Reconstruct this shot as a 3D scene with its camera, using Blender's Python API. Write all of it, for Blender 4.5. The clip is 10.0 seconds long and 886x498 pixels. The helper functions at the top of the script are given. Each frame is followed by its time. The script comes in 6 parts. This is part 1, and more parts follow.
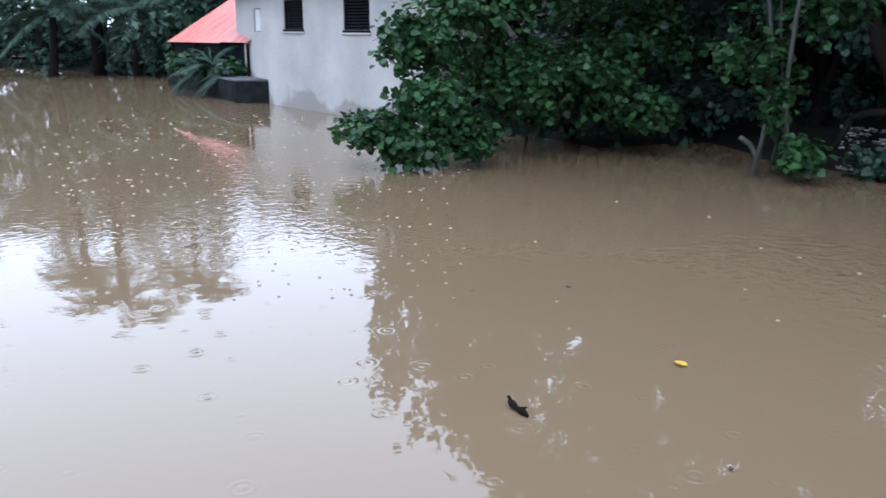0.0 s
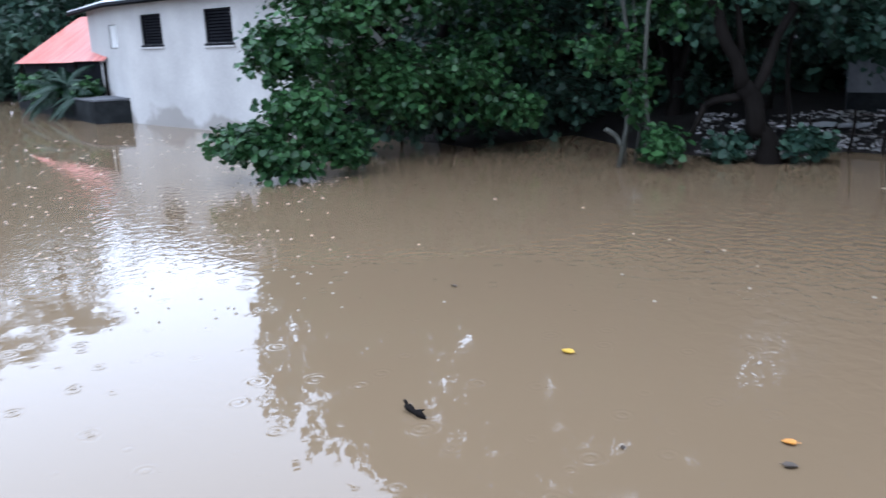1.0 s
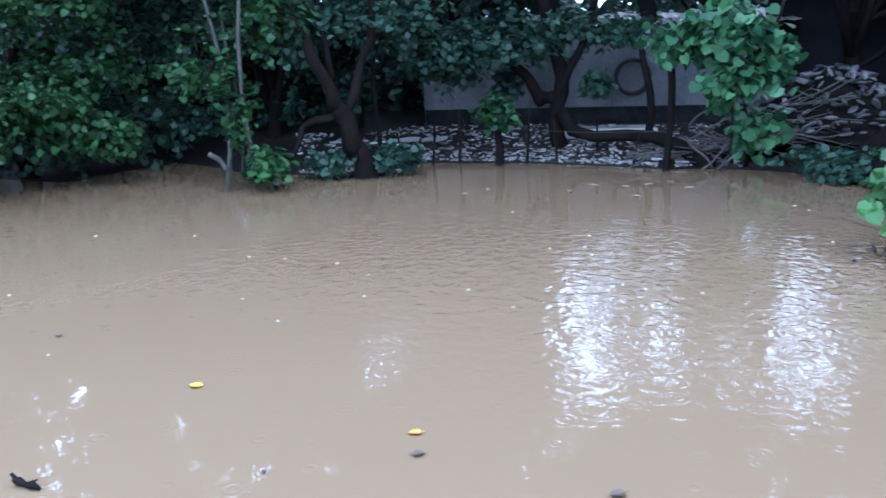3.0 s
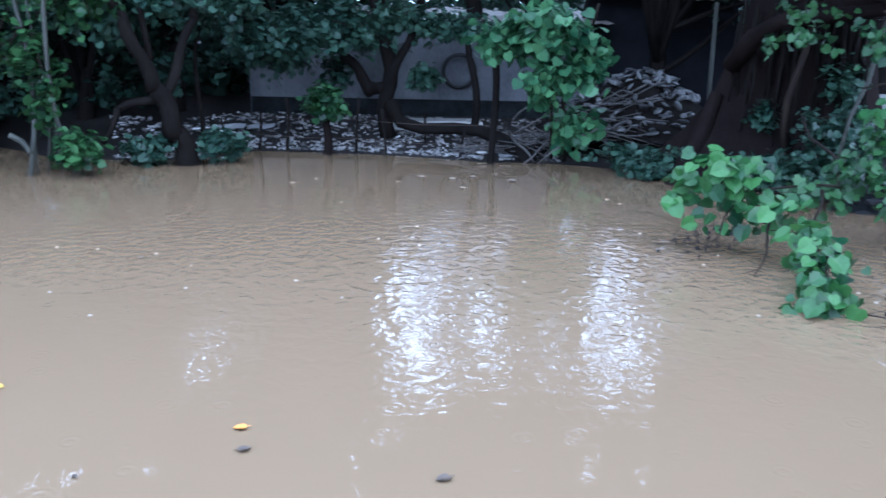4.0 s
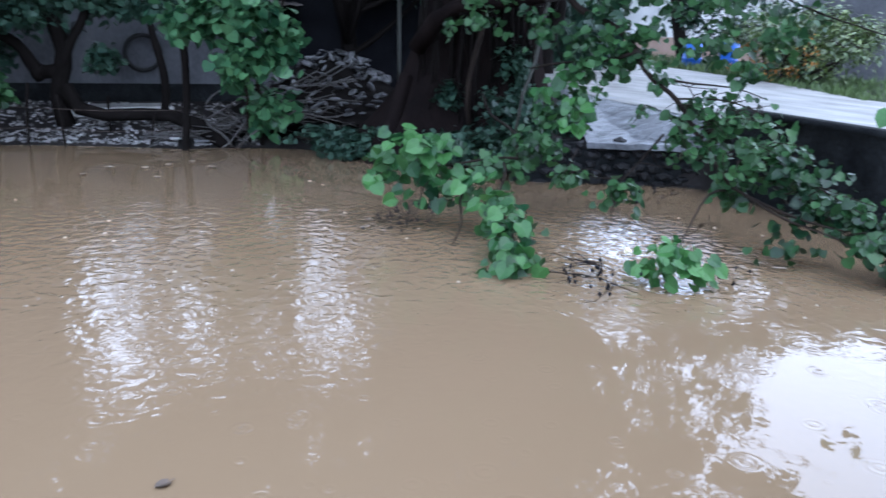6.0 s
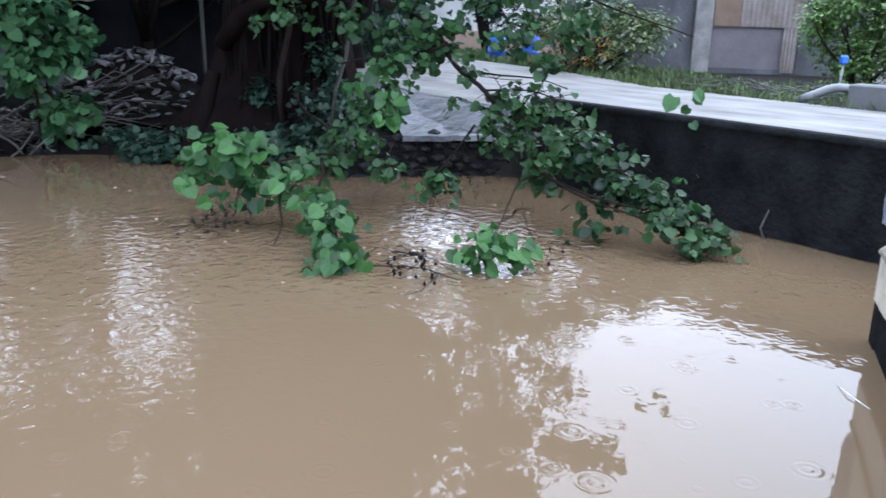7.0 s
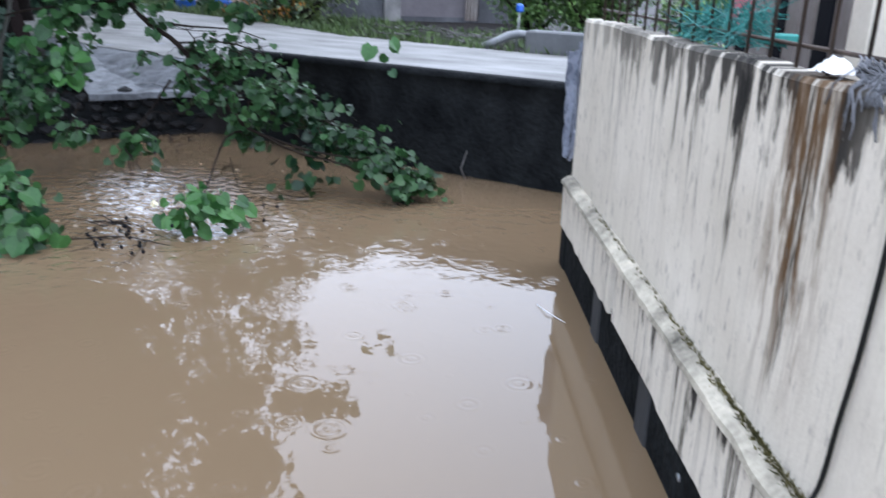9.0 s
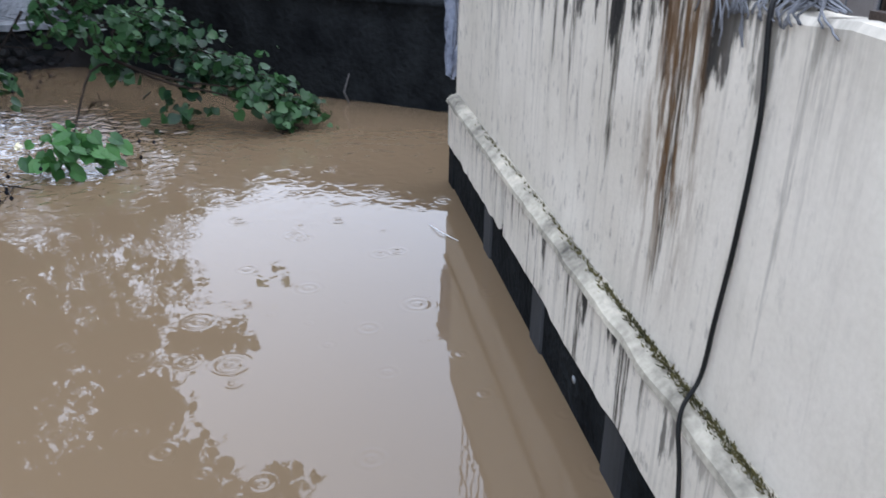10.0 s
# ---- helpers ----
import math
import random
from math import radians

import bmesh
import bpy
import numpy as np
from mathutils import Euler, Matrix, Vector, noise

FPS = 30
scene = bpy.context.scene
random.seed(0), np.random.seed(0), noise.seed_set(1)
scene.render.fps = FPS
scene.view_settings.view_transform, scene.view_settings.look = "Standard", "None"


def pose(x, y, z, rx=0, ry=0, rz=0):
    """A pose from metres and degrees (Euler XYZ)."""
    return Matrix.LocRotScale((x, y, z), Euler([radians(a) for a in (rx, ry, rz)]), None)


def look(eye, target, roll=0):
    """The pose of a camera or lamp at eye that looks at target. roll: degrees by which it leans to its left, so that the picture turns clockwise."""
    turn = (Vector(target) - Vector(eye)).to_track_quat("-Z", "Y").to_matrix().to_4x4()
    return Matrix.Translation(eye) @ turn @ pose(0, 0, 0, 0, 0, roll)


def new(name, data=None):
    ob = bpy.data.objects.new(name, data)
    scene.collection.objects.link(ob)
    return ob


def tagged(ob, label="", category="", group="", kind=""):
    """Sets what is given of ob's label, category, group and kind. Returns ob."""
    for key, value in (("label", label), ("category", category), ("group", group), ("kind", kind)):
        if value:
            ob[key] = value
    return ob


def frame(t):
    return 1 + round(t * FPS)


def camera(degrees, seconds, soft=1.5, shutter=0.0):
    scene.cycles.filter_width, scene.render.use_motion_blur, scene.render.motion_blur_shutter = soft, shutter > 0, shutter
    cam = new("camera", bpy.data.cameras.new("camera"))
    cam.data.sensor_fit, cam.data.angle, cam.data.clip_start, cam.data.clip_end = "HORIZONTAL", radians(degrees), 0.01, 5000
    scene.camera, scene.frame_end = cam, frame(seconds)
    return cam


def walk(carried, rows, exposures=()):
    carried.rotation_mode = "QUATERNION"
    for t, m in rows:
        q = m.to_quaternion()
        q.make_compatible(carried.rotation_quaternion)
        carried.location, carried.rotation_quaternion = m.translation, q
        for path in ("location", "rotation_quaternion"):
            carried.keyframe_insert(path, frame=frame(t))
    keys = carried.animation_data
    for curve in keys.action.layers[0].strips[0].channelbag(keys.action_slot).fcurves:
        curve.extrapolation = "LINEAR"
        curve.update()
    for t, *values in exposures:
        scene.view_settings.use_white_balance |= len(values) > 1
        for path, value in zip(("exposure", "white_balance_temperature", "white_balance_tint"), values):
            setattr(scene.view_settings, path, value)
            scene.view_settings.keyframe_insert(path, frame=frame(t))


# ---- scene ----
cam = camera(56.66, 10.0, soft=1.5, shutter=0.35)
EYE = (0.0, 0.0, 2.5)
# seconds, heading to the right, pitch, lean
PATH = [
    (0.0, -41.80, -14.95, 0.12),
    (0.5, -37.69, -14.91, -0.47),
    (0.8, -35.53, -14.56, -0.78),
    (1.0, -33.46, -14.73, -2.35),
    (1.5, -23.77, -14.64, -2.83),
    (2.0, -16.10, -14.41, -2.23),
    (3.3, -2.76, -14.43, -1.14),
    (3.5, 0.00, -14.81, -0.11),
    (4.0, 5.98, -14.96, 1.06),
    (4.5, 12.48, -15.25, 1.85),
    (5.0, 17.80, -15.37, 2.35),
    (5.5, 21.53, -15.55, 1.98),
    (6.0, 26.90, -15.63, 2.03),
    (6.2, 29.99, -15.60, 2.33),
    (7.3, 41.81, -15.58, 1.40),
    (7.5, 42.89, -15.55, 1.47),
    (8.0, 45.50, -15.44, 1.57),
    (8.5, 50.16, -15.79, 1.91),
    (8.8, 56.65, -16.75, 2.04),
    (9.0, 60.17, -18.21, 2.14),
    (9.5, 64.57, -20.94, 1.75),
    (10.0, 68.35, -23.33, 1.13),
]
EXPOSURES = [(0.0, 0.12, 6150, 8), (1.0, 0.35, 6000, 8), (2.0, 0.86, 5400, 7), (3.5, 1.08, 5150, 8), (4.5, 1.0, 5200, 8), (5.5, 0.72, 5600, 10), (6.2, 0.62, 5900, 10), (7.3, 0.46, 6400, 10), (8.5, 0.37, 6450, 10), (10.0, 0.02, 6450, 10)]
walk(cam, [(t, pose(*EYE, 90 + p, 0, -y) @ pose(0, 0, 0, 0, 0, r)) for t, y, p, r in PATH], EXPOSURES)

# ---- sky and sun: a wet overcast afternoon ----
world = bpy.data.worlds.new("sky")
scene.world = world
world.use_nodes = True
wn, wl = world.node_tree.nodes, world.node_tree.links
sky = wn.new("ShaderNodeTexSky")
sky.sky_type, sky.sun_disc = "NISHITA", False
sky.sun_elevation, sky.sun_rotation = radians(55), radians(150)
sky.air_density, sky.dust_density, sky.ozone_density = 1.0, 4.0, 1.0
cloud = wn.new("ShaderNodeMix")
cloud.data_type = "RGBA"
cloud.inputs[0].default_value = 0.93
cloud.inputs[7].default_value = (26.0, 29.5, 37.0, 1)
wl.new(sky.outputs[0], cloud.inputs[6])
wl.new(cloud.outputs[2], wn["Background"].inputs[0])
wn["Background"].inputs[1].default_value = 0.1
sun = new("sun", bpy.data.lights.new("sun", "SUN"))
sun.data.energy, sun.data.angle, sun.data.color = 0.5, radians(25), (1.0, 0.96, 0.9)
sun.matrix_world = look((0, 0, 60), (0 + 60 * math.sin(radians(150 + 180)) * 0.7, 60 * math.cos(radians(150 + 180)) * 0.7, 0))


# ---- helpers of this scene ----
class Shape:
    """Vertices and faces of one part."""

    def __init__(self):
        self.v, self.f = [], []

    def add(self, verts, faces):
        k = len(self.v)
        self.v += [tuple(p) for p in verts]
        self.f += [tuple(i + k for i in f) for f in faces]
        return self

    def box(self, lo, hi, m=None, chamfer=0.0):
        (x0, y0, z0), (x1, y1, z1) = lo, hi
        c = chamfer
        if c:
            bm = bmesh.new()
            bmesh.ops.create_cube(bm, size=1, matrix=Matrix.Translation(((x0 + x1) / 2, (y0 + y1) / 2, (z0 + z1) / 2)) @ Matrix.Diagonal((x1 - x0, y1 - y0, z1 - z0, 1)))
            bmesh.ops.bevel(bm, geom=bm.edges[:], offset=c, segments=1, affect="EDGES")
            bm.verts.index_update()
            vs, fs = [p.co.copy() for p in bm.verts], [[q.index for q in f.verts] for f in bm.faces]
            bm.free()
        else:
            vs = [Vector(p) for p in ((x0, y0, z0), (x1, y0, z0), (x1, y1, z0), (x0, y1, z0), (x0, y0, z1), (x1, y0, z1), (x1, y1, z1), (x0, y1, z1))]
            fs = [(0, 3, 2, 1), (4, 5, 6, 7), (0, 1, 5, 4), (1, 2, 6, 5), (2, 3, 7, 6), (3, 0, 4, 7)]
        return self.add([m @ p for p in vs] if m else vs, fs)

    def tube(self, pts, radii, sides=7, rough=0.0, rng=None):
        pts = [Vector(p) for p in pts]
        if not hasattr(radii, "__len__"):
            radii = [radii] * len(pts)
        rings, side = [], None
        for i, p in enumerate(pts):
            d = (pts[min(i + 1, len(pts) - 1)] - pts[max(i - 1, 0)]).normalized()
            if side is None:
                side = d.cross(Vector((0.3, 0.9, 0.2))).normalized()
            side = (side - d * side.dot(d)).normalized()
            up = d.cross(side)
            ring = []
            for k in range(sides):
                a = 2 * math.pi * k / sides
                r = radii[i] * (1 + (rng.uniform(-rough, rough) if rough else 0))
                ring.append(p + (side * math.cos(a) + up * math.sin(a)) * r)
            rings.append(ring)
        faces = [(i * sides + k, i * sides + (k + 1) % sides, (i + 1) * sides + (k + 1) % sides, (i + 1) * sides + k) for i in range(len(pts) - 1) for k in range(sides)]
        faces += [tuple(range(sides))[::-1], tuple((len(pts) - 1) * sides + k for k in range(sides))]
        return self.add([p for ring in rings for p in ring], faces)


def thing(name, m=None, label="", category="", group="", kind=""):
    """A top-level Empty at its base."""
    ob = new(name)
    ob.matrix_world = m if isinstance(m, Matrix) else Matrix.Translation(m or (0, 0, 0))
    ob.empty_display_size = 0.1
    return tagged(ob, label, category, group, kind)


ROOT = {}


def mesh_of(name, shape, material, m, smooth=False):
    me = bpy.data.meshes.new(name)
    if isinstance(shape, Shape):
        inv = m.inverted() if m else None
        me.from_pydata([inv @ Vector(p) for p in shape.v] if inv else shape.v, [], shape.f)
    else:
        verts, tris = shape
        if m:
            inv = np.array(m.inverted())
            verts = verts @ inv[:3, :3].T + inv[:3, 3]
        me.vertices.add(len(verts))
        me.vertices.foreach_set("co", np.ascontiguousarray(verts, dtype=np.float32).ravel())
        me.loops.add(tris.size)
        me.loops.foreach_set("vertex_index", tris.astype(np.int32).ravel())
        me.polygons.add(len(tris))
        me.polygons.foreach_set("loop_start", np.arange(0, tris.size, 3, dtype=np.int32))
    me.materials.append(material)
    me.update(calc_edges=True)
    me.validate()
    if smooth:
        me.polygons.foreach_set("use_smooth", np.ones(len(me.polygons), dtype=bool))
    return me


def part(name, shape, material, parent, label="", smooth=False, local=False, kind=""):
    """One mesh under a thing or under a part. Shapes are given in the world unless local."""
    root = ROOT.get(parent.name, parent)
    ob = new(name, mesh_of(name, shape, material, None if local else root.matrix_world, smooth))
    ob.parent = parent
    ROOT[ob.name] = root
    return tagged(ob, label, kind=kind)


def solo(name, shape, material, base=(0, 0, 0), label="", category="", group="", kind="", smooth=False):
    """A thing that is one mesh, given in the world, with its origin at base."""
    m = Matrix.Translation(base)
    ob = new(name, mesh_of(name, shape, material, m, smooth))
    ob.matrix_world = m
    return tagged(ob, label, category, group, kind)


def bearing(deg, r, z=0.0):
    """The place r metres from the middle of the pool at that bearing."""
    return Vector((r * math.sin(radians(deg)), r * math.cos(radians(deg)), z))


# ---- materials ----
def mat(name, c1, c2, rough=0.7, coarse=1.2, fine=25.0, bump=0.25, metal=0.0, stretch=(1, 1, 1), island=0.0, thing_random=0.0, wet=0.0, translucent=0.0, local=False, depth=0.02, spec=0.5):
    m = bpy.data.materials.new(name)
    m.use_nodes = True
    n, l = m.node_tree.nodes, m.node_tree.links
    b = n["Principled BSDF"]
    if local:
        src = n.new("ShaderNodeTexCoord").outputs["Object"]
    else:
        src = n.new("ShaderNodeNewGeometry").outputs["Position"]
    mp = n.new("ShaderNodeMapping")
    mp.inputs["Scale"].default_value = stretch
    l.new(src, mp.inputs[0])
    big, small = n.new("ShaderNodeTexNoise"), n.new("ShaderNodeTexNoise")
    big.inputs["Scale"].default_value, big.inputs["Detail"].default_value = coarse, 5
    small.inputs["Scale"].default_value, small.inputs["Detail"].default_value = fine, 4
    l.new(mp.outputs[0], big.inputs[0]), l.new(mp.outputs[0], small.inputs[0])
    mix = n.new("ShaderNodeMix")
    mix.data_type = "RGBA"
    mix.inputs[6].default_value, mix.inputs[7].default_value = (*c1, 1), (*c2, 1)
    add = n.new("ShaderNodeMath")
    add.operation = "MULTIPLY_ADD"
    add.inputs[1].default_value = 1.6
    add.inputs[2].default_value = -0.55
    l.new(big.outputs[0], add.inputs[0])
    add2 = n.new("ShaderNodeMath")
    add2.operation = "MULTIPLY_ADD"
    add2.inputs[1].default_value = 0.6
    l.new(small.outputs[0], add2.inputs[0]), l.new(add.outputs[0], add2.inputs[2])
    fac = add2.outputs[0]
    if island or thing_random:
        rnd = n.new("ShaderNodeNewGeometry").outputs["Random Per Island"] if island else n.new("ShaderNodeObjectInfo").outputs["Random"]
        k = n.new("ShaderNodeMath")
        k.operation = "MULTIPLY_ADD"
        k.inputs[1].default_value = (island or thing_random) * 2
        l.new(rnd, k.inputs[0])
        sub = n.new("ShaderNodeMath")
        sub.operation = "SUBTRACT"
        sub.inputs[1].default_value = island or thing_random
        l.new(fac, sub.inputs[0]), l.new(sub.outputs[0], k.inputs[2])
        fac = k.outputs[0]
    cl = n.new("ShaderNodeClamp")
    l.new(fac, cl.inputs[0]), l.new(cl.outputs[0], mix.inputs[0])
    l.new(mix.outputs[2], b.inputs["Base Color"])
    b.inputs["Metallic"].default_value = metal
    b.inputs["Specular IOR Level"].default_value = spec
    rr = n.new("ShaderNodeMapRange")
    rr.inputs[3].default_value, rr.inputs[4].default_value = max(rough - 0.12, 0.03), min(rough + 0.12, 1)
    l.new(small.outputs[0], rr.inputs[0]), l.new(rr.outputs[0], b.inputs["Roughness"])
    if wet:
        b.inputs["Coat Weight"].default_value, b.inputs["Coat Roughness"].default_value = wet, 0.12
    if bump:
        bp = n.new("ShaderNodeBump")
        bp.inputs["Strength"].default_value, bp.inputs["Distance"].default_value = bump, depth
        l.new(small.outputs[0], bp.inputs["Height"]), l.new(bp.outputs[0], b.inputs["Normal"])
    if translucent:
        tr, mx = n.new("ShaderNodeBsdfTranslucent"), n.new("ShaderNodeMixShader")
        mx.inputs[0].default_value = translucent
        l.new(mix.outputs[2], tr.inputs[0])
        l.new(b.outputs[0], mx.inputs[1]), l.new(tr.outputs[0], mx.inputs[2])
        l.new(mx.outputs[0], n["Material Output"].inputs[0])
    return m


def water_material():
    m = bpy.data.materials.new("muddy_water")
    m.use_nodes = True
    n, l = m.node_tree.nodes, m.node_tree.links
    b = n["Principled BSDF"]
    pos = n.new("ShaderNodeNewGeometry").outputs["Position"]
    silt, mix = n.new("ShaderNodeTexNoise"), n.new("ShaderNodeMix")
    silt.inputs["Scale"].default_value, silt.inputs["Detail"].default_value = 0.12, 3
    mix.data_type = "RGBA"
    mix.inputs[6].default_value, mix.inputs[7].default_value = (0.142, 0.098, 0.058, 1), (0.168, 0.119, 0.074, 1)
    l.new(pos, silt.inputs[0]), l.new(silt.outputs[0], mix.inputs[0]), l.new(mix.outputs[2], b.inputs["Base Color"])
    b.inputs["Roughness"].default_value, b.inputs["IOR"].default_value = 0.02, 1.5
    # wind ripples in patches, and rings where drops fall
    rip, fine, patch = n.new("ShaderNodeTexNoise"), n.new("ShaderNodeTexNoise"), n.new("ShaderNodeTexNoise")
    rip.inputs["Scale"].default_value, rip.inputs["Detail"].default_value, rip.inputs["Roughness"].default_value = 6.4, 1.6, 0.5
    rip.inputs["Distortion"].default_value = 0.6
    fine.inputs["Scale"].default_value, fine.inputs["Detail"].default_value = 17.0, 1
    patch.inputs["Scale"].default_value, patch.inputs["Detail"].default_value = 0.5, 2
    l.new(pos, rip.inputs[0]), l.new(pos, fine.inputs[0]), l.new(pos, patch.inputs[0])
    both = n.new("ShaderNodeMath")
    both.operation = "MULTIPLY_ADD"
    both.inputs[1].default_value = 0.07
    l.new(fine.outputs[0], both.inputs[0]), l.new(rip.outputs[0], both.inputs[2])
    pr = n.new("ShaderNodeMapRange")
    pr.inputs[1].default_value, pr.inputs[2].default_value, pr.inputs[3].default_value, pr.inputs[4].default_value = 0.46, 0.68, 0.025, 0.14
    l.new(patch.outputs[0], pr.inputs[0])
    # choppier where gusts reach: middle of the pool, under the dripping bough, the open flood, by the road wall
    chop = pr.outputs[0]
    for spot, a, c, add_ in (((1.4, 8.6, 0), 5.0, 1.6, 0.95), ((5.6, 7.4, 0), 3.0, 1.4, 1.6), ((-10.5, 9.5, 0), 7.0, 2.0, 0.55), ((-2.4, 10.6, 0), 3.6, 1.0, 0.9), ((6.6, 4.0, 0), 2.2, 0.6, 0.4)):
        far = n.new("ShaderNodeVectorMath")
        far.operation = "DISTANCE"
        far.inputs[1].default_value = spot
        l.new(pos, far.inputs[0])
        mr, plus = n.new("ShaderNodeMapRange"), n.new("ShaderNodeMath")
        mr.interpolation_type = "SMOOTHSTEP"
        mr.inputs[1].default_value, mr.inputs[2].default_value, mr.inputs[3].default_value, mr.inputs[4].default_value = a, c, 0.0, add_
        l.new(far.outputs["Value"], mr.inputs[0])
        l.new(chop, plus.inputs[0]), l.new(mr.outputs[0], plus.inputs[1])
        chop = plus.outputs[0]
    wav = n.new("ShaderNodeMath")
    wav.operation = "MULTIPLY"
    l.new(both.outputs[0], wav.inputs[0]), l.new(chop, wav.inputs[1])
    total = wav.outputs[0]
    calm, reached = n.new("ShaderNodeVectorMath"), n.new("ShaderNodeMapRange")
    calm.operation = "LENGTH"
    reached.inputs[1].default_value, reached.inputs[2].default_value, reached.inputs[3].default_value, reached.inputs[4].default_value = 6.5, 10.0, 1.0, 0.0
    l.new(pos, calm.inputs[0]), l.new(calm.outputs["Value"], reached.inputs[0])
    for scale, shift in ((0.9, 0.0), (1.6, 31.7), (2.6, 11.3)):
        mp = n.new("ShaderNodeMapping")
        mp.inputs["Location"].default_value = (shift, shift, 0)
        vo = n.new("ShaderNodeTexVoronoi")
        vo.voronoi_dimensions = "2D"
        vo.inputs["Scale"].default_value = scale
        l.new(pos, mp.inputs[0]), l.new(mp.outputs[0], vo.inputs["Vector"])
        ring = n.new("ShaderNodeMath")
        ring.operation = "MULTIPLY"
        ring.inputs[1].default_value = 110.0 / scale
        l.new(vo.outputs["Distance"], ring.inputs[0])
        si = n.new("ShaderNodeMath")
        si.operation = "SINE"
        l.new(ring.outputs[0], si.inputs[0])
        sep = n.new("ShaderNodeSeparateColor")
        l.new(vo.outputs["Color"], sep.inputs[0])
        # each drop has its own reach, most have died away
        reach = n.new("ShaderNodeMapRange")
        reach.inputs[1].default_value, reach.inputs[2].default_value, reach.inputs[3].default_value, reach.inputs[4].default_value = 0.42, 1.0, 0.0, 0.15 * scale
        l.new(sep.outputs[0], reach.inputs[0])
        gap = n.new("ShaderNodeMath")
        gap.operation = "SUBTRACT"
        l.new(reach.outputs[0], gap.inputs[0]), l.new(vo.outputs["Distance"], gap.inputs[1])
        fade = n.new("ShaderNodeMapRange")
        fade.inputs[1].default_value, fade.inputs[2].default_value, fade.inputs[3].default_value, fade.inputs[4].default_value = 0.0, 0.07 * scale, 0.0, 0.065
        l.new(gap.outputs[0], fade.inputs[0])
        near_ = n.new("ShaderNodeMath")
        near_.operation = "MULTIPLY"
        l.new(fade.outputs[0], near_.inputs[0]), l.new(reached.outputs[0], near_.inputs[1])
        drop = n.new("ShaderNodeMath")
        drop.operation = "MULTIPLY_ADD"
        l.new(si.outputs[0], drop.inputs[0]), l.new(near_.outputs[0], drop.inputs[1]), l.new(total, drop.inputs[2])
        total = drop.outputs[0]
    bp = n.new("ShaderNodeBump")
    bp.inputs["Strength"].default_value, bp.inputs["Distance"].default_value = 1.0, 0.0125
    l.new(total, bp.inputs["Height"]), l.new(bp.outputs[0], b.inputs["Normal"])
    return m


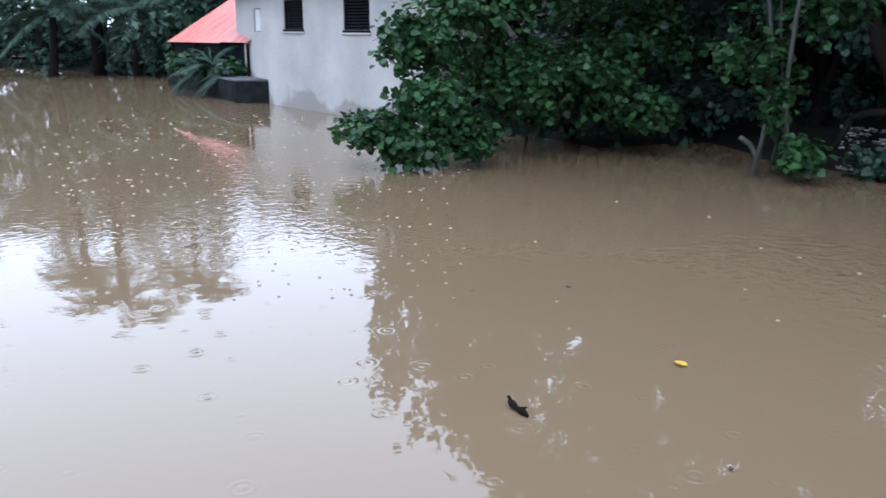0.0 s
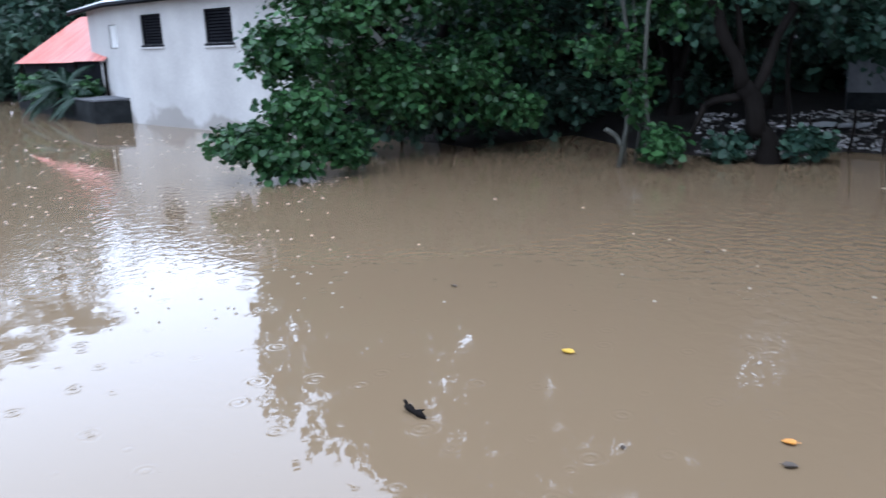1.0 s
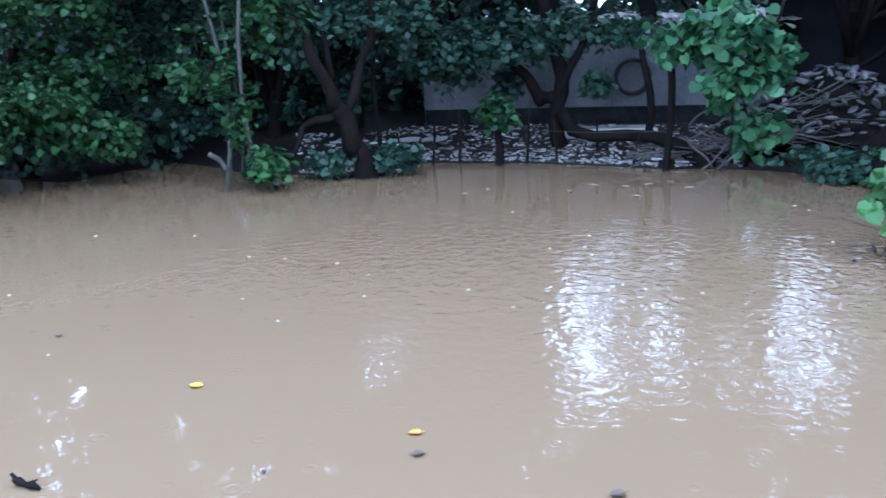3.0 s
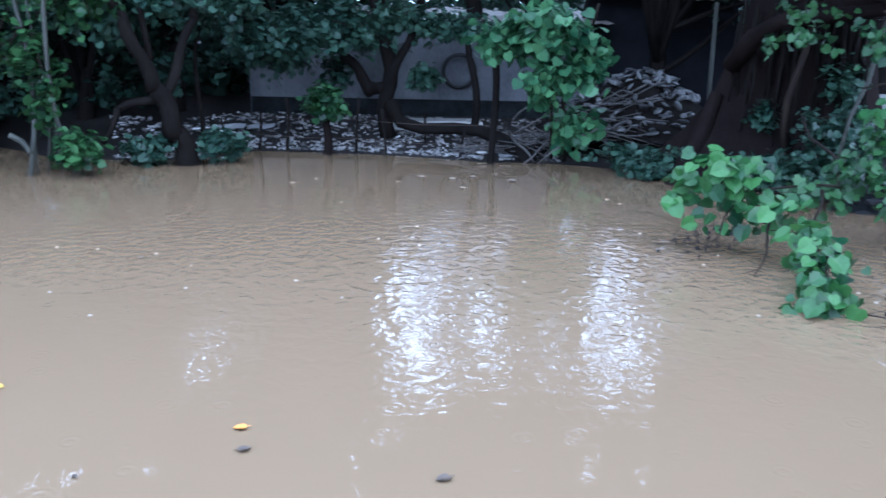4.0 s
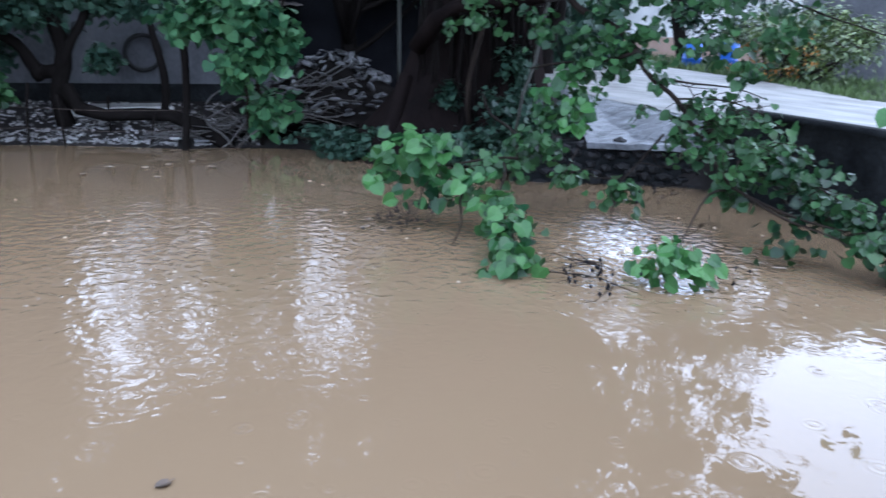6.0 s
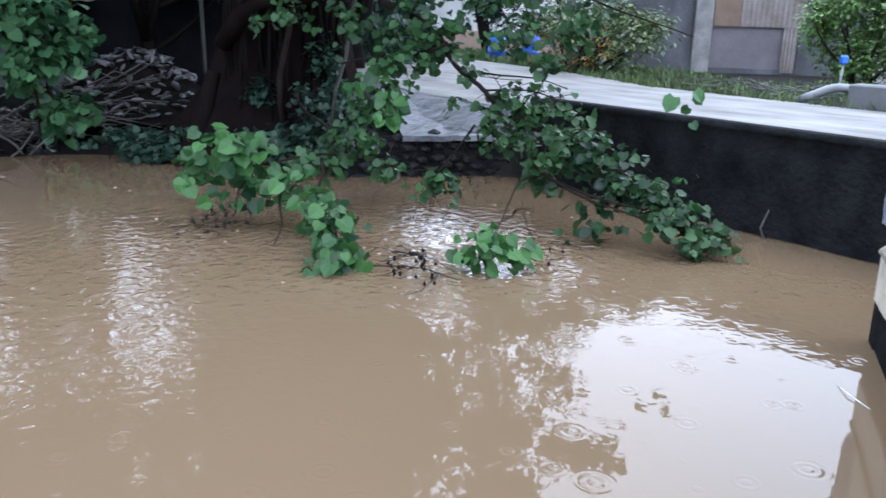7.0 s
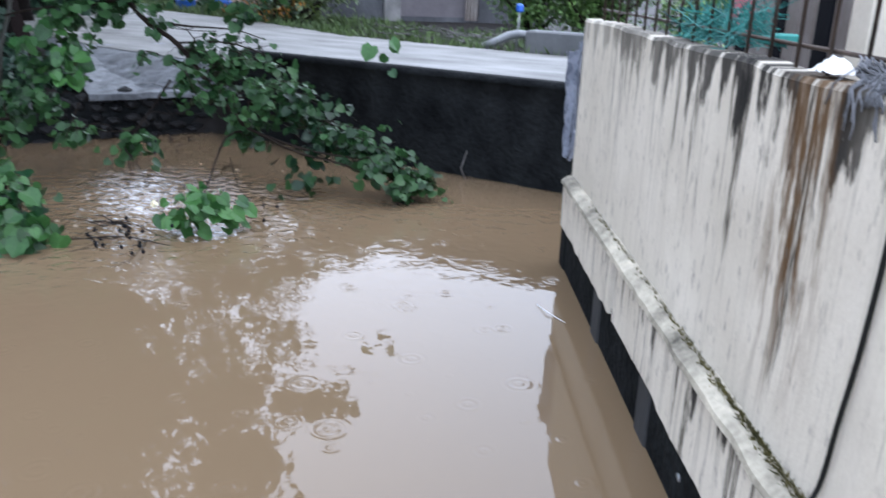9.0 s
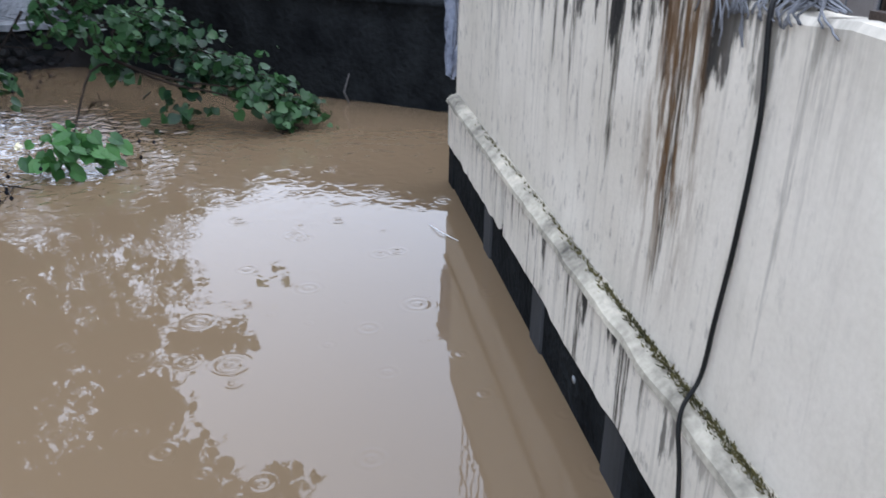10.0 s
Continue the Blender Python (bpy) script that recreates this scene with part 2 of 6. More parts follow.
def stained_wall(name, top, rust_at):
    """Cream wall paint with black rain streaks under its top and one rust streak; x runs along the wall."""
    m = mat(name, (0.53, 0.48, 0.395), (0.71, 0.655, 0.56), 0.8, 1.6, 40, 0.35, local=True, depth=0.006, spec=0.12)
    n, l = m.node_tree.nodes, m.node_tree.links
    b = n["Principled BSDF"]
    paint = b.inputs["Base Color"].links[0].from_socket
    co = n.new("ShaderNodeTexCoord").outputs["Object"]
    xyz = n.new("ShaderNodeSeparateXYZ")
    l.new(co, xyz.inputs[0])

    def streaks(scale, zscale, detail):
        mp, t = n.new("ShaderNodeMapping"), n.new("ShaderNodeTexNoise")
        mp.inputs["Scale"].default_value = (scale, 0.0, zscale)
        t.inputs["Scale"].default_value, t.inputs["Detail"].default_value, t.inputs["Roughness"].default_value = 1.0, detail, 0.65
        l.new(co, mp.inputs[0]), l.new(mp.outputs[0], t.inputs[0])
        return t.outputs[0]

    def ranged(sock, a, c, lo=0.0, hi=1.0):
        r = n.new("ShaderNodeMapRange")
        for i, v in zip((1, 2, 3, 4), (a, c, lo, hi)):
            r.inputs[i].default_value = v
        l.new(sock, r.inputs[0])
        return r.outputs[0]

    def times(a, c):
        r = n.new("ShaderNodeMath")
        r.operation = "MULTIPLY"
        l.new(a, r.inputs[0])
        l.new(c, r.inputs[1])
        return r.outputs[0]

    def over(base, colour, fac):
        x = n.new("ShaderNodeMix")
        x.data_type = "RGBA"
        x.inputs[7].default_value = (*colour, 1)
        l.new(base, x.inputs[6]), l.new(fac, x.inputs[0])
        return x.outputs[2]

    z = xyz.outputs[2]
    # most weathering lies along the middle of the wall
    mid = n.new("ShaderNodeMath")
    mid.operation = "MINIMUM"
    l.new(ranged(xyz.outputs[0], 1.8, 2.6, 0.07, 1), mid.inputs[0]), l.new(ranged(xyz.outputs[0], 6.5, 3.6, 0.5, 1), mid.inputs[1])
    mid = mid.outputs[0]
    c = over(paint, (0.25, 0.225, 0.185), times(mid, times(ranged(streaks(15, 0.9, 8), 0.52, 0.64, 0, 0.6), ranged(z, top - 1.7, top - 0.1, 0.2, 1))))
    # thin dark runs from the top, each with its own length
    run = streaks(6.5, 0.14, 6)
    reach = n.new("ShaderNodeMath")
    reach.operation = "MULTIPLY_ADD"
    reach.inputs[1].default_value = 9.0
    l.new(run, reach.inputs[0])
    hz = n.new("ShaderNodeMath")
    hz.operation = "SUBTRACT"
    hz.inputs[1].default_value = top + 4.5
    l.new(z, hz.inputs[0]), l.new(hz.outputs[0], reach.inputs[2])
    c = over(c, (0.03, 0.025, 0.019), times(mid, times(ranged(reach.outputs[0], 0.0, 0.3, 0, 0.95), ranged(streaks(38, 3.4, 8), 0.40, 0.55))))
    # black mould just under the top
    mould = n.new("ShaderNodeMath")
    mould.operation = "MULTIPLY_ADD"
    mould.inputs[1].default_value = 0.42
    drop = n.new("ShaderNodeMath")
    drop.operation = "SUBTRACT"
    drop.inputs[1].default_value = top - 0.02
    l.new(z, drop.inputs[0]), l.new(drop.outputs[0], mould.inputs[0]), l.new(streaks(5.5, 1.1, 8), mould.inputs[2])
    c = over(c, (0.012, 0.0115, 0.011), times(mid, ranged(mould.outputs[0], 0.445, 0.49, 0, 0.96)))
    # rust
    rx = n.new("ShaderNodeMath")
    rx.operation = "SUBTRACT"
    rx.inputs[1].default_value = rust_at
    l.new(xyz.outputs[0], rx.inputs[0])
    ab = n.new("ShaderNodeMath")
    ab.operation = "ABSOLUTE"
    l.new(rx.outputs[0], ab.inputs[0])
    c = over(c, (0.105, 0.055, 0.021), times(times(ranged(ab.outputs[0], 0.34, 0.08), ranged(streaks(13, 2.2, 10), 0.45, 0.56, 0, 0.92)), ranged(z, top - 1.35, top - 0.7)))
    # fine speckle
    sp = n.new("ShaderNodeTexNoise")
    sp.inputs["Scale"].default_value, sp.inputs["Detail"].default_value, sp.inputs["Roughness"].default_value = 11, 9, 0.68
    mp = n.new("ShaderNodeMapping")
    mp.inputs["Scale"].default_value = (1.6, 1, 0.6)
    l.new(co, mp.inputs[0]), l.new(mp.outputs[0], sp.inputs[0])
    c = over(c, (0.14, 0.125, 0.11), times(ranged(xyz.outputs[0], 1.8, 2.8, 0.14, 1), ranged(sp.outputs[0], 0.56, 0.68, 0, 0.7)))
    l.new(c, b.inputs["Base Color"])
    return m


def damp_wall():
    """Pale render with grey-brown damp creeping up from the water in an uneven line."""
    m = mat("damp_house_render", (0.21, 0.205, 0.20), (0.35, 0.34, 0.33), 0.85, 0.6, 12, 0.3)
    n, l = m.node_tree.nodes, m.node_tree.links
    b = n["Principled BSDF"]
    paint = b.inputs["Base Color"].links[0].from_socket
    pos = n.new("ShaderNodeNewGeometry").outputs["Position"]
    xyz, t, add, rng_, mix = n.new("ShaderNodeSeparateXYZ"), n.new("ShaderNodeTexNoise"), n.new("ShaderNodeMath"), n.new("ShaderNodeMapRange"), n.new("ShaderNodeMix")
    t.inputs["Scale"].default_value, t.inputs["Detail"].default_value = 0.55, 6
    l.new(pos, xyz.inputs[0]), l.new(pos, t.inputs[0])
    add.operation = "MULTIPLY_ADD"
    add.inputs[1].default_value = -3.4
    l.new(t.outputs[0], add.inputs[0]), l.new(xyz.outputs[2], add.inputs[2])
    rng_.inputs[1].default_value, rng_.inputs[2].default_value, rng_.inputs[3].default_value, rng_.inputs[4].default_value = -1.0, -1.25, 0.0, 0.75
    l.new(add.outputs[0], rng_.inputs[0])
    mix.data_type = "RGBA"
    mix.inputs[7].default_value = (0.15, 0.135, 0.122, 1)
    l.new(paint, mix.inputs[6]), l.new(rng_.outputs[0], mix.inputs[0]), l.new(mix.outputs[2], b.inputs["Base Color"])
    return m


WATER = water_material()
# wet mud, taken near black so the bank's canopy shade is in it
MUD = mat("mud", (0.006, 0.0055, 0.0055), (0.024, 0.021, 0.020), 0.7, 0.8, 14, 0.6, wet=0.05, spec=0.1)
GRASS = mat("grass", (0.02, 0.045, 0.012), (0.075, 0.125, 0.03), 0.6, 1.5, 30, 0.5, island=0.4)
ROADWAY = mat("wet_road_concrete", (0.045, 0.043, 0.040), (0.29, 0.288, 0.28), 0.6, 0.9, 9, 0.6, stretch=(1.8, 0.6, 1), depth=0.03, spec=0.2)
# pale streaks stand in for sky mirrored on the slab; dark ones are cracks
APRON = mat("wet_apron", (0.006, 0.007, 0.009), (0.21, 0.225, 0.25), 0.4, 2.6, 9, 1.0, stretch=(0.7, 2.2, 1), depth=0.05, spec=0.3)
CONCRETE = mat("wet_concrete", (0.30, 0.295, 0.28), (0.52, 0.51, 0.49), 0.32, 0.5, 9, 0.15, wet=0.5)
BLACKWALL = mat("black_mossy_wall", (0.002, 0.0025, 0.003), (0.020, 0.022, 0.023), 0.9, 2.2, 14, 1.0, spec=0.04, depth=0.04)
GREYWALL = mat("grey_render", (0.022, 0.023, 0.027), (0.13, 0.134, 0.145), 0.9, 0.9, 16, 0.3, stretch=(1, 1, 0.55), spec=0.2)
HOUSEWALL = damp_wall()
# near-black: shade of openings and shed walls is in the colour; also dark fittings
DARK = mat("dark_and_shaded", (0.004, 0.0042, 0.0055), (0.011, 0.0115, 0.014), 0.85, 2, 20, 0.2, spec=0.04)
REDROOF = mat("red_roof_sheet", (0.24, 0.02, 0.014), (0.52, 0.17, 0.13), 0.4, 1.1, 7, 0.3, stretch=(3.0, 0.5, 0.5), wet=0.2)
GREYROOF = mat("grey_roof_sheet", (0.30, 0.31, 0.33), (0.5, 0.5, 0.52), 0.35, 0.8, 9, 0.2, metal=0.4)
RUSTSHEET = mat("rusted_sheet", (0.10, 0.075, 0.06), (0.24, 0.22, 0.21), 0.6, 1.5, 12, 0.3, metal=0.3)
# both barks are lowered to near black to hold the canopy's shade
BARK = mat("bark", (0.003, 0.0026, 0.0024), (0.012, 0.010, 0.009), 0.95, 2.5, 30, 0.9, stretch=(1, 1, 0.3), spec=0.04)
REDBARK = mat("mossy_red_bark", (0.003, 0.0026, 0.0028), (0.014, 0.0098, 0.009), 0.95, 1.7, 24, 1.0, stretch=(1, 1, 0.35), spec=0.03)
TWIG = mat("twig_bark", (0.006, 0.0045, 0.004), (0.022, 0.016, 0.012), 0.85, 3, 40, 0.5, spec=0.12)
PALESTEM = mat("pale_stem", (0.014, 0.016, 0.013), (0.044, 0.046, 0.036), 0.7, 2, 30, 0.5)
LEAF = mat("broad_leaf", (0.006, 0.023, 0.010), (0.037, 0.096, 0.032), 0.42, 0.9, 30, 0.15, island=0.45, wet=0.05, translucent=0.22, spec=0.25)
LEAFONE = mat("broad_leaf_single", (0.007, 0.038, 0.014), (0.056, 0.155, 0.042), 0.4, 0.9, 30, 0.15, thing_random=0.4, wet=0.05, translucent=0.25, spec=0.3)
HIBLEAF = mat("hibiscus_leaf", (0.012, 0.055, 0.026), (0.085, 0.20, 0.085), 0.4, 0.9, 30, 0.15, island=0.45, wet=0.1, translucent=0.25, spec=0.3)
# darker leaf copy with the wood's shade put into its colour
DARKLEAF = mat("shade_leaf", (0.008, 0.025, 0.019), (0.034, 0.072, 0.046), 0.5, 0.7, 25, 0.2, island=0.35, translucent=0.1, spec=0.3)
PALELEAF = mat("pale_leaf", (0.05, 0.13, 0.035), (0.18, 0.31, 0.09), 0.4, 0.9, 25, 0.15, island=0.4, wet=0.2, translucent=0.2)
CROTON = mat("croton_leaf", (0.02, 0.05, 0.018), (0.10, 0.15, 0.03), 0.35, 1.2, 25, 0.15, island=0.45, wet=0.2, translucent=0.15)
YELLOWLEAF = mat("yellow_leaf", (0.30, 0.17, 0.015), (0.48, 0.29, 0.03), 0.45, 9, 60, 0.2)
ORANGELEAF = mat("orange_leaf", (0.32, 0.12, 0.015), (0.48, 0.20, 0.03), 0.45, 9, 60, 0.2)
BROWNLEAF = mat("brown_leaf", (0.03, 0.022, 0.016), (0.09, 0.06, 0.04), 0.5, 9, 60, 0.3)
BLUE = mat("blue_plastic", (0.01, 0.075, 0.40), (0.03, 0.15, 0.60), 0.4, 2, 12, 0.2)
WHITE = mat("white_paint", (0.62, 0.62, 0.62), (0.80, 0.80, 0.79), 0.6, 1.5, 14, 0.15)
STONE = mat("wet_stone", (0.003, 0.0033, 0.004), (0.014, 0.0145, 0.016), 0.75, 3, 25, 0.8, thing_random=0.35, wet=0.06, spec=0.25)
HUSK = mat("wet_husk", (0.010, 0.010, 0.011), (0.13, 0.128, 0.13), 0.45, 4, 25, 0.4, thing_random=0.6, wet=0.3)
# pale scraps, with the light end lifted in place of wet glints
LITTER = mat("litter", (0.006, 0.005, 0.0045), (0.30, 0.29, 0.285), 0.45, 3, 25, 0.3, island=0.5, wet=0.4)
STICK = mat("wet_stick", (0.008, 0.0065, 0.006), (0.060, 0.052, 0.046), 0.5, 3, 30, 0.5, wet=0.3, island=0.3)
RUBBER = mat("black_rubber", (0.005, 0.005, 0.005), (0.014, 0.014, 0.014), 0.6, 6, 40, 0.2, spec=0.2)
TARP = mat("grey_plastic_sheet", (0.07, 0.08, 0.11), (0.30, 0.325, 0.39), 0.28, 4, 14, 0.4, wet=0.3)
TEAL = mat("teal_net", (0.008, 0.09, 0.085), (0.02, 0.22, 0.19), 0.55, 6, 40, 0.3, island=0.3)
PINK = mat("pink_cloth", (0.40, 0.10, 0.13), (0.56, 0.19, 0.22), 0.85, 5, 50, 0.3)
RED = mat("red_cloth", (0.36, 0.02, 0.03), (0.52, 0.05, 0.06), 0.8, 5, 50, 0.3)
ROPE = mat("grey_rope", (0.05, 0.053, 0.06), (0.19, 0.195, 0.21), 0.85, 6, 60, 0.4, island=0.3)
IRON = mat("rusty_iron", (0.03, 0.025, 0.022), (0.10, 0.07, 0.055), 0.6, 5, 40, 0.3, metal=0.6)
PVC = mat("grey_pipe", (0.15, 0.16, 0.17), (0.24, 0.25, 0.26), 0.35, 3, 20, 0.1)
PURPLE = mat("dull_door_paint", (0.085, 0.075, 0.085), (0.15, 0.135, 0.145), 0.7, 1.5, 12, 0.3)
BLOSSOM = mat("blossom", (0.62, 0.56, 0.30), (0.80, 0.77, 0.60), 0.6, 5, 40, 0.1)
FOAM = mat("rain_foam", (0.15, 0.115, 0.08), (0.29, 0.245, 0.19), 0.3, 5, 40, 0.1, island=0.4)
MOSS = mat("moss", (0.03, 0.032, 0.008), (0.12, 0.10, 0.03), 0.9, 6, 60, 0.8, island=0.4)

# ---- foliage ----
HEART_V = np.array([(0, 0.34, -0.07), (0, 0, 0.0), (-0.30, -0.12, 0.04), (-0.52, 0.18, 0.07), (-0.42, 0.60, 0.02), (0, 0.94, -0.14), (0.42, 0.60, 0.02), (0.52, 0.18, 0.07), (0.30, -0.12, 0.04)])
HEART_F = np.array([(0, i, i + 1) for i in range(1, 8)] + [(0, 8, 1)])
LANCE_V = np.array([(0, 0, 0), (-0.16, 0.4, 0.05), (0, 1, -0.15), (0.16, 0.4, 0.05), (0, 0.45, -0.02)])
LANCE_F = np.array([(0, 4, 1), (1, 4, 2), (2, 4, 3), (3, 4, 0)])
OVAL_V = np.array([(0, 0, 0), (-0.3, 0.45, 0.05), (0, 1, -0.12), (0.3, 0.45, 0.05)])
OVAL_F = np.array([(0, 2, 1), (0, 3, 2)])


def unit(a):
    return a / np.maximum(np.linalg.norm(a, axis=1, keepdims=True), 1e-6)


def blades(p, d, n, size, form=(HEART_V, HEART_F)):
    """Leaves at p along d with upper side n, as vertices and triangles."""
    tv, tf = form
    d = unit(d)
    n = unit(n - d * (n * d).sum(1, keepdims=True))
    s = np.cross(d, n)
    v = p[:, None] + size[:, None, None] * (tv[None, :, :1] * s[:, None] + tv[None, :, 1:2] * d[:, None] + tv[None, :, 2:] * n[:, None])
    f = tf[None] + (np.arange(len(p)) * len(tv))[:, None, None]
    return v.reshape(-1, 3), f.reshape(-1, 3)


def joined(parts):
    vs, fs, k = [], [], 0
    for v, f in parts:
        vs.append(v)
        fs.append(f + k)
        k += len(v)
    return np.concatenate(vs), np.concatenate(fs)


def sprays(rng, blobs, twigs, leaves, size, droop=0.5, wood=None, reach=0.75):
    """Places, directions and sizes of leaves on twigs that fill the blobs (middle, radii, share)."""
    P, D, S = [], [], []
    for c, rad, share in blobs:
        c, rad = np.array(c, float), np.array(rad, float)
        for _ in range(max(1, int(twigs * share))):
            w = rng.normal(size=3)
            w *= rng.random() ** 0.4 / np.linalg.norm(w)
            tip = c + rad * w
            start = c + rad * w * (1 - reach) + rng.normal(size=3) * 0.1 * rad
            mid = (start + tip) / 2 + np.array([0, 0, 0.12 * np.linalg.norm(tip - start)])
            tip = tip - np.array([0, 0, 0.15 * np.linalg.norm(tip - start)])
            if wood is not None and rng.random() < 0.5:
                wood.tube([start, mid, tip], [0.014, 0.009, 0.004], 4)
            for _ in range(leaves):
                t = rng.uniform(0.25, 1.0)
                p = (1 - t) ** 2 * start + 2 * t * (1 - t) * mid + t * t * tip
                P.append(p + rng.normal(size=3) * size * 0.55)
                a = rng.uniform(0, 2 * math.pi)
                out = (tip - start) / (np.linalg.norm(tip - start) + 1e-6)
                D.append(out * 0.5 + np.array([math.cos(a), math.sin(a), -droop * rng.uniform(0.3, 1.6)]))
                S.append(size * rng.uniform(0.55, 1.2))
    P, D, S = np.array(P), np.array(D), np.array(S)
    N = np.tile((0, 0, 1.0), (len(P), 1)) + rng.normal(size=(len(P), 3)) * 0.45
    return P, D, N, S


# ---- water, ground, road ----
SHORE = ((-180, 7), (-120, 9), (-95, 30), (-80, 70), (-69, 64), (-64, 52), (-58, 46), (-52, 32), (-46, 28), (-40, 22), (-31, 18.2), (-24, 20), (-20, 17.5), (-15, 16.4),
         (-11, 16.3), (-7, 17.4), (0, 16.9), (4, 16.5), (9, 16.0), (13.5, 16.1), (20, 15.7), (28, 14.6), (34, 13.4), (44, 13.6), (45.6, 13.3), (52, 12.05), (60, 10.97), (70, 10.11), (80, 9.65), (95, 9.6), (120, 8), (180, 7))


def shore(b):
    return float(np.interp(b, [p[0] for p in SHORE], [p[1] for p in SHORE]))


def smooth(t):
    t = min(max(t, 0.0), 1.0)
    return t * t * (3 - 2 * t)


def ground_z(x, y):
    r, b = math.hypot(x, y), math.degrees(math.atan2(x, y))
    d = r - shore(b)
    bank = -0.6 * smooth(-d / 1.4) + 0.36 * smooth(d / 4.5) + 0.5 * smooth((d - 4) / 20)
    high = -0.6 + 1.63 * smooth((d + 0.05) / 0.3)
    if 0 < b < 45.6:
        high = -0.6 + 1.13 * smooth((d + 0.05) / 0.3) + 0.5 * smooth((d - 0.4) / 3.2)
    k = smooth((b - 26) / 9) if b < 100 else 1.0
    bump = 0.05 * noise.noise(Vector((x * 0.9, y * 0.9, 0))) * smooth(d) * (1 - 0.8 * k)
    return bank * (1 - k) + high * k + bump


def ground():
    s = Shape()
    bs = [i for i in range(-180, -80, 6)] + [-80 + i * 1.0 for i in range(0, 161)] + [86, 92, 100, 110, 120, 132, 144, 156, 168, 180]
    ds = [-60, -6, -2.5, -1.4, -1.0, -0.7, -0.4, -0.2, -0.05, 0.0, 0.1, 0.25, 0.4, 0.8, 1.3, 1.8, 2.4, 3, 3.7, 4.5, 5.5, 7, 8.5, 10, 12, 15, 20, 28, 40, 80, 200, 900]
    vs = []
    for b in bs:
        for d in ds:
            r = max(0.5, shore(b) + d) if d > -60 else 0.4
            p = bearing(b, r)
            vs.append((p.x, p.y, ground_z(p.x, p.y)))
    n = len(ds)
    s.add(vs, [(i * n + j, i * n + j + 1, (i + 1) * n + j + 1, (i + 1) * n + j) for i in range(len(bs) - 1) for j in range(n - 1)])
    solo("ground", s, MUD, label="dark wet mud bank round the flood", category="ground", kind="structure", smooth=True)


ground()
solo("water", Shape().add([(-900, -900, 0), (900, -900, 0), (900, 900, 0), (-900, 900, 0)], [(0, 1, 2, 3)]), WATER, label="brown flood water pocked by rain", category="water", kind="structure")

NEAR = [(9.62, -40), (9.62, 2), (9.62, 9.2), (9.8, 10.6), (10.1, 13), (11.4, 18), (14, 27), (18, 42)]
FAR = [(15.9, -40), (15.9, 2), (15.9, 7.3), (16.5, 12.3), (19.2, 17.9), (21.3, 25.5), (23.5, 34), (28, 46)]


def road():
    s = Shape()
    vs = []
    ys = [p[1] for p in NEAR]
    rows = [-40, -15] + [-2 + 0.9 * i for i in range(34)] + [33, 42]
    n = 15
    for y in rows:
        q = float(np.interp(y, ys, range(len(ys))))
        i = min(int(q), len(ys) - 2)
        a, b = Vector(NEAR[i]).lerp(Vector(NEAR[i + 1]), q - i), Vector(FAR[i]).lerp(Vector(FAR[i + 1]), q - i)
        for k in range(n):
            t = k / (n - 1)
            p = a.lerp(b, t)
            vs.append((p.x, p.y, 1.10 + 0.025 * math.sin(math.pi * t) + 0.012 * noise.noise(Vector((p.x * 1.4, p.y * 0.5, 0)))))
    s.add(vs, [(i * n + j, i * n + j + 1, (i + 1) * n + j + 1, (i + 1) * n + j) for i in range(len(rows) - 1) for j in range(n - 1)])
    solo("road", s, ROADWAY, label="wet pale concrete road shining under the sky", category="road", kind="structure", smooth=True)


road()


def road_wall():
    """The black retaining wall that carries the road."""
    rng = np.random.default_rng(3)
    s = Shape()
    ys = np.linspace(0.5, 9.28, 37)
    cols = []
    for y in ys:
        x = 9.40 + 0.035 * (y - 3.8)
        cols.append([(x + 0.012 * rng.normal(), y, z) for z in np.linspace(-0.9, 1.26, 10)] + [(x - 0.015, y, 1.27), (x + 0.02, y, 1.34), (x + 0.28, y, 1.34), (x + 0.30, y, 0.6)])
    n = len(cols[0])
    vs = [p for c in cols for p in c]
    s.add(vs, [(i * n + j, (i + 1) * n + j, (i + 1) * n + j + 1, i * n + j + 1) for i in range(len(cols) - 1) for j in range(n - 1)])
    s.f.append(tuple((len(cols) - 1) * n + j for j in range(n)))
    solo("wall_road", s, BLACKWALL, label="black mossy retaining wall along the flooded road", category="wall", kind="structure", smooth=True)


road_wall()

# ---- the cream terrace on its black piers ----
WALL_DIR = radians(58.64)
TERRACE = Matrix.Rotation(math.pi / 2 - WALL_DIR, 4, "Z")
CREAM = stained_wall("stained_cream_paint", 2.22, 2.85)
END = 7.33
# pier colour is lowered to carry the dark of the recess
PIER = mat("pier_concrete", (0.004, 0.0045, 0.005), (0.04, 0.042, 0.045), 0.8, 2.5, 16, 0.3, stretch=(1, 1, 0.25))


